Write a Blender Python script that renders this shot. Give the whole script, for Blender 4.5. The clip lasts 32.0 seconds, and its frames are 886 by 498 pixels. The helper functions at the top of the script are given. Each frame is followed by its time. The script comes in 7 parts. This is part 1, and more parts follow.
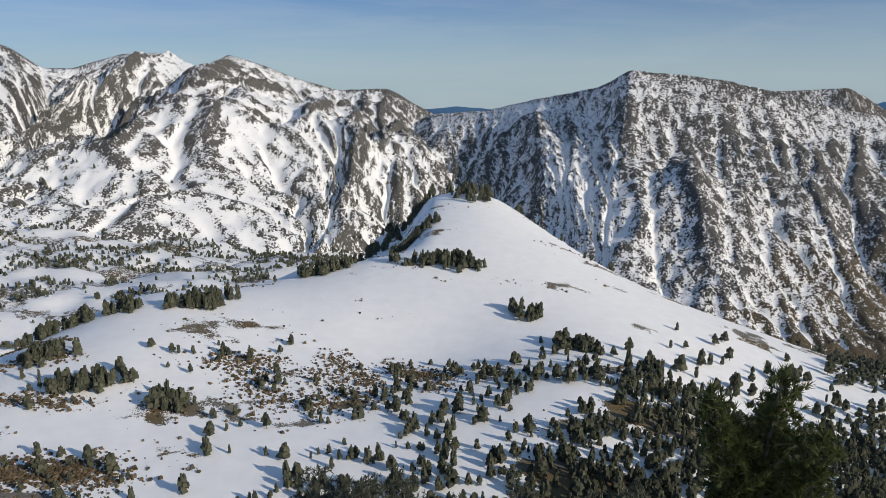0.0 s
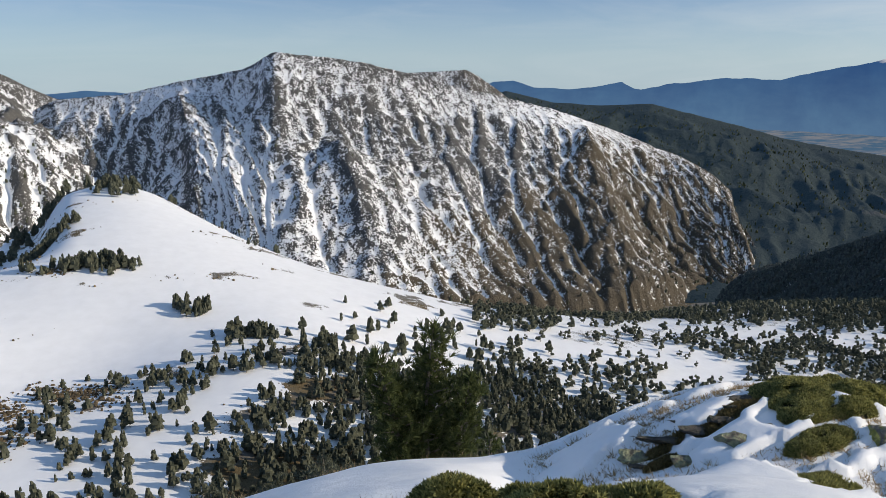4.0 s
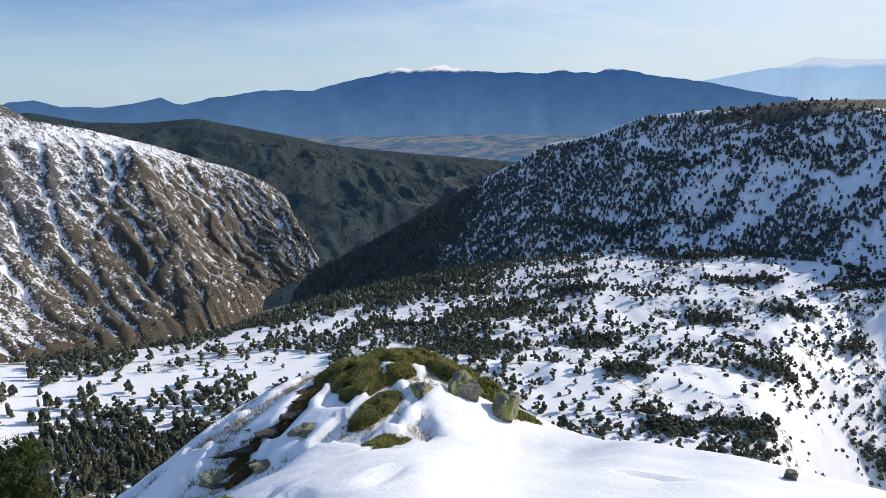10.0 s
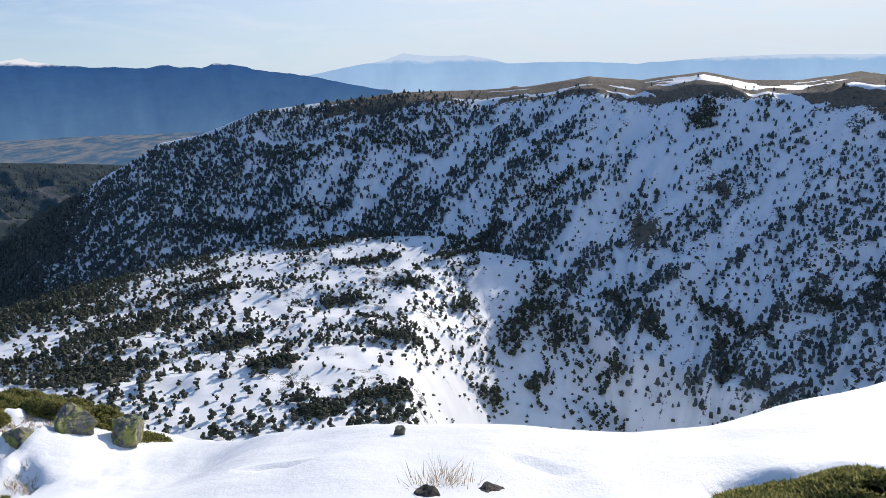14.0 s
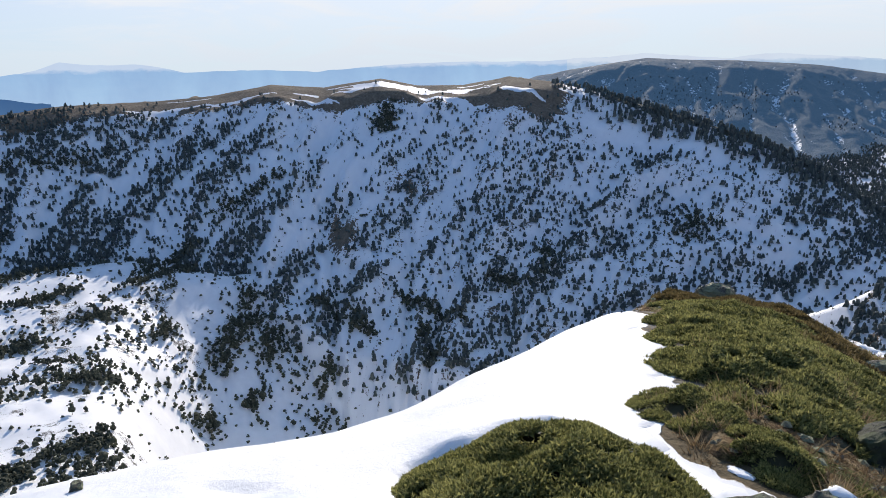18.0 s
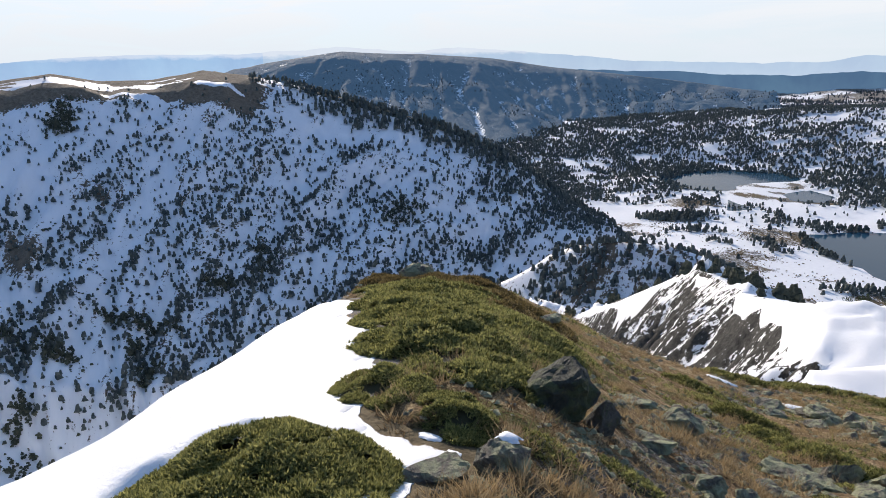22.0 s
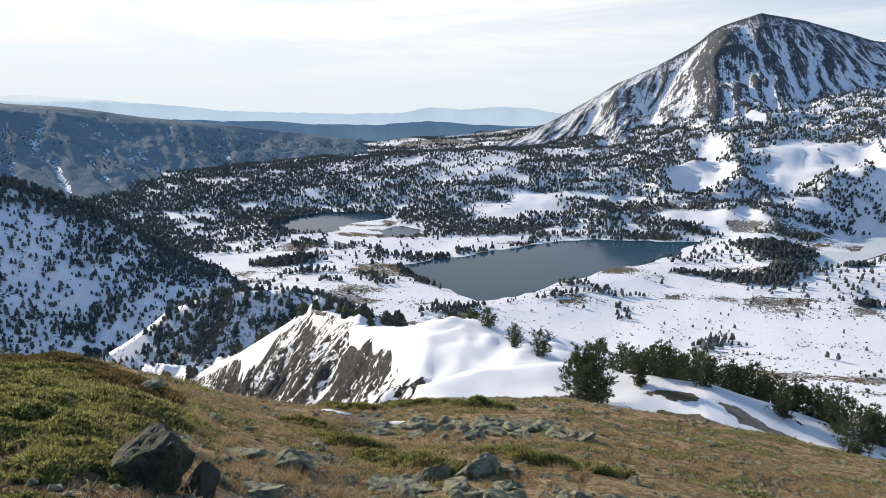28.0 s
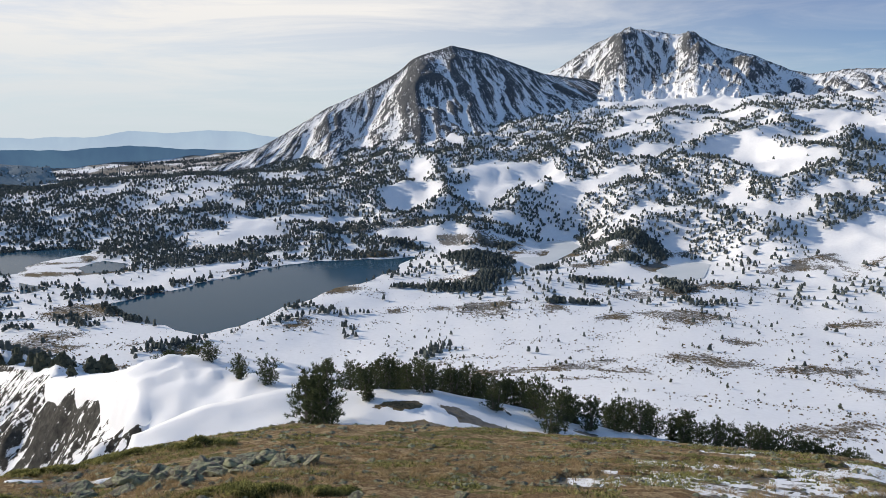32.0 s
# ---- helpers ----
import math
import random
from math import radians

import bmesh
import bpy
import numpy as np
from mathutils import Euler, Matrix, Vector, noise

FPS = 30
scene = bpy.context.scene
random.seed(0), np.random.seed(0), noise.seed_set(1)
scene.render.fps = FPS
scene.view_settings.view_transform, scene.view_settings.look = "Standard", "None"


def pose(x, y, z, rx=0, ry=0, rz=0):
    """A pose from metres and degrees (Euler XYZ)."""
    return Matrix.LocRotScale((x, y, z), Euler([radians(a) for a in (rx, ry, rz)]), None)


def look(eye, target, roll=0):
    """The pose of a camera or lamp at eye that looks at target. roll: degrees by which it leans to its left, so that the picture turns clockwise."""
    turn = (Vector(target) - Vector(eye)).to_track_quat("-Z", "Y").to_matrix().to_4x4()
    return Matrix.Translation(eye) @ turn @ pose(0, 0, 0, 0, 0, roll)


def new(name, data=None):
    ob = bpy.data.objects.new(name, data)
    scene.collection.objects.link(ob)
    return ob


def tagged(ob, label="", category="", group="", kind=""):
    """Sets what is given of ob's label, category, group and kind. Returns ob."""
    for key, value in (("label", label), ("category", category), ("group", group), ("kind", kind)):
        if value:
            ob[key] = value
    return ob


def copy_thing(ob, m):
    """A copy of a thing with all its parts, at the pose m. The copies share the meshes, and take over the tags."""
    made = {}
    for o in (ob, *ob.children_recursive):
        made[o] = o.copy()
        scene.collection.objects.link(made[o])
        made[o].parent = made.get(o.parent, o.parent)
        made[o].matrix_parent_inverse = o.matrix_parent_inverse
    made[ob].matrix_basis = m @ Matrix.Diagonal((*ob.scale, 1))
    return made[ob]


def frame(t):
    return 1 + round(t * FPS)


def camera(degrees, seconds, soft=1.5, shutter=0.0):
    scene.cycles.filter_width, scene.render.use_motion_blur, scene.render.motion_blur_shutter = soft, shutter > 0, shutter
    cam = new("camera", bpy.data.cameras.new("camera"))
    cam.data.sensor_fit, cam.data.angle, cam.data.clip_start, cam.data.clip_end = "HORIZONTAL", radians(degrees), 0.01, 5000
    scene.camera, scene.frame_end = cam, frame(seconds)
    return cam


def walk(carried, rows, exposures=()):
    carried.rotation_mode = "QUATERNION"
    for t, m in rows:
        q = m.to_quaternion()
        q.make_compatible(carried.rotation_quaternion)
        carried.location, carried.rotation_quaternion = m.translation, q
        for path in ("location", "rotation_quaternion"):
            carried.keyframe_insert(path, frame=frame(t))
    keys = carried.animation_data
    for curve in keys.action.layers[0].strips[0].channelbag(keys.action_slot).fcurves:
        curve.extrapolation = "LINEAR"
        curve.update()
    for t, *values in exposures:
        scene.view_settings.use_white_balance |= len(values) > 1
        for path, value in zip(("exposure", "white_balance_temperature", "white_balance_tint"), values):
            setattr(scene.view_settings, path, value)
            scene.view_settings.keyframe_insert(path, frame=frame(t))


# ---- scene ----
# ---------------------------------------------------------------- camera
# Azimuth clockwise from +y, pitch and lean in degrees. The camera is held at arm's length by somebody who turns on the spot.
ARM = 0.45
WALK = [
    (0.0, -0.02, -13.60, -0.08), (0.5, 2.12, -13.53, -0.13), (1.0, 5.35, -13.63, -0.04), (1.5, 7.73, -14.18, 0.18), (2.0, 11.95, -14.36, 0.63),
    (2.5, 15.99, -14.49, 0.59), (3.0, 19.75, -14.65, 0.41), (3.5, 23.57, -14.78, 0.36), (5.5, 36.80, -15.38, -0.07), (6.0, 39.36, -15.45, -0.17),
    (6.5, 42.10, -15.46, -0.17), (7.0, 45.04, -15.48, -0.27), (7.5, 48.05, -15.41, -0.38), (8.0, 51.10, -15.19, -0.43), (8.5, 54.05, -14.63, -0.25),
    (9.0, 56.38, -14.32, -0.33), (9.5, 59.09, -14.15, -0.52), (10.0, 61.94, -13.97, -0.65), (10.5, 65.50, -13.84, -0.34), (11.0, 68.85, -14.51, -0.44),
    (11.5, 73.67, -14.98, -0.16), (12.0, 78.73, -15.53, 0.06), (12.5, 82.91, -14.95, 0.24), (13.0, 85.36, -14.60, -0.26), (13.5, 88.58, -14.57, -0.49),
    (15.5, 101.37, -14.82, -0.46), (16.0, 104.92, -14.68, -0.60), (16.5, 108.40, -14.54, -0.84), (17.0, 110.68, -14.54, -0.99), (17.5, 113.11, -14.44, -1.14),
    (18.0, 116.19, -14.34, -0.99), (18.5, 120.60, -14.21, -0.80), (19.0, 124.30, -14.16, -0.70), (19.5, 126.81, -14.40, -0.73), (20.0, 129.90, -14.49, -0.88),
    (20.5, 133.11, -14.60, -0.73), (21.0, 136.39, -14.87, -0.76), (21.5, 138.28, -15.01, -0.68), (22.0, 139.46, -15.22, -0.96), (22.5, 142.02, -15.16, -0.51),
    (23.0, 144.41, -15.05, -0.43), (23.5, 146.34, -14.93, -0.52), (24.0, 148.61, -14.92, -0.47), (24.5, 151.32, -14.95, -0.38), (25.0, 154.27, -14.86, -0.23),
    (25.5, 156.81, -14.63, -0.46), (26.0, 159.96, -14.32, -0.42), (26.5, 163.40, -13.57, -0.07), (28.5, 173.10, -11.26, -0.32), (29.0, 176.34, -10.91, -0.19),
    (29.5, 179.85, -10.69, 0.02), (30.0, 182.94, -10.47, 0.02), (30.5, 185.88, -10.37, -0.03), (31.0, 188.13, -10.12, -0.14), (31.5, 190.60, -9.90, -0.17),
    (32.0, 193.00, -9.93, -0.06),
]


def bearing(az, r, z=0.0):
    a = radians(az)
    return Vector((r * math.sin(a), r * math.cos(a), z))


def held(az, pitch, lean):
    eye = bearing(az, ARM)
    c = math.cos(radians(pitch))
    return look(eye, eye + Vector((c * math.sin(radians(az)), c * math.cos(radians(az)), math.sin(radians(pitch)))), lean)


cam = camera(63.72, 32.0, soft=0.85)
walk(cam, [(t, held(a, p, l)) for t, a, p, l in WALK], [(0.0, -0.26, 7220, 10), (3.0, -0.14, 7220, 10), (6.0, 0.2, 7170, 11), (9.0, 0.2, 6820, 12), (13.0, 0.12, 6620, 12), (19.0, 0.2, 6770, 13), (23.0, 0.34, 7070, 14), (26.0, 0.42, 7220, 13), (29.0, 0.27, 7120, 11), (32.0, 0.05, 7070, 11)])

# ---------------------------------------------------------------- light
SUN_AZ, SUN_EL = 122.0, 22.5
sun_data = bpy.data.lights.new("sun", "SUN")
sun_data.energy, sun_data.angle, sun_data.color = 4.0, radians(0.55), (1.0, 0.935, 0.84)
sun = new("sun", sun_data)
sun.matrix_world = look(bearing(SUN_AZ, 300, 300 * math.tan(radians(SUN_EL))), (0, 0, 0))


def nodes_of(tree):
    tree.nodes.clear()

    def add(kind, values=(), **settings):
        n = tree.nodes.new("ShaderNode" + kind)
        if "operation" in settings:
            n.operation = settings["operation"]
        if "interpolation_type" in settings:
            n.interpolation_type = settings["interpolation_type"]
        if "attribute_name" in settings:
            n.attribute_name = settings["attribute_name"]
        if "feature" in settings:
            n.feature = settings["feature"]
        for key, value in dict(values).items():
            if isinstance(value, bpy.types.NodeSocket):
                tree.links.new(value, n.inputs[key])
            else:
                n.inputs[key].default_value = value
        return n
    return add


world = bpy.data.worlds.new("sky")
world.use_nodes = True
scene.world = world
W = nodes_of(world.node_tree)
sky = W("TexSky")
sky.sky_type, sky.sun_disc = "NISHITA", False
sky.sun_elevation, sky.sun_rotation, sky.altitude = radians(SUN_EL), radians(SUN_AZ), 2300.0
sky.air_density, sky.dust_density, sky.ozone_density = 1.0, 0.25, 2.0
coord = W("TexCoord")
height = W("SeparateXYZ", {"Vector": coord.outputs["Generated"]}).outputs[2]
drawn = W("Mapping", {"Vector": coord.outputs["Generated"], "Scale": (1.6, 3.4, 16.0), "Rotation": (0, 0, 0.5)})
wisps = W("TexNoise", {"Vector": drawn.outputs[0], "Scale": 1.5, "Detail": 9.0, "Roughness": 0.62, "Distortion": 0.7})
veil = W("MapRange", {"Value": wisps.outputs[0], "From Min": 0.42, "From Max": 0.78, "To Min": 0.0, "To Max": 0.6}).outputs[0]
low = W("MapRange", {"Value": height, "From Min": 0.6, "From Max": 0.25}, interpolation_type="SMOOTHSTEP").outputs[0]
facing = W("VectorMath", {0: coord.outputs["Generated"], 1: (math.sin(radians(138)), math.cos(radians(138)), 0.0)}, operation="DOT_PRODUCT").outputs["Value"]
sunward = W("MapRange", {"Value": facing, "From Min": -0.25, "From Max": 0.9, "To Min": 0.35, "To Max": 1.0}, interpolation_type="SMOOTHSTEP").outputs[0]
fuller = W("MapRange", {"Value": sunward, "From Min": 0.35, "From Max": 1.0, "To Min": 0.0, "To Max": 0.75}).outputs[0]
thin = W("Math", {0: W("Math", {0: veil, 1: fuller}, operation="ADD").outputs[0], 1: W("Math", {0: low, 1: sunward}, operation="MULTIPLY").outputs[0]}, operation="MULTIPLY").outputs[0]
cool = W("MixRGB", {"Fac": 1.0, "Color1": sky.outputs[0], "Color2": W("MixRGB", {"Fac": fuller, "Color1": (0.225, 0.485, 0.86, 1), "Color2": (0.72, 0.86, 1.03, 1)}).outputs[0]})
cool.blend_type = "MULTIPLY"
cloud = W("MixRGB", {"Fac": thin, "Color1": cool.outputs[0], "Color2": (7.8, 8.0, 8.3, 1)})
haze = W("MapRange", {"Value": height, "From Min": 0.17, "From Max": -0.02, "To Max": 0.7}, interpolation_type="SMOOTHSTEP").outputs[0]
# upper sky, never in view: brightened bluish to lift the shaded slopes
high = W("MapRange", {"Value": height, "From Min": 0.3, "From Max": 0.6, "To Max": 0.29}, interpolation_type="SMOOTHSTEP").outputs[0]
cloud = W("MixRGB", {"Fac": high, "Color1": cloud.outputs[0], "Color2": (3.9, 6.5, 10.2, 1)})
cloud = W("MixRGB", {"Fac": haze, "Color1": cloud.outputs[0], "Color2": (4.7, 5.9, 7.0, 1)})
back = W("Background", {"Color": cloud.outputs[0], "Strength": 0.107})
W("OutputWorld", {"Surface": back.outputs[0]})
# ---------------------------------------------------------------- noise on arrays
def lattice(ix, iy, seed):
    h = (ix.astype(np.int64) * 374761393 + iy.astype(np.int64) * 668265263 + seed * 974711) & 0xFFFFFFFF
    h = ((h ^ (h >> 13)) * 1274126177) & 0xFFFFFFFF
    h = ((h ^ (h >> 15)) * 2246822519) & 0xFFFFFFFF
    return ((h ^ (h >> 16)) & 0xFFFF) / 65535.0


def vnoise(x, y, seed=0):
    x, y = np.asarray(x, float), np.asarray(y, float)
    fx, fy = np.floor(x), np.floor(y)
    u, v = x - fx, y - fy
    u, v = u * u * u * (u * (u * 6 - 15) + 10), v * v * v * (v * (v * 6 - 15) + 10)
    a, b = lattice(fx, fy, seed), lattice(fx + 1, fy, seed)
    c, d = lattice(fx, fy + 1, seed), lattice(fx + 1, fy + 1, seed)
    return (a + (b - a) * u) * (1 - v) + (c + (d - c) * u) * v


def fbm(x, y, octaves=4, seed=0, gain=0.5):
    total, amp, norm = 0.0, 1.0, 0.0
    for k in range(octaves):
        total = total + amp * vnoise(x * 2 ** k + 17.3 * k, y * 2 ** k - 9.1 * k, seed + k)
        norm += amp
        amp *= gain
    return total / norm * 2 - 1


def crests(x, y, octaves=4, seed=0):
    total, amp, norm = 0.0, 1.0, 0.0
    for k in range(octaves):
        total = total + amp * (1 - np.abs(2 * vnoise(x * 2 ** k + 5.7 * k, y * 2 ** k + 3.3 * k, seed + k) - 1))
        norm += amp
        amp *= 0.5
    return total / norm


def ramp(v, lo, hi):
    t = np.clip((v - lo) / (hi - lo), 0, 1)
    return t * t * (3 - 2 * t)


def smax(a, b, k):
    h = np.clip(0.5 + 0.5 * (a - b) / k, 0, 1)
    return b * (1 - h) + a * h + k * h * (1 - h)


def polar(points):
    p = np.array(points, float)
    a = np.radians(p[:, 0])
    return np.stack([p[:, 1] * np.sin(a), p[:, 1] * np.cos(a), p[:, 2]], 1)


# ---------------------------------------------------------------- the plan: heights above the eye, places as (azimuth, distance, height)
FLOOR_NORTH = [(-60, 300, -120), (-34, 240, -84), (-25, 300, -86), (-17, 320, -93), (-7.5, 400, -91), (0.3, 460, -81), (5.3, 450, -85),
               (12.3, 400, -107), (23, 350, -114), (33, 380, -138), (-20, 190, -86), (0, 220, -90), (15, 200, -86), (28, 220, -104),
               (-36, 330, -135), (-29, 360, -135), (-17, 430, -148), (-7, 520, -150), (2, 620, -175), (12, 490, -185), (17, 470, -190), (23, 430, -180), (30, 470, -195)]
FLOOR_VALLEY = [(33, 560, -225), (-30, 900, -215), (-15, 1000, -250), (0, 1100, -320), (20, 1050, -372), (40, 1060, -400), (51, 1350, -425),
                (58, 900, -300), (48, 640, -215), (45, 420, -150), (60, 450, -146), (75, 400, -140), (75, 600, -152), (90, 350, -146),
                (98, 520, -150), (110, 400, -182), (123, 400, -186), (137, 450, -182), (148, 520, -180), (70, 1500, -430), (60, 250, -120)]
FLOOR_SOUTH = [(150, 900, -236), (162, 1000, -249), (162, 1650, -251), (172, 1150, -251), (189, 1150, -251), (180, 650, -246), (195, 700, -247),
               (210, 750, -246), (222, 700, -240), (205, 1100, -249), (213, 1300, -244), (192, 2150, -62), (201, 2100, -48), (207, 2200, 4), (215, 2300, 30), (223, 2300, 42), (193, 1720, -160), (198, 1650, -170), (211, 1650, -137), (219, 1700, -98), (185, 1600, -222),
               (185, 2100, -128), (174, 2050, -140), (174, 1700, -200), (175, 2500, -165),
               (155, 2000, -205), (228, 1500, -180), (260, 900, -220), (165, 420, -185), (200, 420, -190), (225, 420, -190)]
FLOOR_FAR = [(a, 4700, z) for a, z in ((0, -420), (30, -450), (60, -460), (90, -400), (120, -220), (165, -190), (200, 60), (230, 80), (280, -200), (320, -300))] + \
            [(a, 3200, z) for a, z in ((-30, -150), (10, -250), (60, -450), (90, -330), (130, -240), (165, -195), (200, 50), (230, 70))]


def sheet_through(points):
    """A thin plate through the points."""
    p = polar(points) / 1000.0
    n = len(p)
    d = np.hypot(p[:, None, 0] - p[None, :, 0], p[:, None, 1] - p[None, :, 1])
    k = d * d * np.log(d + 1e-9) + 2e-5 * np.eye(n)
    q = np.hstack([np.ones((n, 1)), p[:, :2]])
    m = np.block([[k, q], [q.T, np.zeros((3, 3))]])
    w = np.linalg.solve(m, np.concatenate([p[:, 2], np.zeros(3)]))

    def height(x, y):
        x, y = np.asarray(x, float) / 1000, np.asarray(y, float) / 1000
        z = w[n] + w[n + 1] * x + w[n + 2] * y
        for i in range(n):
            e = np.hypot(x - p[i, 0], y - p[i, 1])
            z = z + w[i] * e * e * np.log(e + 1e-9)
        return z * 1000
    return height


floor_height = sheet_through(FLOOR_NORTH + FLOOR_VALLEY + FLOOR_SOUTH + FLOOR_FAR)

# The shoulder of the summit: azimuth, distance and the slope down to it, in degrees.
SHOULDER_NORTH = [(-110, 12, -33), (-60, 9, -35), (-28, 9, -35), (0, 11, -34.5), (8, 12, -35), (15, 13, -33.6), (26, 12, -32.4), (31, 9, -31.4),
                  (37, 9, -30.2), (41, 9.5, -27.15), (45, 9.8, -25.65), (50, 10, -24), (55, 10.5, -22.9), (59, 10.5, -22.7), (62.5, 10.5, -23.8),
                  (65.6, 10.5, -25.5), (68, 10.5, -27.7), (72, 8, -28.5), (76, 7, -28.8), (84, 5.5, -29.2), (92, 5, -29.8), (100, 5, -29.65)]
SHOULDER_SOUTH = [(106, 5, -29.4), (112, 5.2, -28.6), (116, 5.7, -26.1), (120, 6.5, -24.2), (125, 7.6, -21.6), (130, 9.2, -18.9), (134, 12, -17.7),
                  (137, 13.5, -17.5), (141, 13.5, -17.8), (145, 13, -18.8), (149, 13, -20.8), (154, 13.5, -22.9), (159, 14, -24.05), (165, 15, -24.5),
                  (171, 16, -23.85), (179, 18, -23.4), (188, 18, -24.1), (198, 18, -24.5), (208, 18, -24.3), (216, 18, -23.9), (227, 18, -23.1), (250, 18, -25)]
SHOULDER = np.array(SHOULDER_NORTH + SHOULDER_SOUTH, float)


def azimuth(x, y):
    a = np.degrees(np.arctan2(x, y))
    return np.where(a < -110, a + 360, a)


def around(az, column):
    s = SHOULDER[np.argsort(SHOULDER[:, 0])]
    return np.interp(az, s[:, 0], s[:, column], period=360)


def shoulder_at(az):
    acc_r, acc_z = 0.0, 0.0
    for da, w in ((-4, 0.1), (-2, 0.2), (0, 0.4), (2, 0.2), (4, 0.1)):
        r, e = around(az + da, 1), around(az + da, 2)
        acc_r, acc_z = acc_r + w * r, acc_z + w * r * np.tan(np.radians(e))
    return acc_r + ARM, acc_z


def summit_height(x, y):
    az, r = azimuth(x, y), np.hypot(x, y)
    rs, zs = shoulder_at(az)
    bow = np.interp(az, [-110, 142, 165, 250], [1.45, 1.45, 1.05, 1.05])
    inner = -1.5 + (zs + 1.5) * np.minimum(r / rs, 1.0) ** bow
    steep = np.interp(az, [-110, 0, 30, 70, 110, 140, 160, 200, 230, 250], [34, 34, 38, 44, 38, 40, 36, 26, 26, 34], period=360)
    over = np.maximum(r - rs, 0)
    edge = bow * (zs + 1.5) / rs
    outer = over * edge + (-np.tan(np.radians(steep)) - edge) * (np.sqrt(over * over + 1.2) - 1.1) * (over > 0)
    dip = 0.7 * np.exp(-((r - 7.0) / 1.5) ** 2) * ramp(az, 26, 38) * (1 - ramp(az, 58, 80))
    dip = dip + 0.15 * np.exp(-((r - 4.6) / 1.5) ** 2) * ramp(az, 34, 44) * (1 - ramp(az, 62, 74))
    return inner + np.minimum(outer, 0) - dip


def along(points, x, y):
    """Nearest place on a line: its height, the distance to it, the side and the length along it."""
    p = polar(points)
    best = np.full(np.shape(x), 1e9)
    z, side, run = np.zeros(np.shape(x)), np.zeros(np.shape(x)), np.zeros(np.shape(x))
    gone = 0.0
    for a, b in zip(p[:-1], p[1:]):
        dx, dy = b[0] - a[0], b[1] - a[1]
        t = np.clip(((x - a[0]) * dx + (y - a[1]) * dy) / (dx * dx + dy * dy), 0, 1)
        ex, ey = x - a[0] - t * dx, y - a[1] - t * dy
        d = np.hypot(ex, ey)
        near = d < best
        best = np.where(near, d, best)
        z = np.where(near, a[2] + t * (b[2] - a[2]), z)
        side = np.where(near, np.sign(dx * ey - dy * ex), side)
        run = np.where(near, gone + t * np.hypot(dx, dy), run)
        gone += np.hypot(dx, dy)
    return z, best, side, run


ARM_RIDGE = [(184, 48, -21.0), (180.5, 50, -19.6), (178.5, 52, -19.2), (175, 55, -19.1), (172, 58, -18.6), (169.5, 61, -19.1), (166.3, 74, -23.8), (163, 95, -30.1), (160, 125, -36.6),
             (158.3, 140, -42.3), (154.3, 165, -56.4), (150.2, 200, -74), (146, 245, -92)]
SHELF = [(184, 46, -19.2), (192, 46, -18.6), (202, 47, -20.2), (212, 50, -22.4), (222, 54, -25), (235, 60, -30)]


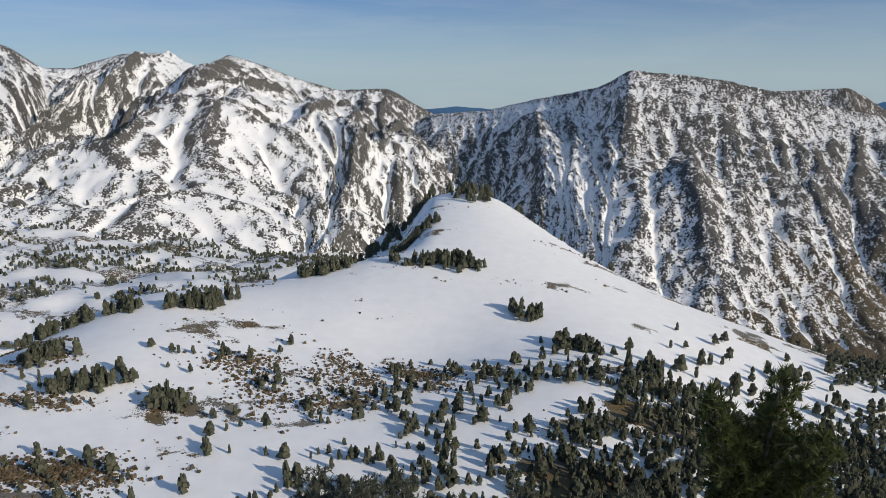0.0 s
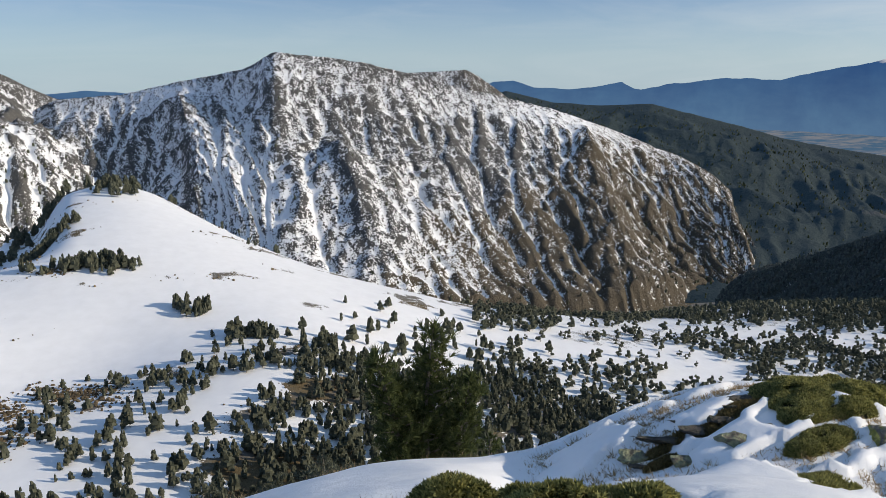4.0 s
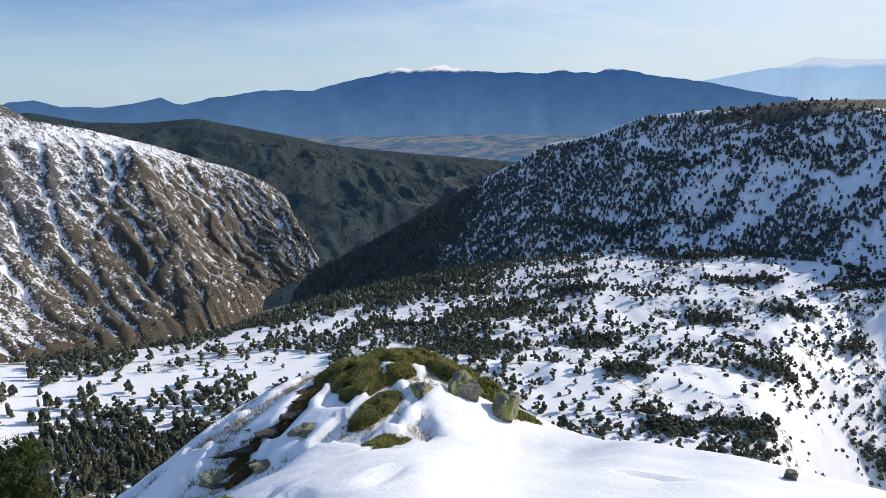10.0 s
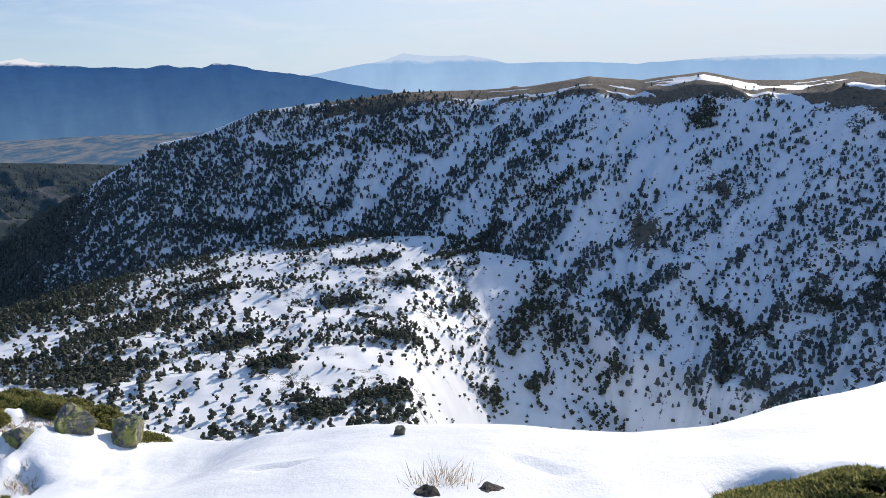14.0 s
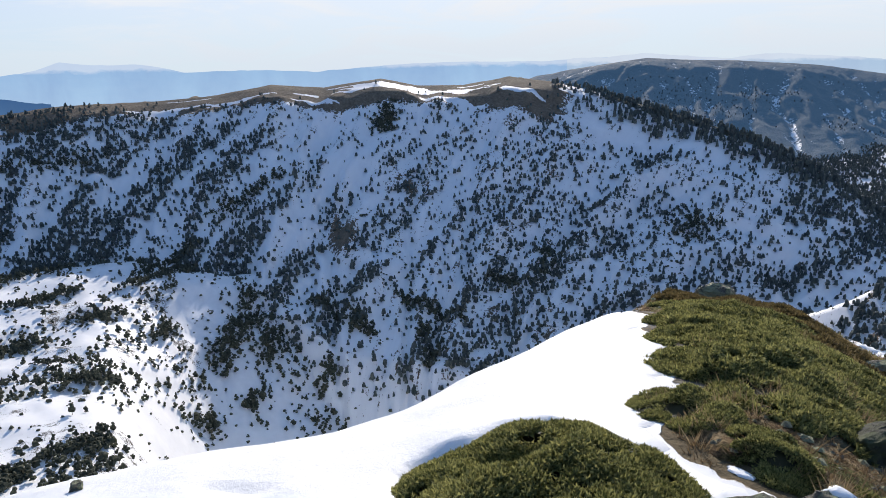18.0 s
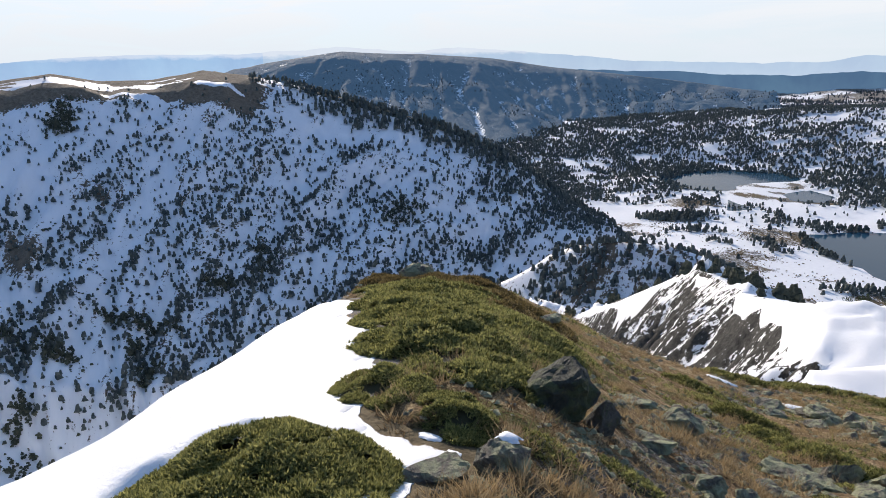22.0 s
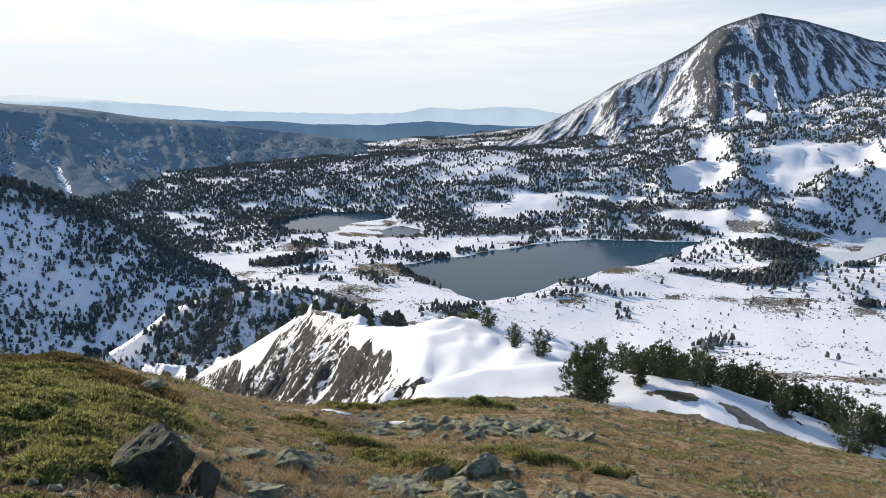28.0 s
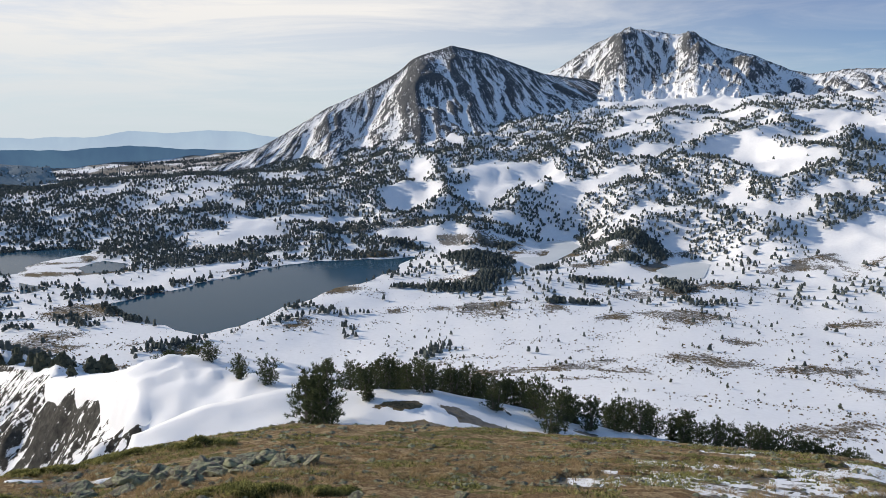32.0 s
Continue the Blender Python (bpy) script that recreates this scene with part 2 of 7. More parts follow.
def ground_height(x, y, fine=True):
    x, y = np.asarray(x, float), np.asarray(y, float)
    r = np.hypot(x, y)
    z = floor_height(x, y)
    far = ramp(r, 500, 1300)
    az = azimuth(x, y)
    z = z - 48 * ramp(r, 2350, 3200) * ramp(az, 144, 150) * (1 - ramp(az, 188, 196))
    hills = ramp(r, 800, 1500) * ramp(az, 150, 165) * ramp(-z, -20, 242)
    south = ramp(az, 175, 186) * ramp(r, 1150, 1600)
    rough = (1 - ramp(-z, 243, 249))
    z = z + fbm(x / 160, y / 160, 4, 3) * (3 + 6 * far) + south * (crests(x / 150, y / 150, 4, 9) - 0.45) * 66 * rough
    z = z + hills * (1 - south) * fbm(x / 130, y / 130, 3, 14) * 16 * rough
    z = z + ramp(az, 52, 66) * (1 - ramp(az, 140, 150)) * ramp(r, 230, 300) * (1 - ramp(r, 640, 760)) * ((crests((x + 0.6 * y) / 75, (y - 0.4 * x) / 110, 5, 16) - 0.5) * (9 - 2 * ramp(az, 78, 92)) + (crests(x / 26, y / 26, 3, 17) - 0.5) * 3.5 + (crests((x + 0.5 * y) / 13, (y - 0.5 * x) / 30, 3, 18) - 0.5) * 4.5 * ramp(az, 80, 90))
    z = z - 0.39 * np.maximum(520 - r, 0) * ramp(az, 88, 98) * (1 - ramp(az, 126, 140)) * ramp(r, 200, 320)
    z = z + (crests(x / 95, y / 70, 4, 23) - 0.5) * 24 * (1 - ramp(az, 2, 8)) * ramp(r, 480, 620) * (1 - ramp(r, 1500, 1800))
    knoll_z, knoll_d, _, _ = along([(-0.4, 446, -84), (0.8, 455, -82.5), (5, 440, -86)], x, y)
    z = z - 17 * ramp(-az, 0.6, 4.0) * (1 - ramp(-az, 8, 12)) * ramp(r, 300, 370) * (1 - ramp(r, 480, 600))
    z = smax(z, knoll_z - 0.42 * knoll_d - 1.6 * np.maximum(knoll_d - 40, 0), 5)
    shelf_z, shelf_d, side, _ = along(SHELF, x, y)
    inward = np.sign(np.hypot(x, y) - 49 - np.clip(az - 205, 0, 30) * 0.35)
    z = smax(z, shelf_z - np.where(inward < 0, 0.10, 0.60) * (np.sqrt(shelf_d ** 2 + 9) - 3) - np.maximum(shelf_d - 22, 0) * 0.8 + fbm(x / 9, y / 9, 3, 5) * 0.5, 3)
    arm_z, arm_d, side, arm_s = along(ARM_RIDGE, x, y)
    sheer = ramp(arm_s, 16, 30)
    drop = np.where(side > 0, (0.95 + 1.6 * sheer) * (np.sqrt(arm_d ** 2 + 16 - 15 * sheer) - 4 + 3 * sheer), 0.42 * (np.sqrt(arm_d ** 2 + 16) - 4))
    z = smax(z, arm_z - drop, 1.2 + 5 * ramp(az, 166.5, 170.5))
    z = z + fbm(x / 4.5 + y / 9, y / 2.2, 3, 35) * 0.4 * ramp(az, 165, 168) * (1 - ramp(az, 184, 188)) * ramp(r, 36, 42) * (1 - ramp(r, 60, 75))
    cone = 167.6 + (r - 46) * 0.107
    z = z - 7 * (side > 0) * ramp(arm_d, 1, 9) * (1 - ramp(az, 158.0, 165.0)) * ramp(az, 140, 150) * ramp(r, 26, 40) * (1 - ramp(r, 110, 140))
    z = z - 15 * (side > 0) * ramp(arm_d, 0.5, 8) * (1 - ramp(az + 1.0 * fbm(x / 3, y / 3, 3, 36), cone - 3.2, cone + 0.6)) * ramp(az, 140, 150) * ramp(r, 35, 42) * (1 - ramp(r, 110, 140))
    ripple = ramp(az, 167, 169) * (1 - ramp(az, 178, 184)) * ramp(r, 48, 54) * (1 - ramp(r, 64, 70))
    z = z + ripple * (0.9 * (crests((x + 0.4 * y) / 4.2, (y - 0.2 * x) / 2.6, 3, 37) - 0.55) + 0.5 * fbm(x / 2.4, y / 1.6, 3, 38))
    z = smax(z, summit_height(x, y), 2.0 + 6 * ramp(r, 60, 200))
    if fine:
        z = z + fbm(x / 1.1, y / 1.1, 3, 30) * 0.045 * (1 - ramp(r, 12, 40)) + fbm(x / 4.5, y / 4.5, 3, 33) * 0.16 * ramp(r, 3, 9)
    return z


# ---------------------------------------------------------------- meshes
def mesh_of(name, verts, faces, material, smooth=True):
    m = bpy.data.meshes.new(name)
    verts, faces = np.asarray(verts, np.float32), np.asarray(faces, np.int32)
    n, k = faces.shape
    m.vertices.add(len(verts))
    m.vertices.foreach_set("co", verts.ravel())
    m.loops.add(n * k)
    m.loops.foreach_set("vertex_index", faces.ravel())
    m.polygons.add(n)
    m.polygons.foreach_set("loop_start", np.arange(n, dtype=np.int32) * k)
    m.polygons.foreach_set("loop_total", np.full(n, k, np.int32))
    m.update(calc_edges=True)
    m.polygons.foreach_set("use_smooth", np.full(n, smooth))
    if material:
        m.materials.append(material)
    return m


def give(mesh, name, values, kind="FLOAT"):
    values = np.asarray(values, np.float32)
    a = mesh.attributes.new(name, kind, "POINT")
    a.data.foreach_set("vector" if kind == "FLOAT_VECTOR" else "value", values.ravel())


def grid_faces(rows, cols):
    i = np.arange(rows - 1)[:, None] * cols + np.arange(cols - 1)[None, :]
    return np.stack([i, i + 1, i + cols + 1, i + cols], -1).reshape(-1, 4)


# ---------------------------------------------------------------- materials
def material(name, build):
    m = bpy.data.materials.new(name)
    m.use_nodes = True
    build(nodes_of(m.node_tree))
    return m


def layered(name, rock_a, rock_b, grass_a, grass_b, fine, streak=None, snow_break=0.35, veg_break=0.5, bump=1.0, snow=(0.875, 0.88, 0.89), share=1.0, haze=None):
    """Ground under broken snow. fine: the size of the grain in metres; streak: the size across and down the fall line;
    haze: air light that the surface gives off itself.
    """
    def build(A):
        geo = A("NewGeometry")
        place = geo.outputs["Position"]
        snow_bias = A("Attribute", attribute_name="snow").outputs["Fac"]
        veg_bias = A("Attribute", attribute_name="veg").outputs["Fac"]
        if streak:
            fall = A("Attribute", attribute_name="fall").outputs["Vector"]
            vec = A("Mapping", {"Vector": fall, "Scale": (1 / streak[0], 1 / streak[1], 0)}).outputs[0]
            broad = A("TexNoise", {"Vector": vec, "Scale": 1.0, "Detail": 8.0, "Roughness": 0.68, "Distortion": 0.6}).outputs[0]
        else:
            broad = A("TexNoise", {"Vector": place, "Scale": 1 / (fine * 9), "Detail": 6.0, "Roughness": 0.6}).outputs[0]
        grain = A("TexNoise", {"Vector": place, "Scale": 1 / fine, "Detail": 7.0, "Roughness": 0.66}).outputs[0]
        rock = A("MixRGB", {"Fac": A("MapRange", {"Value": grain, "From Min": 0.3, "From Max": 0.7}).outputs[0], "Color1": (*rock_a, 1), "Color2": (*rock_b, 1)})
        blades = A("TexNoise", {"Vector": place, "Scale": 2.7 / fine, "Detail": 5.0, "Roughness": 0.7}).outputs[0]
        grass = A("MixRGB", {"Fac": A("MapRange", {"Value": blades, "From Min": 0.32, "From Max": 0.68}).outputs[0], "Color1": (*grass_a, 1), "Color2": (*grass_b, 1)})
        part_of = A("Math", {0: grain, 1: share, 2: -0.5 - 0.5 * share}, operation="MULTIPLY_ADD").outputs[0]
        mixed = A("Math", {0: broad, 1: part_of}, operation="ADD").outputs[0]

        def cover(bias, reach, soft, lean=0.0):
            v = A("Math", {0: mixed, 1: reach, 2: bias}, operation="MULTIPLY_ADD").outputs[0]
            return A("MapRange", {"Value": v, "From Min": 0.5 - soft, "From Max": 0.5 + soft}, interpolation_type="SMOOTHSTEP").outputs[0]
        veg = cover(veg_bias, veg_break, 0.08)
        bare = A("MixRGB", {"Fac": veg, "Color1": rock.outputs[0], "Color2": grass.outputs[0]})
        white = cover(snow_bias, snow_break, 0.035)
        tone = A("MixRGB", {"Fac": A("MapRange", {"Value": broad, "From Min": 0.3, "From Max": 0.7}).outputs[0], "Color1": (*(c * 0.93 for c in snow), 1), "Color2": (*snow, 1)})
        colour = A("MixRGB", {"Fac": white, "Color1": bare.outputs[0], "Color2": tone.outputs[0]})
        rough = A("MapRange", {"Value": white, "To Min": 0.95, "To Max": 0.6}).outputs[0]
        relief = A("Math", {0: A("MapRange", {"Value": white, "To Min": 1.0, "To Max": 0.12}).outputs[0], 1: grain}, operation="MULTIPLY").outputs[0]
        tilt = A("Bump", {"Height": relief, "Strength": 0.7, "Distance": fine * bump})
        shade = A("BsdfPrincipled", {"Base Color": colour.outputs[0], "Roughness": rough, "Normal": tilt.outputs[0], "Specular IOR Level": 0.2})
        # air haze before a far slope, put on as a glow of its surface
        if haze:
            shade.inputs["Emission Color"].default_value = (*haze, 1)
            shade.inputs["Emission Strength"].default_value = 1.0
        A("OutputMaterial", {"Surface": shade.outputs[0]})
    return material(name, build)


ROCK_A, ROCK_B = (0.10, 0.092, 0.08), (0.25, 0.235, 0.21)
GRASS_A, GRASS_B = (0.065, 0.05, 0.028), (0.20, 0.15, 0.085)
FOREST_A, FOREST_B = (0.04, 0.047, 0.036), (0.095, 0.10, 0.078)
ground_mat = layered("snowy_ground", ROCK_A, ROCK_B, GRASS_A, GRASS_B, 0.55, bump=0.3, snow_break=1.0)
crag_mat = layered("crag_and_snow", (0.055, 0.054, 0.052), (0.165, 0.16, 0.152), (0.05, 0.042, 0.032), (0.14, 0.115, 0.085), 4.0, (9.0, 24.0), 2.3, 0.9, bump=1.4, share=1.1)
slab_mat = layered("slab_and_snow", (0.05, 0.05, 0.05), (0.155, 0.153, 0.15), (0.055, 0.046, 0.034), (0.15, 0.125, 0.092), 3.8, (11.0, 20.0), 2.6, 0.9, bump=1.6, share=1.2)
slate_mat = layered("slate_and_snow", (0.05, 0.054, 0.06), (0.14, 0.145, 0.15), (0.06, 0.06, 0.055), (0.13, 0.125, 0.11), 5.0, (6.0, 50.0), 2.2, 0.9, bump=0.9, share=0.8)
wood_mat = layered("wooded_slope", (0.10, 0.078, 0.055), (0.26, 0.205, 0.15), FOREST_A, FOREST_B, 2.6, (11.0, 34.0), 1.5, 0.8, bump=0.5)
# haze over the distant slopes is painted in: bluish tints and a faint glow
woods_mat = layered("dense_woods_hazed", (0.034, 0.037, 0.035), (0.09, 0.088, 0.082), (0.012, 0.02, 0.018), (0.032, 0.043, 0.037), 9.0, (34.0, 90.0), 1.5, 0.8, bump=0.8, haze=(0.004, 0.011, 0.023))
far_mat = layered("far_woods_hazed", (0.06, 0.06, 0.055), (0.14, 0.135, 0.12), (0.03, 0.042, 0.048), (0.07, 0.085, 0.09), 9.0, (30.0, 70.0), 1.7, 0.8, bump=0.6, haze=(0.02, 0.05, 0.098), snow=(0.6, 0.62, 0.65))

# ---------------------------------------------------------------- ground sheet
inner = np.concatenate([np.geomspace(0.25, 32, 96), np.linspace(32, 70, 60)[1:]])
middle = np.geomspace(70, 700, 140)[1:]
outer = np.concatenate([np.linspace(700, 2700, 135)[1:], np.geomspace(2700, 4860, 24)[1:]])
rings = np.concatenate([inner, middle, outer])
turns = np.concatenate([np.arange(-40, 230, 0.42), np.arange(230, 320.01, 3.0)])
AZ, RG = np.meshgrid(turns, rings)
GX, GY = RG * np.sin(np.radians(AZ)), RG * np.cos(np.radians(AZ))
GZ = ground_height(GX, GY)
# lake beds
LAKES = {
    "lake": [(229, -1054), (150, -1128), (73, -1211), (-1, -1266), (-63, -1300), (-145, -1298), (-235, -1306), (-186, -1223), (-127, -1141), (-49, -1058), (16, -972), (60, -908),
             (103, -888), (140, -925), (185, -985)],
    "lake_far": [(563, -1385), (565, -1463), (511, -1540), (420, -1551), (373, -1445), (350, -1340), (356, -1251), (395, -1200), (440, -1340), (502, -1320)],
    "pond": [(347, -1340), (322, -1410), (274, -1371), (277, -1307), (320, -1300)],
    "ice_pond": [(-449, -1303), (-538, -1398), (-611, -1419), (-588, -1336), (-497, -1231), (-414, -1154)],
    "ice_pond_far": [(-638, -1091), (-717, -1168), (-743, -1117), (-678, -1034), (-623, -1011)],
}
WATER = -250.0
# wooded knolls between the lakes: place, width and height
KNOLLS = [(-345, -1185, 55, 13), (-300, -1075, 34, 6), (-660, -1222, 52, 17), (-606, -1150, 30, 8), (-460, -1330, 45, 9)]


def inside(poly, x, y):
    hit = np.zeros(np.shape(x), bool)
    for (ax, ay), (bx, by) in zip(poly, poly[1:] + poly[:1]):
        cross = (ay > y) != (by > y)
        hit ^= cross & (x < (bx - ax) * (y - ay) / (by - ay + 1e-12) + ax)
    return hit


def shore(poly, x, y):
    d = np.full(np.shape(x), 1e9)
    for (ax, ay), (bx, by) in zip(poly, poly[1:] + poly[:1]):
        dx, dy = bx - ax, by - ay
        t = np.clip(((x - ax) * dx + (y - ay) * dy) / (dx * dx + dy * dy), 0, 1)
        d = np.minimum(d, np.hypot(x - ax - t * dx, y - ay - t * dy))
    return np.where(inside(poly, x, y), -d, d)


def with_lakes(x, y, z):
    for key, poly in LAKES.items():
        s = shore(poly, x, y) + fbm(x / 70, y / 70, 4, 77) * (9 if key == "lake_far" else 20) - (42 if key == "lake_far" else 12)
        rim = ramp(s, 0, 130)
        level = WATER + np.clip(s, -20, 60) * 0.055
        z = np.where(s < 130, level + (z - level) * rim, z)
    for kx, ky, wide, up in KNOLLS:
        z = z + up * np.exp(-((x - kx) ** 2 + (y - ky) ** 2) / wide ** 2) * (0.7 + 0.9 * crests(x / 34, y / 34, 3, 39))
    return z


GZ = with_lakes(GX, GY, GZ)


def terrain(x, y):
    return with_lakes(np.asarray(x, float), np.asarray(y, float), ground_height(x, y))


# the bare top with its grass; the rest of the summit is under snow
BARE = [(2.33, -2.79), (2.49, -2.76), (2.81, -2.75), (3.13, -2.88), (3.72, -3.22), (3.57, -3.71), (3.93, -3.72), (4.62, -4.51), (5.25, -5.21), (5.88, -5.16), (7.0, -6.52), (7.7, -6.6), (9.5, -8.6), (12, -12),
        (14, -18), (9, -30), (-30, -32), (-40, 0), (-12, 3), (-3, 0.4), (0, -0.85), (1.2, -1.3), (1.9, -1.95)]


def off_bare(x, y):
    """Distance outside the bare ground, with a ragged edge."""
    return shore(BARE, x, y) + fbm(x / 0.55, y / 0.55, 3, 63) * 0.16 + fbm(x / 0.16, y / 0.16, 2, 64) * 0.07


def lake_wood_at(x, y, a, d):
    """How dense the woods round the lakes stand."""
    groves = ramp(0.6 * fbm(x / 130 + y / 300, y / 90, 4, 8) + 0.07 * (1 - ramp(a, 170, 184)) + 1.1 * (crests(x / 150, y / 150, 4, 9) - 0.5) * ramp(a, 172, 182) - 0.05 * ramp(a, 180, 194) - 0.035, -0.01, 0.06) * ramp(d + fbm(x / 90, y / 90, 2, 9) * 220, 860, 1150)
    dense = 0.85 * (1 - ramp(a + (1500 - d) * 0.01, 152, 180)) * ramp(d, 1150, 1400) * ramp(fbm(x / 60, y / 40, 3, 12), -0.35, 0.0)
    open_shore = ramp(a, 153, 157) * (1 - ramp(a, 163, 167)) * ramp(d, 900, 960) * (1 - ramp(d, 1230, 1300))
    groves = groves * (1 - 0.15 * ramp(a, 198, 210)) * (1 - 0.85 * ramp(a, 187, 190) * (1 - ramp(d, 1330, 1460)))
    return (a > 138) * (1 - 0.9 * open_shore) * np.minimum(1, (groves * 0.95 + dense) * (1 - 0.5 * ramp(d, 1900, 2400) * (a > 190)) * (1 - 0.9 * (a > 190) * (1 - ramp(d, 900, 1150))))


def ground_cover(x, y, z):
    """How far snow and grass cover the ground at a place."""
    az, r = azimuth(x, y), np.hypot(x, y)
    patch = fbm(x / 38, y / 38, 4, 51)
    snow = 1.02 + 0.1 * patch
    veg = 0.55 + 0.4 * fbm(x / 20, y / 20, 3, 52) + 0.25 * (r < 40)
    bare = (1 - ramp(off_bare(x, y), -0.1, 0.1)) * (r < 45)
    stripes = ramp(fbm(x / 9, y / 4, 3, 66) + (r - 27) * 0.05, 0.0, 0.25)
    patches = ramp(fbm(x / 2.2, y / 1.3, 3, 67) + 0.16 * ramp(az, 202, 208), 0.04, 0.14) * ramp(az, 199, 205) * ramp(r, 7.0, 9.0)
    snow = np.where(bare > 0, snow * (1 - bare) + bare * np.maximum(stripes * 0.95 * ramp(r, 17, 22), patches * 0.9) - 0.25 * bare, snow)
    veg = np.where(r < 30, veg - 0.25 + 0.5 * fbm(x / 1.3, y / 0.8, 3, 69), veg)
    shelf_gap = ramp(np.sin(r * 2.0 + az * 0.35 + 4.5 * fbm(x / 6, y / 6, 3, 68)), 0.2, 0.6) * ramp(fbm(x / 5, y / 3, 3, 65), -0.15, 0.1) * ramp(az, 185, 189) * ramp(r, 34, 37) * (1 - ramp(r, 45, 50))
    snow = snow - shelf_gap * 1.0
    # heath on the north slope, rock and brush on the valley floor, the meadow round the lakes
    heath = ramp(fbm(x / 30, y / 16, 4, 71), 0.0, 0.35) * (az < 45) * ramp(r, 60, 90) * (1 - ramp(r, 185, 250))
    far_heath = ramp(fbm(x / 26, y / 14, 4, 74), 0.25, 0.5) * (az < 30) * ramp(r, 200, 240) * (1 - ramp(r, 420, 500))
    heath = heath + 0.9 * np.exp(-((x + 88) / 15) ** 2 - ((y - 144) / 6) ** 2) * (0.7 + fbm(x / 4, y / 3, 3, 80)) + 0.45 * np.exp(-((x + 53) / 9) ** 2 - ((y - 189) / 8) ** 2) * ramp(fbm(x / 4, y / 3, 3, 80), 0.0, 0.2)
    snow = snow - heath * 0.8 - far_heath * 0.6
    snow = snow - 0.55 * ramp(fbm(x / 42, y / 30, 4, 24), 0.0, 0.25) * (1 - ramp(az, 2, 10)) * ramp(r, 470, 540)
    trough = ramp(az, -6, 8) * (1 - ramp(az, 75, 85)) * ramp(r, 620, 800)
    snow = snow - trough * 0.75
    knoll = (1 - ramp(np.hypot(x + 22, y - 425), 12, 32))
    snow = snow - knoll * (0.4 + 0.6 * fbm(x / 9, y / 9, 3, 75))
    brush = ramp(fbm(x / 40, y / 26, 4, 76), -0.05, 0.4) * ramp(az, 26, 36) * (1 - ramp(az, 140, 150)) * ramp(r, 200, 250) * (1 - ramp(r, 560, 640))
    snow = snow - brush * 0.45
    meadow = ramp(fbm(x / 90, y / 50, 5, 72), 0.08, 0.42) * (az > 140) * ramp(r, 450, 560) * (1 - ramp(r, 1300, 1900))
    snow = snow - meadow * 0.62
    craggy = ramp(fbm(x / 45, y / 45, 5, 73), 0.1, 0.4) * ramp(az, 150, 170) * ramp(r, 1150, 1500)
    snow = snow - craggy * 0.2
    moor = ramp(az, 116, 122) * (1 - ramp(az, 186, 200)) * ramp(r, 2300, 2700)
    snow = snow - moor * (0.4 + 0.5 * fbm(x / 120, y / 120, 3, 79))
    snow = snow - 0.14 * lake_wood_at(x, y, az, r) * ramp(r, 900, 1100)
    for poly in LAKES.values():
        s = shore(poly, x, y)
        snow = snow - 0.3 * ((s > -30) & (s < 30)) * ramp(fbm(x / 30, y / 30, 3, 78), -0.2, 0.3)
    return snow, veg - craggy * 0.5 - brush * 0.2 - 0.9 * moor


SN, VG = ground_cover(GX, GY, GZ)
sheet = mesh_of("ground", np.stack([GX, GY, GZ], -1).reshape(-1, 3), grid_faces(len(rings), len(turns))[:, ::-1], ground_mat)
give(sheet, "snow", SN.ravel())
give(sheet, "veg", VG.ravel())
tagged(new("ground", sheet), "snow-covered mountain ground with dry grass, heath and bare rock", "ground", kind="structure")


# ---------------------------------------------------------------- lakes
def water_look(ice):
    def build(A):
        n = A("TexNoise", {"Vector": A("NewGeometry").outputs["Position"], "Scale": 0.02 if ice else 0.5, "Detail": 5.0})
        tint = A("MixRGB", {"Fac": n.outputs[0], "Color1": (0.55, 0.6, 0.62, 1) if ice else (0.019, 0.064, 0.105, 1), "Color2": (0.78, 0.8, 0.8, 1) if ice else (0.026, 0.076, 0.12, 1)})
        lift = A("Bump", {"Height": n.outputs[0], "Strength": 0.05, "Distance": 0.2})
        A("OutputMaterial", {"Surface": A("BsdfPrincipled", {"Base Color": tint.outputs[0], "Roughness": 0.35 if ice else 0.09, "IOR": 1.31 if ice else 1.33, "Specular IOR Level": 0.5 if ice else 0.07, "Normal": lift.outputs[0]}).outputs[0]})
    return material("lake_ice" if ice else "lake_water", build)


water_mat, ice_mat = water_look(False), water_look(True)
for key, poly in LAKES.items():
    cx, cy = np.mean(poly, axis=0)
    swell = 1.05 if key == "pond" else 1.4 if key == "lake_far" else 1.22
    bm = bmesh.new()
    bm.faces.new([bm.verts.new((cx + (px - cx) * swell, cy + (py - cy) * swell, WATER + (0.3 if "ice" in key else 0.12 if key == "pond" else 0.0))) for px, py in poly])
    bmesh.ops.triangulate(bm, faces=bm.faces[:])
    bm.normal_update()
    for f in bm.faces:
        if f.normal.z < 0:
            f.normal_flip()
    m = bpy.data.meshes.new(key)
    bm.to_mesh(m)
    m.materials.append(ice_mat if "ice" in key else water_mat)
    tagged(new("water", m), "pale frozen pond with snow round it" if "ice" in key else "still grey-blue mountain lake among pines", "lake", kind="structure")


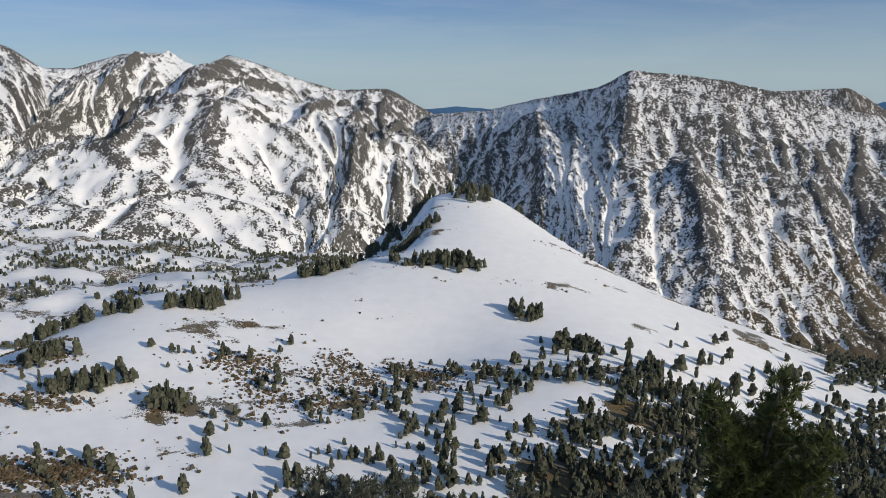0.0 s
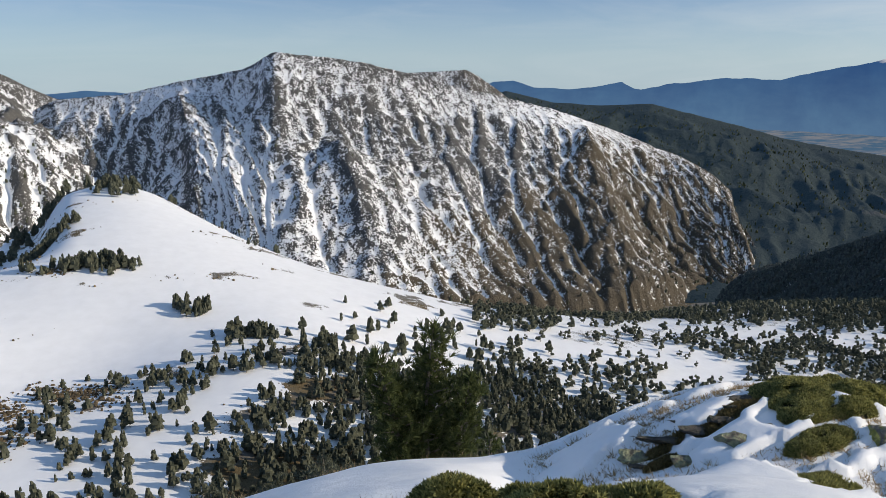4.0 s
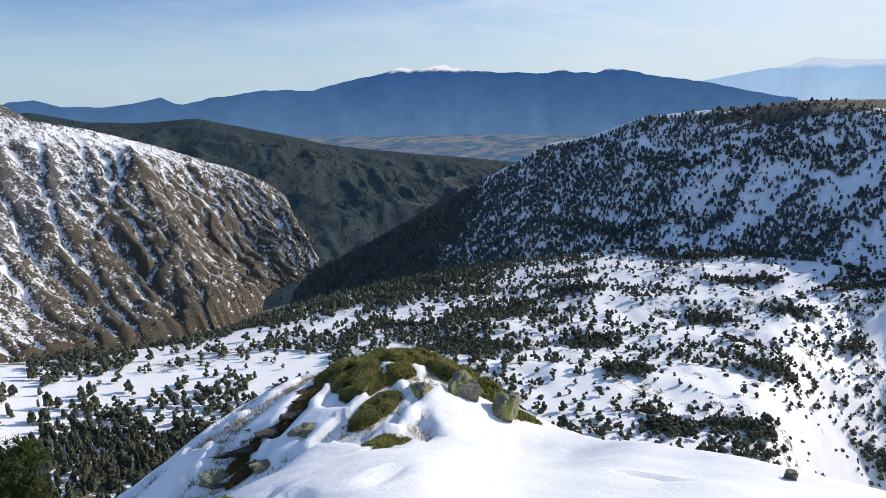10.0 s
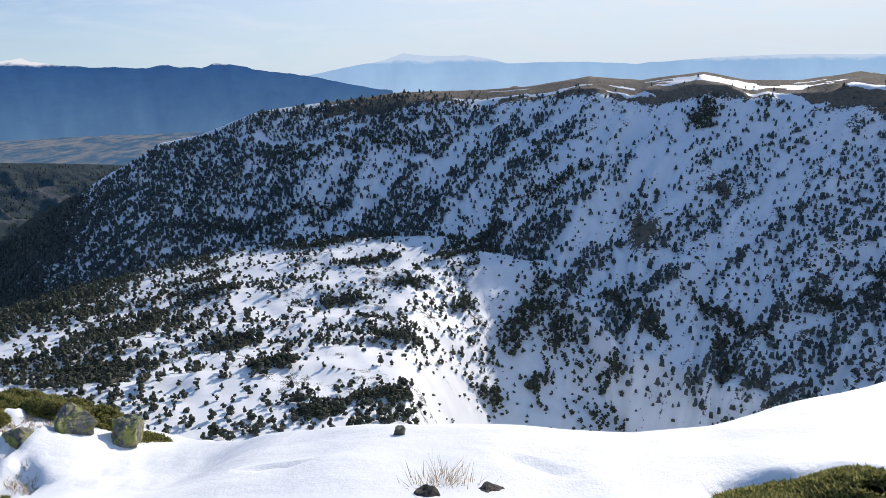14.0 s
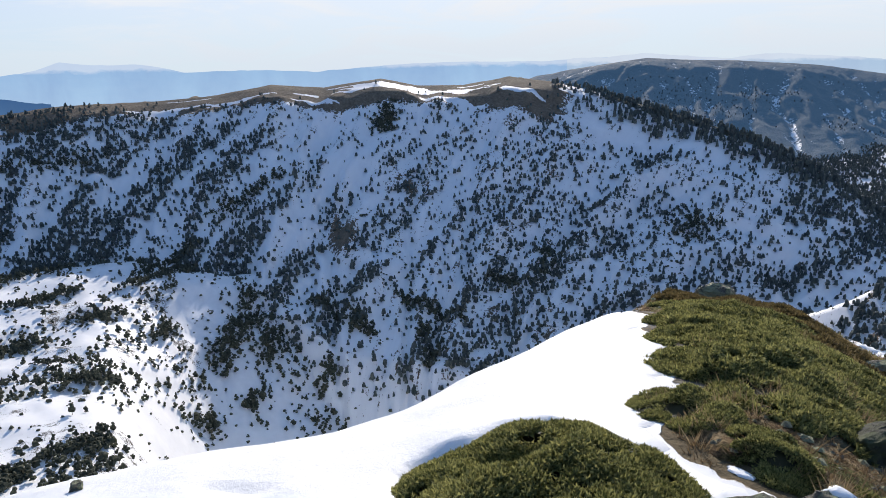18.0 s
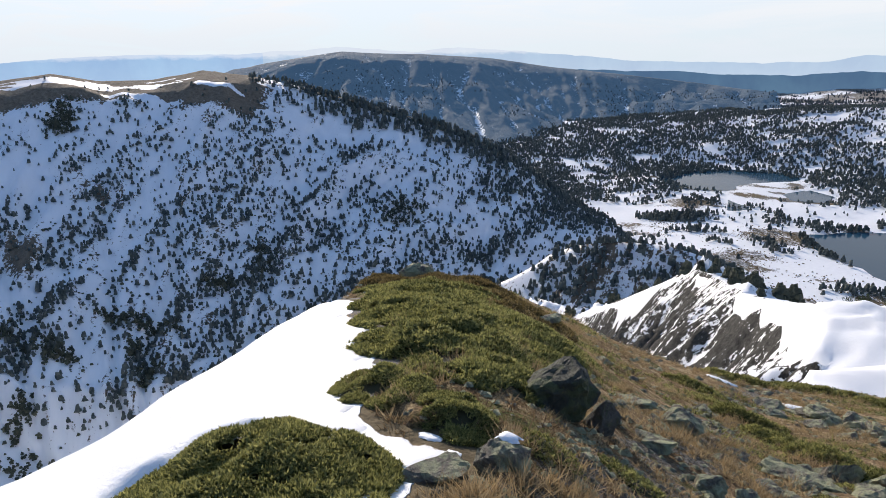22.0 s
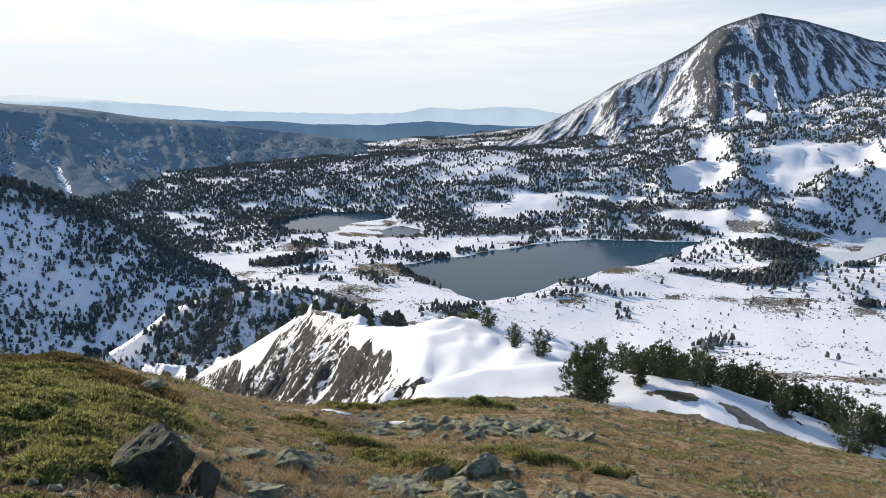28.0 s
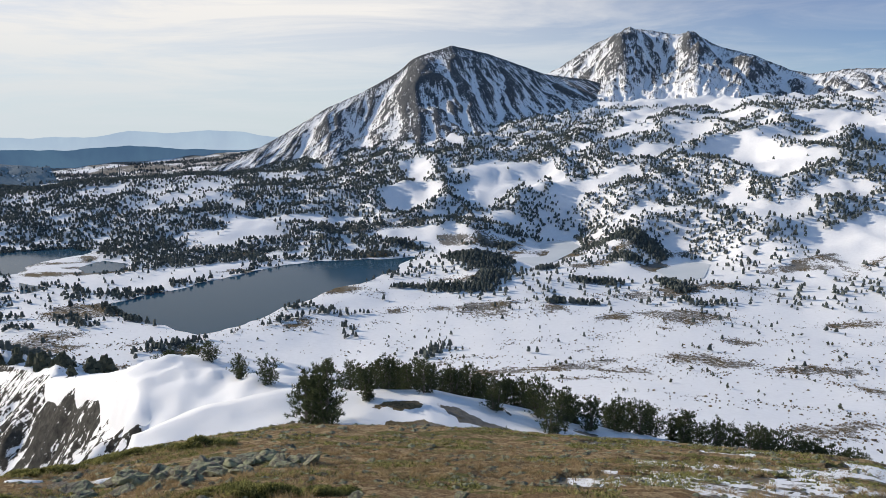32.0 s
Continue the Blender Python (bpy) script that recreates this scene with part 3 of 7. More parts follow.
# ---------------------------------------------------------------- mountains
def smooth_line(points, step):
    p = polar(points)
    q = np.vstack([2 * p[0] - p[1], p, 2 * p[-1] - p[-2]])
    out = []
    for i in range(1, len(q) - 2):
        n = max(2, int(np.hypot(*(q[i + 1] - q[i])[:2]) / step))
        t = (np.arange(n) / n)[:, None]
        a, b, c, d = q[i - 1], q[i], q[i + 1], q[i + 2]
        xy = 0.5 * (2 * b + (c - a) * t + (2 * a - 5 * b + 4 * c - d) * t * t + (3 * b - a - 3 * c + d) * t ** 3)
        out.append(np.where(np.array([True, True, False]), xy, b + (c - b) * t))
    return np.vstack(out + [p[-1:]])


def blurred(z, n):
    """A box blur, n cells to each side, run twice."""
    for _ in range(2):
        for ax in (0, 1):
            pad = [(0, 0), (0, 0)]
            pad[ax] = (n + 1, n)
            c = np.cumsum(np.pad(z, pad, mode="edge"), axis=ax)
            z = (np.take(c, np.arange(2 * n + 1, c.shape[ax]), ax) - np.take(c, np.arange(0, c.shape[ax] - 2 * n - 1), ax)) / (2 * n + 1)
    return z


def runnels(z, ds, dd, passes, depth, seed, run=110):
    """Water runs down a face and cuts gullies. Returns the depth of the cut and how much water passes, 0 to 1."""
    g = np.random.default_rng(seed)
    rows, cols = z.shape
    cut, flow = np.zeros(z.shape), np.zeros(z.shape)
    for k in range(passes):
        low = z - cut
        gd, gs = np.gradient(low, axis=0) / dd, np.gradient(low, axis=1) / ds
        n = min(52000, rows * cols)
        i, j = g.uniform(0, rows - 1, n), g.uniform(0, cols - 1, n)
        vi, vj = np.zeros(n), np.zeros(n)
        flow = np.zeros(rows * cols)
        for _ in range(run):
            a, b = i.astype(int), j.astype(int)
            flow += np.bincount(a * cols + b, minlength=rows * cols)
            vi, vj = 0.35 * vi - gd[a, b], 0.35 * vj - gs[a, b]
            m = np.hypot(vi, vj) + 1e-6
            vi, vj = vi / m, vj / m
            i, j = np.clip(i + vi, 0, rows - 1.01), np.clip(j + vj, 0, cols - 1.01)
        flow = np.log1p(flow.reshape(rows, cols) / (n * run / (rows * cols)))
        flow[:2], flow[-3:] = 0, 0
        cut = cut + depth / passes * blurred(flow, 1)
    flow = blurred(flow, 1)
    return cut - cut.mean(), np.clip(flow / np.percentile(flow, 97), 0, 1)


class Mountain:
    """A ridge with a face to the summit where the camera stands and a back. reach: width of the face; foot: its lowest height."""

    def __init__(self, crest, reach, foot, step, seed, relief, gully=60.0, jag=6.0, power=1.25, back=420.0, sway=0.55, fall_back=0.42, shear=0.0, fan=None, lean=None, ribs=(), cut=(0, 0.0), brow=None):
        """lean: by how much the fall line turns to the right of the summit's direction; ribs: azimuth, drift, height, width and where they begin; cut: passes and depth of the gullies."""
        self.line = smooth_line(crest, step)
        k = max(3, int(len(self.line) * 0.14))
        pad = np.vstack([self.line[:1].repeat(k, 0) + (np.arange(k)[:, None] - k) * (self.line[1] - self.line[0]), self.line,
                         self.line[-1:].repeat(k, 0) + (np.arange(k)[:, None] + 1) * (self.line[-1] - self.line[-2])])
        t = (pad[2 * k:] - pad[:-2 * k])[:, :2]
        t /= np.linalg.norm(t, axis=1)[:, None]
        nrm = np.stack([t[:, 1], -t[:, 0]], 1)
        toward = -self.line[:, :2] / np.linalg.norm(self.line[:, :2], axis=1)[:, None]
        nrm *= np.sign((nrm * toward).sum(1))[:, None]
        nrm = nrm * sway + toward * (1 - sway)
        self.normal = nrm / np.linalg.norm(nrm, axis=1)[:, None]
        self.s = np.concatenate([[0], np.cumsum(np.hypot(*np.diff(self.line[:, :2], axis=0).T))])
        a = azimuth(self.line[:, 0], self.line[:, 1])
        if lean:
            way = np.radians(a + 180 - np.interp(a, *zip(*lean)))
            self.normal = np.stack([np.sin(way), np.cos(way)], 1)
        self.ribs = [(float(np.interp(rib[0], a, self.s)), *rib[1:]) for rib in ribs]
        self.cut, self.carved = cut, None
        self.brow = np.interp(a, *zip(*brow)) if brow else np.zeros(len(a))
        self.reach = np.interp(a, *zip(*reach))
        self.foot = np.interp(a, *zip(*foot))
        self.fall_back, self.shear = fall_back, shear
        self.fan = (float(np.interp(fan[0], a, self.s)), fan[1]) if fan else None
        self.step, self.seed, self.relief, self.gully, self.jag, self.power, self.back = step, seed, relief, gully, jag, power, back

    def line_of(self, s, d):
        """The fall line on which a place lies: straight down, leaning, or spread out below a peak."""
        if self.fan:
            return self.fan[0] + (s - self.fan[0]) / (1 + np.maximum(d, 0) / self.fan[1]) - self.shear * d
        return s - self.shear * d

    def at(self, s, u):
        """The place at length s along the crest and fraction u down the face (negative: behind)."""
        pick = lambda v: np.interp(s, self.s, v)
        cx, cy, cz = pick(self.line[:, 0]), pick(self.line[:, 1]), pick(self.line[:, 2])
        nx, ny, w, f = pick(self.normal[:, 0]), pick(self.normal[:, 1]), pick(self.reach), pick(self.foot)
        d = np.where(u > 0, u * w, u * self.back)
        wander = fbm(s / (self.gully * 2.6), d / (self.gully * 3.5), 3, self.seed + 8) * self.gully * 0.55 * np.clip(np.abs(u) * 3, 0, 1)
        g = crests((self.line_of(s, d) + wander * 1.6) / self.gully, d / (self.gully * 2.0) + wander / (self.gully * 1.6), 4, self.seed)
        big = fbm(s / (self.gully * 3.5), d / (self.gully * 4.4), 4, self.seed + 4)
        env = np.clip(np.abs(u) * 6, 0, 1) * np.clip((1.2 - u) * 1.6, 0, 1)
        flat = pick(self.brow)
        below = (u * w - flat) / (w - flat)
        prof = 1 - (1 - np.clip(below, 0, 1)) ** self.power + np.clip(below - 1, 0, 1) * 2.2
        z = np.where(u > 0, cz - 0.2 * np.clip(d, 0, flat) + (f - cz + 0.2 * flat) * prof, cz + u * self.back * (np.interp(azimuth(cx, cy), [70, 84, 122, 136, 150], [0.5, 0.1, 0.1, 0.3, 0.4]) if self.fall_back < 0.2 else self.fall_back))
        for s0, drift, up, wide, top in self.ribs:
            off = np.abs(s - s0 - drift * d + wander * 0.8) / (wide * (0.35 + np.maximum(d, 0) / 400))
            raised = z + up * np.maximum(0, 1 - off) ** 1.3 * ramp(d, top, top + 160) * np.clip((1.15 - u) * 2.0, 0, 1)
            z = np.where(d > 0, np.minimum(raised, np.maximum(z, cz - 0.24 * d)), z)
        env = env * np.where(u > 0, 0.25 + 0.75 * ramp(d, flat * 0.5, flat * 1.3 + 1), 1)
        z = z + env * ((g - 0.55) * self.relief * 0.75 + big * self.relief * 0.8)
        z = z + (crests(s / (self.gully * 0.33), d / (self.gully * 0.33), 3, self.seed + 6) - 0.6) * self.jag * np.clip(0.35 + np.abs(u) * 2.5, 0, 1)
        if self.carved is not None:
            rows, cols = self.carved.shape
            fi, fj = np.clip((u / 1.15) * (rows - 1), 0, rows - 1.01), np.clip(s / self.step, 0, cols - 1.01)
            i, j = fi.astype(int), fj.astype(int)
            p, q = fi - i, fj - j
            c = self.carved
            z = z - ((c[i, j] * (1 - q) + c[i, j + 1] * q) * (1 - p) + (c[i + 1, j] * (1 - q) + c[i + 1, j + 1] * q) * p) * np.clip(u * 9, 0, 1)
        return cx + nx * d + wander * -ny * 0.3 * env, cy + ny * d + wander * nx * 0.3 * env, z, d, g, big

    def build(self, name, mat, label, cover, rows, bench=0.0):
        s = np.arange(0, self.s[-1], self.step)
        u = np.concatenate([-np.geomspace(1, 0.02, 12), np.linspace(0, 1.15, rows)])
        S, U = np.meshgrid(s, u)
        if self.cut[0]:
            fs, fu = np.meshgrid(s, np.linspace(0, 1.15, rows))
            down = self.at(fs, fu)
            self.carved, water = runnels(down[2], self.step, float(np.mean(self.reach)) * 1.15 / rows, self.cut[0], self.cut[1], self.seed)
        X, Y, Z, D, G, B = self.at(S, U)
        if self.cut[0]:
            face = Z[12:]
            hollow = np.clip((blurred(face, 5) - face) / 3.5, -1, 1) * 0.6 + np.clip((blurred(face, 2) - face) / 1.2, -1, 1) * 0.4
            G = np.vstack([G[:12] * 0 + 0.6, 0.6 - 0.4 * hollow - 0.45 * (water - 0.42)])
        m = mesh_of(name, np.stack([X, Y, Z], -1).reshape(-1, 3), grid_faces(len(u), len(s)), mat)
        m.update()
        up = np.empty(len(m.polygons) * 3, np.float32)
        m.polygons.foreach_get("normal", up)
        if up.reshape(-1, 3)[:, 2].mean() < 0:
            m.flip_normals()
        snow, veg = cover(S, U, X, Y, Z, G, B, azimuth(X, Y))
        if bench:
            zu, zs = np.gradient(Z, axis=0), np.gradient(Z, axis=1) / self.step
            run = np.maximum(np.hypot(np.gradient(X, axis=0), np.gradient(Y, axis=0)), 0.5)
            steep = np.hypot(zu / run, zs)
            snow = snow + bench * np.clip(0.95 - steep, -0.5, 0.45)
        give(m, "snow", snow.ravel())
        give(m, "veg", veg.ravel())
        give(m, "fall", np.stack([self.line_of(S, D), D, U], -1).reshape(-1, 3), "FLOAT_VECTOR")
        return tagged(new(name, m), label, "mountain", kind="structure")


def crest_line(elevations, distance):
    d0 = list(zip(*distance))
    return [(a, np.interp(a, *d0), np.interp(a, *d0) * math.tan(radians(e))) for a, e in elevations]


north = Mountain(crest_line([(-46, 2.5), (-38, 1.2), (-33, 2.6), (-30.5, 2.0), (-28.6, 0.6), (-26.7, 0.6), (-23.5, 1.6), (-20.9, 1.7), (-18.9, 0.1), (-16.2, 1.6), (-13.6, 0.8),
                             (-11.1, -0.2), (-8.1, -1.0), (-4.4, -0.9), (-2.4, -2.0), (-0.5, -2.9), (2.5, -3.4)],
                            [(-46, 2500), (-23, 2550), (-16, 2200), (-4, 2150), (3, 2100)]),
                 [(-46, 1150), (-20, 1150), (-5, 950), (3, 800)], [(-46, -190), (-25, -215), (-10, -270), (3, -310)], 5.0, 100, 105, 120, 6, cut=(5, 18.0),
                 ribs=[(-16.2, 0.28, 95, 170, 0), (-23, -0.1, 80, 200, 0), (-9.5, 0.1, 70, 150, 20), (-30, 0.2, 80, 200, 0)])
north.build("mountain_north", crag_mat, "rocky mountain range streaked with snow gullies", lambda S, U, X, Y, Z, G, B, A: (
    0.62 - 0.8 * (G - 0.6) + 0.22 * B - 0.16 * ramp(A, -12, -3), 0.12 + 0.2 * ramp(U, 0.6, 1.0) + 0 * U), 230, 0.6)

slab = Mountain(crest_line([(-4, -4.5), (-0.9, -2.9), (3.3, -2.6), (7.8, -1.6), (12.0, -0.8), (14.3, 0.45), (17.8, 0.1), (21, -0.26), (24.8, -1.2), (27.9, -2.05), (31.3, -2.7), (35.7, -3.7),
                            (40.1, -5.1), (43.8, -6.5), (46.0, -7.2), (48.1, -8.3), (49.4, -9.3), (50.0, -13), (51.5, -16)],
                           [(-4, 2100), (8, 1800), (14, 1650), (22, 1680), (35, 1780), (44, 1850), (49.4, 1800), (50, 2000), (51.5, 2250)]),
                [(-4, 720), (14, 660), (24, 640), (35, 600), (44, 460), (49.4, 350), (51.5, 200)], [(-4, -315), (15, -355), (40, -390), (52, -425)], 4.0, 140, 40, 90, 10,
                lean=[(-4, -4), (8, 0), (14, 0), (24, 9), (35, 14), (49.4, 12), (51.5, 25)], ribs=[(17, 0.12, 55, 110, 200), (38, 0.0, 35, 100, 30), (7, 0.1, 40, 120, 20)], cut=(5, 8.0))
slab.build("mountain_east", slab_mat, "steep grey mountainside with thin snow and brown lower slopes", lambda S, U, X, Y, Z, G, B, A: (
    0.50 - 0.55 * (G - 0.6) + 0.40 * B + 0.24 * (1 - ramp(U, 0.03, 0.25)) * (1 - ramp(A, 34, 44)) - 0.27 * ramp(A + 15 * U + 7 * B, 37, 50), 0.15 + 0.7 * ramp(A + 16 * U + 9 * B, 32, 44)), 190, 0.35)

bump = Mountain(crest_line([(20, -1.6), (23, -1.1), (26, -1.0), (28.9, -0.8), (30, -1.3), (31.5, -2.3), (33, -3.5)], [(20, 2300), (33, 2350)]),
                [(20, 300), (33, 300)], [(20, -200), (33, -230)], 6, 170, 24, 50, 4)
bump.build("mountain_top", crag_mat, "rounded rocky summit behind the ridge", lambda S, U, X, Y, Z, G, B, A: (0.42 - 0.5 * (G - 0.5) + 0 * U, 0.5 + 0 * U), 40)

wooded = Mountain(crest_line([(28, -3.2), (32.2, -2.4), (35.7, -3.2), (39.2, -3.4), (43.2, -3.2), (46.8, -4.0), (50.7, -4.9), (53.3, -5.5), (59.6, -6.3), (65.4, -6.8), (72, -7.5)],
                             [(28, 2900), (45, 2800), (60, 2900), (72, 3000)]),
                  [(28, 1300), (50, 1500), (60, 1400), (72, 900)], [(28, -400), (50, -420), (60, -430), (72, -430)], 8, 200, 70, 120, 7, back=700)
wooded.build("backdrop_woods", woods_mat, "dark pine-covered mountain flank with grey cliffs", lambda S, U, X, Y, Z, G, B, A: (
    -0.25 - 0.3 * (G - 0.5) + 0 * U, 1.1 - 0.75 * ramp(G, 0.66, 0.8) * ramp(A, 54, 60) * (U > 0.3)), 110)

cirque = Mountain(crest_line([(50.5, -16.8), (52.2, -15.2), (57.1, -12.6), (61.7, -10.1), (66.9, -7.5), (70.4, -5.6), (73.3, -5.1), (76, -4.1), (78.2, -3.45), (85, -2.65), (88.8, -2.2), (94.9, -2.1), (99.1, -1.8),
                              (103.2, -1.1), (107.1, -1.4), (111.5, -0.8), (114.6, -1.4), (118.1, -1.4), (121.6, -0.8), (125.2, -1.3), (128.7, -2.1), (134.6, -3.9),
                              (140.7, -5.8), (145.2, -8.2), (148.4, -10.4), (152.6, -13.1), (155.5, -15.2)],
                             [(50, 1000), (62, 850), (78, 820), (100, 840), (112, 840), (128, 810), (140, 760), (150, 730), (156, 720)]),
                  [(50, 260), (62, 260), (80, 255), (97, 290), (108, 400), (125, 400), (140, 270), (150, 140), (156, 60)], [(50, -300), (60, -215), (70, -160), (97, -156), (108, -184), (125, -190), (140, -184), (150, -190), (156, -205)],
                  3.6, 240, 34, 75, 3.0, 1.35, back=900, sway=0.35, fall_back=0.1, shear=-0.45, cut=(4, 5.0), brow=[(74, 0), (86, 45), (96, 60), (122, 60), (131, 8), (150, 0)])
LEDGE = [(77.6, 781, 0), (84.2, 744, 0), (93.3, 688, 0)]


def off_ledge(x, y):
    """Distance to the snowy ledge that crosses the wall."""
    return along(LEDGE, x, y)[1]


cirque.build("mountain_cirque", wood_mat, "shaded snowy cirque wall dotted with pines", lambda S, U, X, Y, Z, G, B, A: (
    0.84 - 0.22 * (G - 0.6) + 0.2 * B - 0.75 * (1 - ramp(A + 8 * B, 52, 66)) - 0.85 * (1 - ramp(U + 0.06 * B, 0.15, 0.21)) * ramp(A, 80, 87) * (1 - ramp(A, 123, 128))
    + 1.0 * (U > 0.03) * (U < 0.2) * ramp(fbm(S / 80, U * 30, 3, 6), 0.12 + 0.15 * (1 - ramp(A, 100, 108)), 0.2 + 0.15 * (1 - ramp(A, 100, 108))) * (A < 129) * (A > 82) - 0.5 * (U < 0) * (A > 74)
    - 0.5 * (U < 0.03) * ramp(A, 126, 132) - 0.8 * np.exp(-(((X - 554) + (Y + 178) * 0.5) / 24) ** 2 - ((Y + 178) / 13) ** 2) - 0.35 * np.exp(-((X - 600) / 30) ** 2 - ((Y + 260) / 10) ** 2)
    + 0.5 * np.exp(-(off_ledge(X, Y) / 6) ** 2) + 0.6 * np.exp(-(along([(138.8, 560, 0), (134, 650, 0)], X, Y)[1] / 11) ** 2),
    0.42 + 0.5 * (1 - ramp(A, 55, 75)) + 0.6 * ramp(A, 125, 135) - 0.4 * (U < 0.2) * (A > 80) * (A < 128)), 120)

plateau = Mountain(crest_line([(118, -2.5), (123.7, -0.8), (126.1, -0.4), (128.9, 0.0), (131.9, 0.4), (134.8, 0.2), (138.2, 0.1), (143.5, -0.3), (147.9, -1.0), (152.2, -1.5), (155.7, -1.9),
                               (159.1, -2.3), (164, -3.0)], [(118, 2700), (140, 2700), (164, 2900)]),
                   [(118, 700), (145, 800), (164, 500)], [(118, -230), (147, -240), (164, -200)], 8, 300, 40, 110, 5, 1.1, back=900, sway=0.4, cut=(4, 14.0))
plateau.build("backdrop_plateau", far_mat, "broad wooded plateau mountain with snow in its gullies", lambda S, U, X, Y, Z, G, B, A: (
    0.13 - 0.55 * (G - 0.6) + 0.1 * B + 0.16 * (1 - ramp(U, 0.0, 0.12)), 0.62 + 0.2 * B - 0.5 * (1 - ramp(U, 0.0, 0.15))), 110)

pyramid = Mountain(crest_line([(168, -4.5), (173.3, -3.7), (177, -2.7), (180.5, -0.8), (184, 1.3), (186.6, 2.4), (189.3, 3.9), (190.9, 5.1), (193.7, 6.0), (196.4, 5.4), (199, 4.5), (201, 3.8),
                               (204, 3.4), (208, 2.4)], [(168, 2350), (180, 2500), (193, 2700), (208, 3000)]),
                   [(168, 320), (180, 500), (193, 800), (200, 760), (208, 700)], [(168, -250), (180, -220), (193, -165), (208, -110)], 6, 340, 40, 80, 5, 1.2, fan=(193.7, 700), cut=(5, 11.0), ribs=[(191.2, -0.25, 85, 230, 0), (184, -0.2, 40, 120, 0)])
pyramid.build("mountain_pyramid", slate_mat, "dark pyramid peak with snow gullies", lambda S, U, X, Y, Z, G, B, A: (
    0.56 - 0.62 * (G - 0.6) + 0.12 * B - 0.12 * (1 - ramp(U, 0.2, 0.6)) + 0.14 * (1 - ramp(A, 184, 192)) + 0.25 * ramp(U, 0.7, 1.0) + 0.12 * ramp(A, 193, 197) * ramp(U, 0.15, 0.4), 0.1 + 0 * U), 190, 0.25)

summit = Mountain(crest_line([(198, 3.0), (201.2, 3.9), (202.9, 4.8), (204.9, 6.1), (207.1, 7.0), (209, 6.8), (210.3, 6.5), (211.8, 6.6), (213.4, 5.6), (216.1, 4.8), (218.4, 3.7), (220, 3.4), (222, 3.7),
                              (225, 3.7), (232, 4.2), (240, 4.0)], [(198, 3400), (212, 3400), (225, 3200), (240, 3000)]),
                  [(198, 900), (212, 950), (240, 900)], [(198, -110), (212, -70), (240, -60)], 7, 380, 70, 95, 20, 1.3, cut=(5, 20.0), ribs=[(207.1, -0.1, 110, 200, 0), (211.8, 0.15, 90, 160, 0), (216, 0.1, 70, 160, 0)])
summit.build("mountain_summit", slate_mat, "high rocky summit with snow couloirs", lambda S, U, X, Y, Z, G, B, A: (
    0.62 - 0.62 * (G - 0.6) + 0.1 * B + 0.35 * ramp(U, 0.4, 0.8), 0.05 + 0 * U), 150, 0.35)

spur = Mountain(crest_line([(141, -20), (143, -18.6), (146.5, -16.8), (148.5, -15.5), (150.7, -14.8), (154, -14.4), (157.5, -14.5), (160, -15.1), (163, -16.3), (165, -17.5)], [(141, 480), (150, 430), (157, 400), (165, 370)]),
                [(141, 120), (165, 90)], [(141, -208), (165, -190)], 2.5, 560, 14, 32, 1.6, 1.2, back=170, sway=0.5, fall_back=0.5)
spur.build("wooded_spur", wood_mat, "shaded wooded spur below the cirque", lambda S, U, X, Y, Z, G, B, A: (0.70 - 0.4 * (G - 0.5) + 0.2 * B, 0.45 + 0 * U), 50)

arm_mat = layered("arm_rock", (0.02, 0.019, 0.017), (0.095, 0.09, 0.078), (0.05, 0.044, 0.03), (0.14, 0.12, 0.08), 0.9, (1.6, 4.0), 1.9, 0.8, bump=0.9)
arm = Mountain([(a, r, z + np.interp(a, [164.5, 168.3, 170.2, 175], [0.3, -0.3, -1.8, -4.0])) for a, r, z in ARM_RIDGE[3:]], [(140, 60), (158, 50), (166, 42), (173, 22)], [(140, -150), (152, -128), (158, -97), (163, -80), (168, -60), (173, -36)],
               0.5, 500, 12.0, 11.0, 1.9, 1.05, back=9.0, sway=0.8, shear=0.55, cut=(4, 2.2))
arm.build("rock_arm", arm_mat, "steep rocky arm with snow chutes between dark ribs", lambda S, U, X, Y, Z, G, B, A: (
    0.72 - 1.4 * (G - 0.6) + 0.6 * B - 0.1 * ramp(A, 164.5, 166) * (1 - ramp(A, 168.2, 169.2)) + 0.4 * ramp(A, 169.4, 170.8) + 0.16 * (1 - ramp(U, 0.0, 0.06)), 0.1 + 0.4 * B), 150, 0.3)


from mathutils.bvhtree import BVHTree

# ---------------------------------------------------------------- pines
rng = np.random.default_rng(11)


def needle_look(name, dark, light, bark, clump=1.3):
    def build(A):
        leaf = A("Attribute", attribute_name="leaf").outputs["Fac"]
        geo = A("NewGeometry")
        isle = geo.outputs["Random Per Island"]
        n = A("TexNoise", {"Vector": geo.outputs["Position"], "Scale": clump, "Detail": 4.0}).outputs[0]
        f = A("Math", {0: A("Math", {0: isle, 1: n}, operation="ADD").outputs[0], 1: 0.5}, operation="MULTIPLY").outputs[0]
        green = A("MixRGB", {"Fac": A("MapRange", {"Value": f, "From Min": 0.25, "From Max": 0.8}).outputs[0], "Color1": (*dark, 1), "Color2": (*light, 1)})
        col = A("MixRGB", {"Fac": leaf, "Color1": (*bark, 1), "Color2": green.outputs[0]})
        s = A("BsdfPrincipled", {"Base Color": col.outputs[0], "Roughness": 0.75, "Specular IOR Level": 0.25})
        thin = A("BsdfTranslucent", {"Color": col.outputs[0]})
        both = A("MixShader", {0: A("Math", {0: leaf, 1: 0.4}, operation="MULTIPLY").outputs[0], 1: s.outputs[0], 2: thin.outputs[0]})
        A("OutputMaterial", {"Surface": both.outputs[0]})
    return material(name, build)


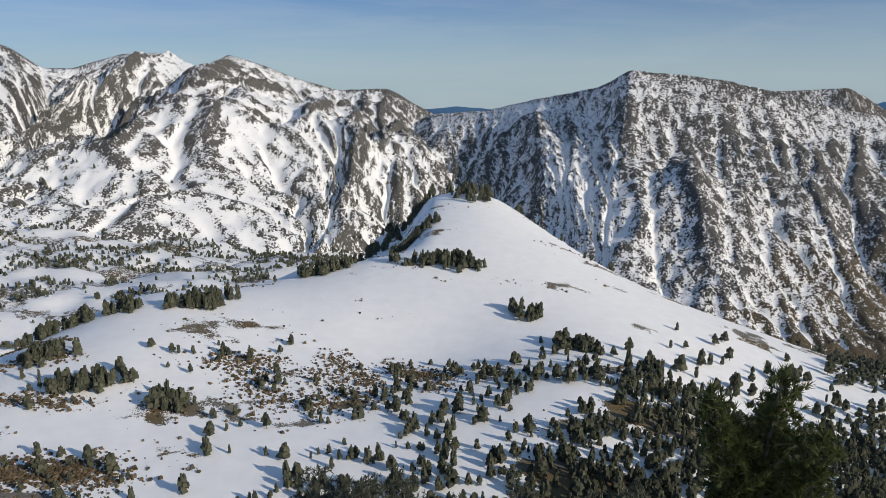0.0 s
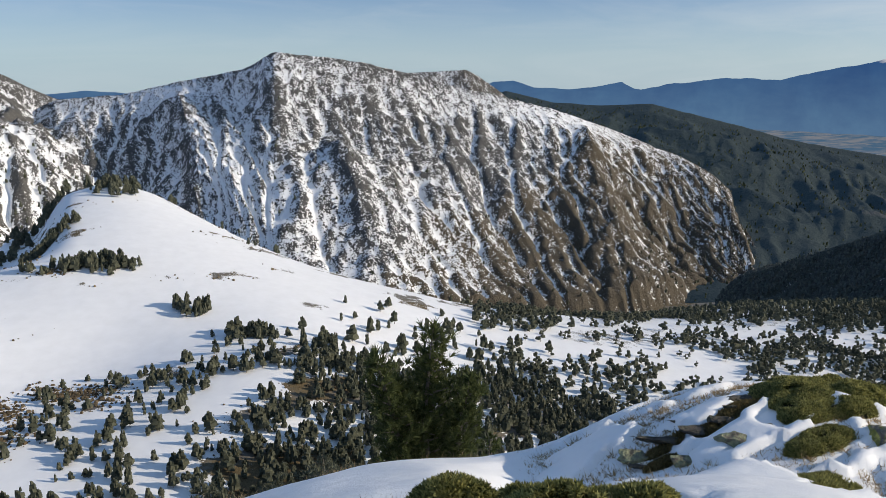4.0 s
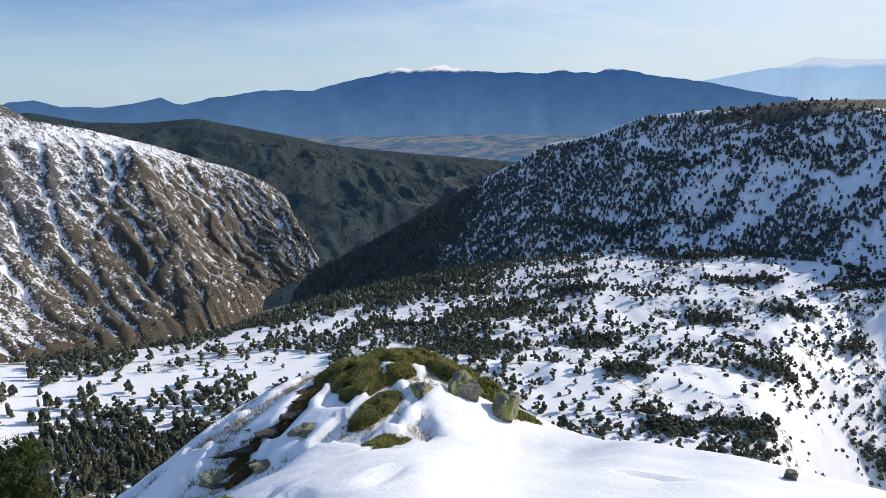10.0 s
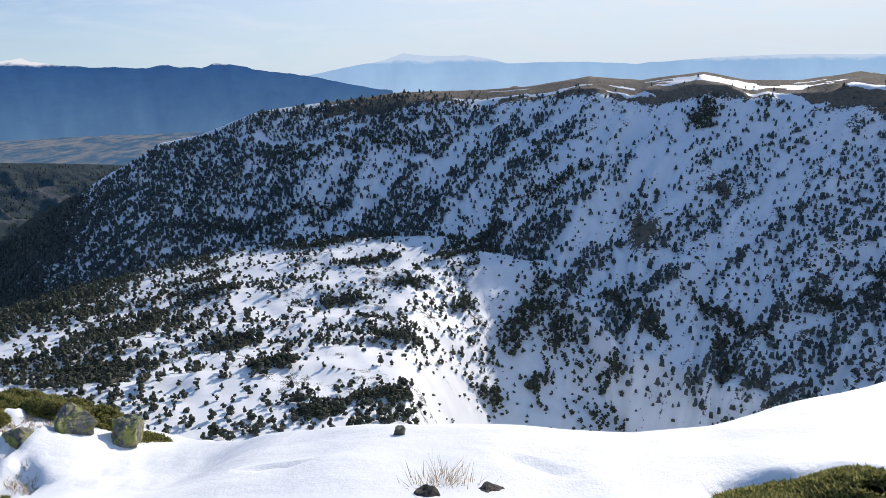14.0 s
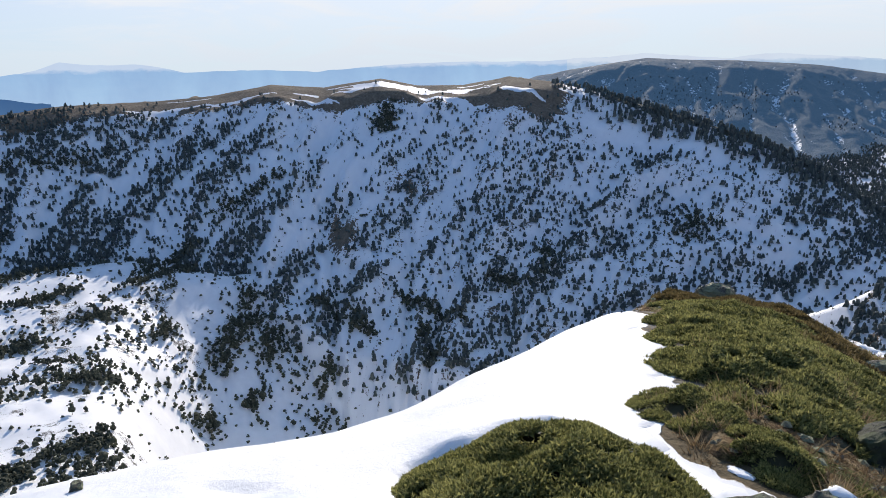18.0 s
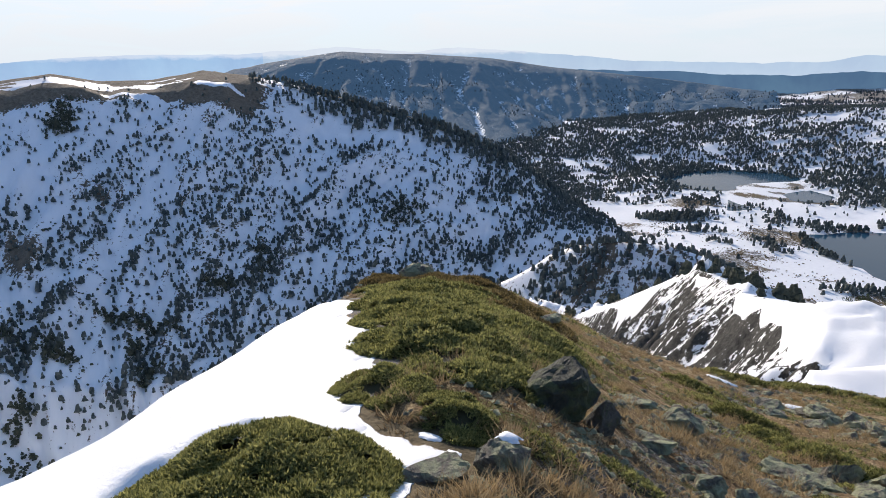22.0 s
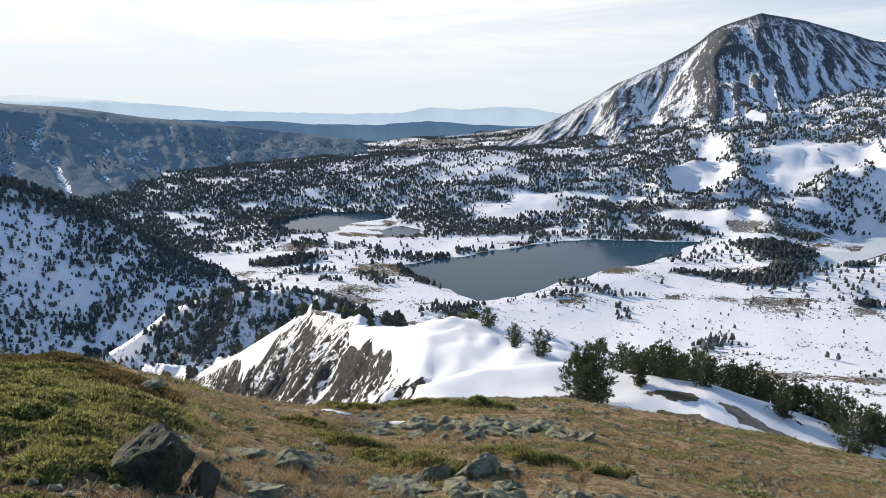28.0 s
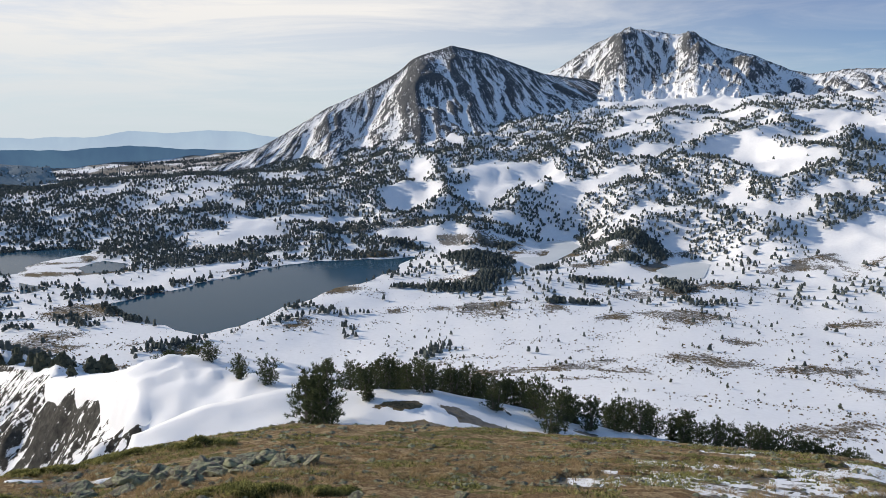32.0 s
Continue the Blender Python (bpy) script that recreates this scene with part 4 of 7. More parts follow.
shelf_pine_mat = needle_look("dark_green_needles", (0.045, 0.06, 0.03), (0.13, 0.15, 0.07), (0.16, 0.14, 0.12))
# two needle tones for distant woods, with air haze mixed into the green
haze_pine_mat = needle_look("haze_blue_needles", (0.07, 0.092, 0.102), (0.14, 0.17, 0.178), (0.16, 0.14, 0.12))
hazed_grey_pine_mat = needle_look("haze_grey_needles", (0.10, 0.12, 0.112), (0.195, 0.22, 0.195), (0.16, 0.14, 0.12))
pine_mat = needle_look("pine_needles", (0.072, 0.082, 0.06), (0.165, 0.17, 0.115), (0.16, 0.14, 0.12))
green_mat = needle_look("green_needles", (0.042, 0.06, 0.022), (0.14, 0.16, 0.058), (0.16, 0.13, 0.10))
juniper_mat = needle_look("juniper_leaves", (0.065, 0.078, 0.024), (0.48, 0.45, 0.165), (0.13, 0.09, 0.055), 4.5)
heath_mat = needle_look("reddish_heath", (0.075, 0.06, 0.025), (0.27, 0.20, 0.085), (0.13, 0.09, 0.055), 5.0)
bark_mat = needle_look("pine_bark", (0.1, 0.085, 0.07), (0.2, 0.18, 0.15), (0.15, 0.13, 0.11))

OCTA = np.array([(1, 0, 0), (0, 1, 0), (-1, 0, 0), (0, -1, 0), (0, 0, 1), (0, 0, -1)], float)
OCTA_F = np.array([(0, 1, 4), (1, 2, 4), (2, 3, 4), (3, 0, 4), (1, 0, 5), (2, 1, 5), (3, 2, 5), (0, 3, 5)])


CUBE = np.array([(x, y, z) for z in (-1, 1) for x, y in ((-1, -1), (1, -1), (1, 1), (-1, 1))], float) / math.sqrt(3) * 1.15
CUBE_F = np.array([(0, 2, 1), (0, 3, 2), (4, 5, 6), (4, 6, 7), (0, 1, 5), (0, 5, 4), (1, 2, 6), (1, 6, 5), (2, 3, 7), (2, 7, 6), (3, 0, 4), (3, 4, 7)])


def clod(g, centre, size):
    """A rounded clump of needles."""
    a = g.uniform(0, 2 * math.pi)
    c, s = math.cos(a), math.sin(a)
    v = CUBE * g.uniform(0.7, 1.25, (8, 1)) * np.where(CUBE[:, 2:] > 0, (0.75, 0.75, 1.1), (1.1, 1.1, 0.8)) * size
    return np.stack([v[:, 0] * c - v[:, 1] * s, v[:, 0] * s + v[:, 1] * c, v[:, 2]], 1) + centre, CUBE_F


def stem(a, b, ra, rb, sides=5):
    a, b = np.array(a, float), np.array(b, float)
    d = (b - a) / (np.linalg.norm(b - a) + 1e-9)
    u = np.cross(d, (0.3, 0.9, 0.2))
    u /= np.linalg.norm(u)
    w = np.cross(d, u)
    t = np.arange(sides) / sides * 2 * math.pi
    ring = np.cos(t)[:, None] * u + np.sin(t)[:, None] * w
    v = np.vstack([a + ring * ra, b + ring * rb])
    i = np.arange(sides)
    j = (i + 1) % sides
    return v, np.vstack([np.stack([i, j, j + sides], 1), np.stack([i, j + sides, i + sides], 1)])


def spray(g, centre, out, length, blades, width):
    """A tuft of needles: thin blades that open out along a direction."""
    out = np.array(out, float)
    out /= np.linalg.norm(out)
    d = out + g.normal(0, 0.55, (blades, 3))
    d /= np.linalg.norm(d, axis=1)[:, None]
    side = np.cross(d, g.normal(0, 1, (blades, 3)))
    side /= np.linalg.norm(side, axis=1)[:, None] + 1e-9
    root = centre + d * length * 0.08 + out * g.uniform(-0.35, 0.15, (blades, 1)) * length
    ln = length * g.uniform(0.7, 1.15, (blades, 1))
    v = np.stack([root - side * width, root + side * width, root + d * ln], 1).reshape(-1, 3)
    return v, np.arange(blades * 3).reshape(-1, 3)


def gather(pieces):
    vs, fs, leaf, n = [], [], [], 0
    for v, f, k in pieces:
        vs.append(v)
        fs.append(f + n)
        leaf.append(np.full(len(v), float(k)))
        n += len(v)
    return np.vstack(vs), np.vstack(fs), np.concatenate(leaf)


def far_pine(seed, clumps, trunk=True):
    """A pine of unit height, for woods seen from hundreds of metres."""
    g = np.random.default_rng(seed)
    base = g.uniform(0.14, 0.3)
    wide = g.uniform(0.26, 0.4)
    out = [(*stem((0, 0, -0.15), (g.normal(0, 0.03), g.normal(0, 0.03), 0.8), 0.028, 0.012, 3), 0)] if trunk else []
    for i in range(clumps):
        h = base + (0.93 - base) * (i + 0.5) / clumps
        taper = (1 - ((h - base) / (1 - base)) ** 2.2) * 0.8 + 0.2
        a = i * 2.4 + g.normal(0, 0.5)
        r = wide * taper * g.uniform(0.1, 0.75) * (clumps > 2)
        w = wide * taper * (0.62 if clumps > 4 else 0.85)
        out.append((*clod(g, np.array((math.cos(a) * r, math.sin(a) * r, h)), np.array((w, w, max(0.16, 0.62 / clumps)))), 1))
    return gather(out)


def near_pine(seed, tufts, blades, height, wide, bare=0.15, lean=0.0, forks=1, bush=1.0, limb=1.0):
    """A pine in metres with limbs and needle tufts. Returns the wood and the needles apart."""
    g = np.random.default_rng(seed)
    wood, green = [], []
    stems = []
    for k in range(forks):
        first_wood, first_green = len(wood), len(green)
        a0 = g.uniform(0, 6.28)
        off = 0.0 if k == 0 else wide * g.uniform(0.4, 0.95)
        foot = np.array((math.cos(a0) * off * 0.3, math.sin(a0) * off * 0.3, -0.25))
        top_h = height * (1 if k == 0 else g.uniform(0.6, 0.95))
        tip = np.array((math.cos(a0) * off + lean * height, math.sin(a0) * off, top_h))
        mid = foot + (tip - foot) * 0.5 + np.array((g.normal(0, 0.05), g.normal(0, 0.05), 0)) * height * 0.4
        wood += [(*stem(foot, mid, 0.022 * height, 0.014 * height, 6), 0), (*stem(mid, tip, 0.014 * height, 0.004 * height, 5), 0)]
        n = tufts // forks
        limbs = max(6, n // 9)
        for i in range(limbs):
            t = bare + (0.96 - bare) * ((i + g.uniform(0, 1)) / limbs)
            start = foot + (tip - foot) * t if t > 0.5 else foot + (mid - foot) * (t * 2)
            a = i * 2.399 + g.normal(0, 0.4)
            reach = limb * wide * np.interp(t, (0, 0.3, 0.65, 1), (0.6, 1.0, 0.85, 0.3)) * g.uniform(0.4, 1.2)
            end = start + np.array((math.cos(a) * reach, math.sin(a) * reach, reach * g.uniform(0.2, 0.75)))
            wood.append((*stem(start, end, 0.006 * height, 0.0025 * height, 3), 0))
            for j in range(max(3, n // limbs)):
                w = g.uniform(0.35, 1.05)
                c = start + (end - start) * w + g.normal(0, 0.09 * wide, 3)
                d = (end - start) / (np.linalg.norm(end - start) + 1e-6) + np.array((0, 0, 0.7)) + g.normal(0, 0.35, 3)
                green.append((*spray(g, c, d, height * g.uniform(0.045, 0.075) * bush, blades, height * 0.0052 * bush ** 1.5), 1))
        for j in range(3):
            green.append((*spray(g, tip - np.array((0, 0, 0.05 * j * height * 0.5)), (0, 0, 1), height * 0.06, blades, height * 0.005), 1))
        stems.append((gather(wood[first_wood:first_wood + 2]), gather(wood[first_wood + 2:]), gather(green[first_green:])))
    return gather(wood), gather(green), stems


def leafy_mesh(name, data, mat):
    v, f, leaf = data
    m = mesh_of(name, v, f, mat, smooth=False)
    give(m, "leaf", leaf)
    return m


def planted(name, kinds, x, y, z, height, label, mat=None):
    """Many far trees as one object."""
    pick = rng.integers(0, len(kinds), len(x))
    vs, fs, ls, n = [], [], [], 0
    for k, (v, f, leaf) in enumerate(kinds):
        i = np.where(pick == k)[0]
        if not len(i):
            continue
        a = rng.uniform(0, 2 * math.pi, len(i))
        c, s, h = np.cos(a)[:, None], np.sin(a)[:, None], height[i][:, None]
        w = h * rng.uniform(0.8, 1.25, (len(i), 1))
        px = (v[None, :, 0] * c - v[None, :, 1] * s) * w + x[i][:, None]
        py = (v[None, :, 0] * s + v[None, :, 1] * c) * w + y[i][:, None]
        pz = v[None, :, 2] * h + z[i][:, None]
        vs.append(np.stack([px, py, pz], -1).reshape(-1, 3))
        fs.append((f[None] + n + (np.arange(len(i)) * len(v))[:, None, None]).reshape(-1, 3))
        ls.append(np.tile(leaf, len(i)))
        n += len(i) * len(v)
    ob = new(name, leafy_mesh(name, (np.vstack(vs), np.vstack(fs), np.concatenate(ls)), mat or pine_mat))
    return tagged(ob, label, "trees", kind="stuff")


def scatter(n, az, r, keep):
    """Places in a sector of the plan, kept by a density between 0 and 1."""
    a = rng.uniform(az[0], az[1], n)
    d = np.sqrt(rng.uniform(r[0] ** 2, r[1] ** 2, n))
    x, y = d * np.sin(np.radians(a)), d * np.cos(np.radians(a))
    ok = rng.uniform(0, 1, n) < keep(x, y, a, d)
    return x[ok], y[ok]


def clumps(x, y, size, seed, lo, hi):
    return ramp(fbm(x / size, y / size, 3, seed), lo, hi)


FAR = [far_pine(s, 4) for s in range(6)]
MID = [far_pine(20 + s, 13) for s in range(6)]
TUFT = [(v * np.array((1.7, 1.7, 0.55)), f, k) for v, f, k in (far_pine(60 + s, 1, trunk=False) for s in range(5))]
TINY = [far_pine(40 + s, 2, trunk=False) for s in range(5)]
NORTH_A, NORTH_R = (-38, -22, -14, -8, 0, 10, 20, 30, 50), (60, 90, 130, 162, 172, 184, 214, 240, 240)
FULL = [(v * np.array((1.32, 1.32, 1.0)), f, k) for v, f, k in (far_pine(70 + s, 2, trunk=False) for s in range(6))]
WOODS = [
    ("north_slope_wood", MID, 7600, (-38, 50), (95, 230), lambda x, y, a, d: (0.4 + 0.6 * ramp(a, 2, 14)) * np.maximum(0.04 + 0.6 * clumps(x, y, 18, 1, 0.1, 0.35) * (1 - 0.8 * ramp(d, 195, 215)), (0.75 + 0.25 * ramp(a, 18, 26)) * (1 - ramp(d + fbm(x / 30, y / 30, 3, 2) * 60, -12 + np.interp(a, NORTH_A, NORTH_R), 12 + np.interp(a, NORTH_A, NORTH_R)))), (2.0, 5.0), "dark mountain pines on the snowy slope"),
    ("shoulder_wood", MID, 1500, (12, 50), (42, 115), lambda x, y, a, d: 0.15 + 0.6 * ramp(a, 16, 24), (1.8, 4.0), "dwarf pines just below the shoulder"),
    ("snowfield_trees", MID, 2400, (-35, 34), (230, 420), lambda x, y, a, d: 0.004 + 0.3 * clumps(x, y, 22, 3, 0.42, 0.6) * ((a > 2) | (d > 330)) + 0.6 * ramp(a + (260 - d) * 0.2, 18, 27), (3.0, 6.5), "scattered pines on the open snowfield"),
    ("knoll_trees", MID, 420, (-9, 4), (385, 452), lambda x, y, a, d: 0.9 * (clumps(x, y, 14, 4, -0.05, 0.3)), (4.0, 8.0), "pines on the rocky knoll"),
    ("valley_trees", FULL, 13000, (-38, 6), (480, 1400), lambda x, y, a, d: 0.04 + 0.96 * clumps(x, y, 45, 5, 0.0, 0.16), (3.5, 7.5), "pines scattered over the snowy valley"),
    ("basin_wood", FAR, 8800, (27, 66), (225, 560), lambda x, y, a, d: (0.08 + 0.75 * clumps(x, y, 32, 6, -0.12, 0.2)) * ramp(a + (d - 300) * 0.02, 28, 34), (2.6, 5.4), "pine wood on the snowy basin floor"),
    ("cirque_wood", FAR, 12500, (62, 142), (230, 610), lambda x, y, a, d: 0.1 + 0.8 * clumps(x / 1.6 + y * 0.5, y, 30, 7, -0.02, 0.26) + 0.35 * ramp(-a, -78, -66), (2.4, 5.2), "clumps of pines on the cirque floor"),
    ("lake_wood", FULL, 112000, (140, 230), (760, 2450), lambda x, y, a, d: 0.005 + 0.995 * lake_wood_at(x, y, a, d), (4.8, 10.0), "pine woods round the mountain lakes"),
    ("meadow_trees", FAR, 1600, (168, 232), (480, 980), lambda x, y, a, d: 0.02 + 0.7 * clumps(x, y, 45, 10, 0.22, 0.42), (3.0, 6.0), "small pines on the snowy meadow"),
    ("gap_wood", FULL, 4600, (140, 160), (300, 780), lambda x, y, a, d: 0.35 + 0.65 * clumps(x, y, 40, 15, -0.2, 0.15), (4.5, 9.0), "pine wood in the gap below the crest"),
    ("moor_wood", TINY, 10000, (146, 188), (2450, 4300), lambda x, y, a, d: 0.1 + 0.9 * clumps(x, y, 190, 16, -0.15, 0.15), (9.0, 16.0), "dark woods on the far moor"),
    ("ridge_wood", FULL, 3200, (40, 66), (430, 900), lambda x, y, a, d: 0.85 * ramp(a + (d - 430) * 0.02 + 6 * fbm(x / 60, y / 60, 3, 19), 44, 50), (3.5, 6.5), "dense dark pines below the cirque ridge"),
    ("arm_wood", [far_pine(90 + s, 34) for s in range(6)], 5200, (143, 167.6), (72, 330), lambda x, y, a, d: clumps(x, y, 9, 12, -0.2, 0.2) * np.where(d < 135, 0.5 - 0.3 * ramp(a, 163, 167), 0.45), (1.3, 3.6), "pines along the crest of the rocky arm"),
]
for name, kinds, n, az, r, keep, (lo, hi), label in WOODS:
    px, py = scatter(n, az, r, keep)
    dry = np.ones(len(px), bool)
    for poly in LAKES.values():
        dry &= shore(poly, px, py) > 14
    if name == "arm_wood":
        _, d_arm, side_arm, _ = along(ARM_RIDGE, px, py)
        dry &= ((side_arm < 0) & (d_arm < 40) & (d_arm > 1.2)) | ((d_arm < 70) & (np.hypot(px, py) > 190))
    px, py = px[dry], py[dry]
    planted(name, kinds, px, py, terrain(px, py) - 0.1, lo + (hi - lo) * rng.uniform(0, 1, len(px)) ** 1.5, label, haze_pine_mat if name == "moor_wood" else hazed_grey_pine_mat if name in ("lake_wood", "gap_wood") else None)


def on_face(mountain, n, keep, low=0.03, high=1.05):
    s, u = rng.uniform(0, mountain.s[-1], n), rng.uniform(low, high, n)
    x, y, z, d, g, b = mountain.at(s, u)
    a = azimuth(x, y)
    ok = rng.uniform(0, 1, n) < keep(s, u, d, a, g, b)
    return x[ok], y[ok], z[ok]


px, py, pz = on_face(cirque, 47000, lambda s, u, d, a, g, b: (0.1 + 0.06 * (1 - ramp(a, 90, 104)) + 0.8 * ramp(fbm((s + d * 0.95) / 30, (d - s * 0.5) / 120, 4, 90), -0.06, 0.2)) * ramp(u, 0.03, 0.2) * (1 - 0.9 * (u < 0.19) * ramp(a, 84, 92)) * (1 - 0.4 * ramp(a, 100, 116))
                     + 0.9 * (1 - ramp(a + 10 * b, 66, 80)) + 0.45 * (1 - ramp(a + 8 * b, 84, 98)) * (1 - ramp(u, 0.2, 0.5)) * ramp(u, 0.0, 0.05) * (1 - 0.9 * (u < 0.17) * ramp(a, 84, 92)) + 0.55 * ramp(a, 136, 146) * (1 - ramp(u, 0.1, 0.5)) + 0.14 * ramp(a, 112, 120) * ramp(u, 0.1, 0.3))
bare = off_ledge(px, py) > 1 + 7 * vnoise(px / 14, py / 14, 3)
px, py, pz = px[bare], py[bare], pz[bare]
planted("wall_wood", FULL, px, py, pz - 0.2, 2.4 + 3.4 * rng.uniform(0, 1, len(px)) ** 1.4, "pines dotted over the shaded cirque wall", hazed_grey_pine_mat)
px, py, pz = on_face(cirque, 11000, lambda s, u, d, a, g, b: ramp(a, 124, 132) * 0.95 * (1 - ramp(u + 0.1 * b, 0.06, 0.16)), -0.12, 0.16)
planted("crest_wood", TINY, px, py, pz - 0.2, 4.0 + 4.5 * rng.uniform(0, 1, len(px)), "dense pines along the dark crest", hazed_grey_pine_mat)
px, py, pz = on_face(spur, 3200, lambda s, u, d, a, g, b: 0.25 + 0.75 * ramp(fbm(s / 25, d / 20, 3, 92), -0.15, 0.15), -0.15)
planted("spur_wood", FULL, px, py, pz - 0.2, 2.6 + 3.4 * rng.uniform(0, 1, len(px)), "pines on the shaded spur", hazed_grey_pine_mat)
px, py, pz = on_face(slab, 2600, lambda s, u, d, a, g, b: 0.12 + 0.7 * ramp(u + 0.3 * b, 0.8, 1.0) + 0.3 * ramp(a, 40, 48))
planted("flank_wood", TINY, px, py, pz - 0.2, 5 + 4 * rng.uniform(0, 1, len(px)), "small pines on the steep mountainside")
px, py, pz = on_face(wooded, 4200, lambda s, u, d, a, g, b: 0.85 - 0.7 * ramp(g, 0.62, 0.75) * (a > 52))
planted("far_wood", TINY, px, py, pz - 0.5, 5 + 5 * rng.uniform(0, 1, len(px)), "dense pine forest on the far flank", shelf_pine_mat)
px, py, pz = on_face(plateau, 5200, lambda s, u, d, a, g, b: 0.05 + 0.9 * ramp(fbm(s / 160, d / 90, 3, 91), -0.05, 0.2) * ramp(u, 0.12, 0.35), 0.1)
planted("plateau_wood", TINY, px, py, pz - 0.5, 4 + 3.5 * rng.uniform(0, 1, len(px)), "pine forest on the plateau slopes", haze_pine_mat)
px, py, pz = on_face(north, 2400, lambda s, u, d, a, g, b: 0.7 * ramp(u + 0.3 * b, 0.65, 0.95))
planted("range_wood", TINY, px, py, pz - 0.3, 6 + 5 * rng.uniform(0, 1, len(px)), "pines at the foot of the range")


# groves that stand out on the cirque floor, its wall and the snowfield
cirque_tree = BVHTree.FromPolygons([v.co for v in bpy.data.objects["mountain_cirque"].data.vertices], [p.vertices for p in bpy.data.objects["mountain_cirque"].data.polygons])


def on_land(x, y):
    z = terrain(x, y)
    for i in range(len(x)):
        hit = cirque_tree.ray_cast(Vector((x[i], y[i], 400.0)), Vector((0, 0, -1)))[0]
        if hit and hit.z > z[i]:
            z[i] = hit.z
    return z


def bands(rows, spread=1.0):
    """Places along short lines of the plan: two ends, width and count."""
    xs, ys = [], []
    for x0, y0, x1, y1, w, n in rows:
        t = rng.uniform(-0.05, 1.05, n)
        xs.append(x0 + (x1 - x0) * t + rng.normal(0, w * 0.55, n))
        ys.append(y0 + (y1 - y0) * t + rng.normal(0, w * 0.55, n))
    return np.concatenate(xs), np.concatenate(ys)


px, py = bands([(444, -59, 505, -96, 9, 256), (450, -90, 472, -103, 8, 108), (490, -135, 455, -160, 7, 121), (450, -151, 440, -159, 6, 67), (411, -69, 419, -78, 6, 54), (417, -116, 426, -125, 7, 67),
                (479, -201, 428, -225, 7, 162), (398, -182, 412, -197, 5, 81), (680, -268, 698, -284, 11, 229), (640, -150, 609, -89, 9, 162), (465, -271, 450, -285, 8, 81), (429, -466, 445, -440, 16, 148),
                (455, 15, 466, 0, 9, 81), (420, 60, 430, 40, 10, 94), (288, 72, 300, 60, 7, 81), (360, 160, 380, 146, 13, 148), (425, 140, 434, 122, 10, 94), (290, 145, 300, 130, 12, 148), (270, 20, 283, 8, 6, 67),
                (250, 45, 258, 35, 6, 67), (735, 145, 728, -8, 10, 324), (632, 200, 655, 77, 10, 270), (350, 20, 362, 2, 7, 81), (330, 100, 342, 88, 9, 108), (500, 60, 520, 20, 8, 121), (560, 110, 575, 60, 9, 135),
                (446, -22, 474, -35, 7, 67), (385, -37, 398, -46, 5, 54), (560, -40, 590, -70, 8, 121), (520, -20, 560, -60, 7, 121), (426, -191, 437, -202, 5, 54), (440, -300, 470, -330, 9, 108)])
planted("cirque_groves", FAR, px, py, on_land(px, py) - 0.2, 2.2 + 3.0 * rng.uniform(0, 1, len(px)), "dark groves of pines on the cirque snow")
px, py = bands([(-92, 249, -80, 253, 4, 30), (-60, 292, -44, 300, 4, 60), (-24, 342, -4, 352, 5, 70), (-4, 299, 12, 296, 5, 46), (-110, 180, -92, 186, 5, 40), (-126, 200, -116, 204, 5, 30), (-76, 176, -70, 178, 4, 14), (38, 226, 46, 222, 4, 14),
                (26, 254, 29, 252, 2, 5), (-96, 240, -80, 243, 3, 46), (-138, 230, -124, 236, 5, 40), (-118, 238, -108, 241, 3, 24), (-20, 300, 14, 291, 4, 50), (30, 246, 35, 250, 2, 12), (44, 221, 50, 218, 2, 14), (60, 208, 68, 204, 4, 16)])
planted("snowfield_groves", MID, px, py, terrain(px, py) - 0.2, 2.5 + 3.5 * rng.uniform(0, 1, len(px)), "groves of pines at the edge of the snowfield")


# groves and lines of pines between the lakes
px, py = bands([(-317, -1250, -330, -1150, 30, 460), (-330, -1132, -392, -1222, 32, 560), (-229, -1059, -296, -1027, 18, 320), (-296, -1027, -345, -1090, 22, 360), (-173, -1074, -215, -1065, 7, 50), (-430, -1140, -470, -1150, 8, 80),
                (-668, -1201, -642, -1278, 30, 560), (-668, -1201, -689, -1148, 26, 380), (-613, -1139, -600, -1160, 20, 220), (-460, -1040, -520, -1015, 11, 170), (-600, -1010, -594, -950, 18, 220), (-375, -930, -395, -935, 9, 90),
                (-400, -925, -440, -915, 6, 50), (-560, -900, -620, -880, 16, 60), (-459, -1312, -430, -1340, 18, 150), (-212, -1415, -260, -1380, 14, 160), (-150, -737, -175, -770, 12, 40), (239, -1043, 187, -958, 10, 130), (187, -958, 132, -915, 7, 80),
                (285, -985, 235, -935, 15, 60), (303, -939, 330, -950, 12, 20), (403, -1098, 470, -1060, 26, 420), (350, -1010, 400, -980, 22, 60), (88, -915, 60, -905, 6, 30), (150, -815, 100, -840, 14, 60), (20, -900, -60, -960, 8, 40)])
dry = np.all([shore(poly, px, py) > 14 for poly in LAKES.values()], axis=0)
px, py = px[dry], py[dry]
planted("lake_groves", FULL, px, py, terrain(px, py) - 0.2, 4.2 + 6.0 * rng.uniform(0, 1, len(px)) ** 1.4, "dark groves of pines between the lakes", hazed_grey_pine_mat)


px, py = scatter(9000, (56, 140), (240, 620), lambda x, y, a, d: 0.12 + 0.8 * clumps(x, y, 18, 18, 0.05, 0.3))
planted("cirque_brush", TUFT, px, py, on_land(px, py) - 0.2, 1.2 + 2.2 * rng.uniform(0, 1, len(px)) ** 2, "low brush sticking out of the cirque snow")["category"] = "brush"

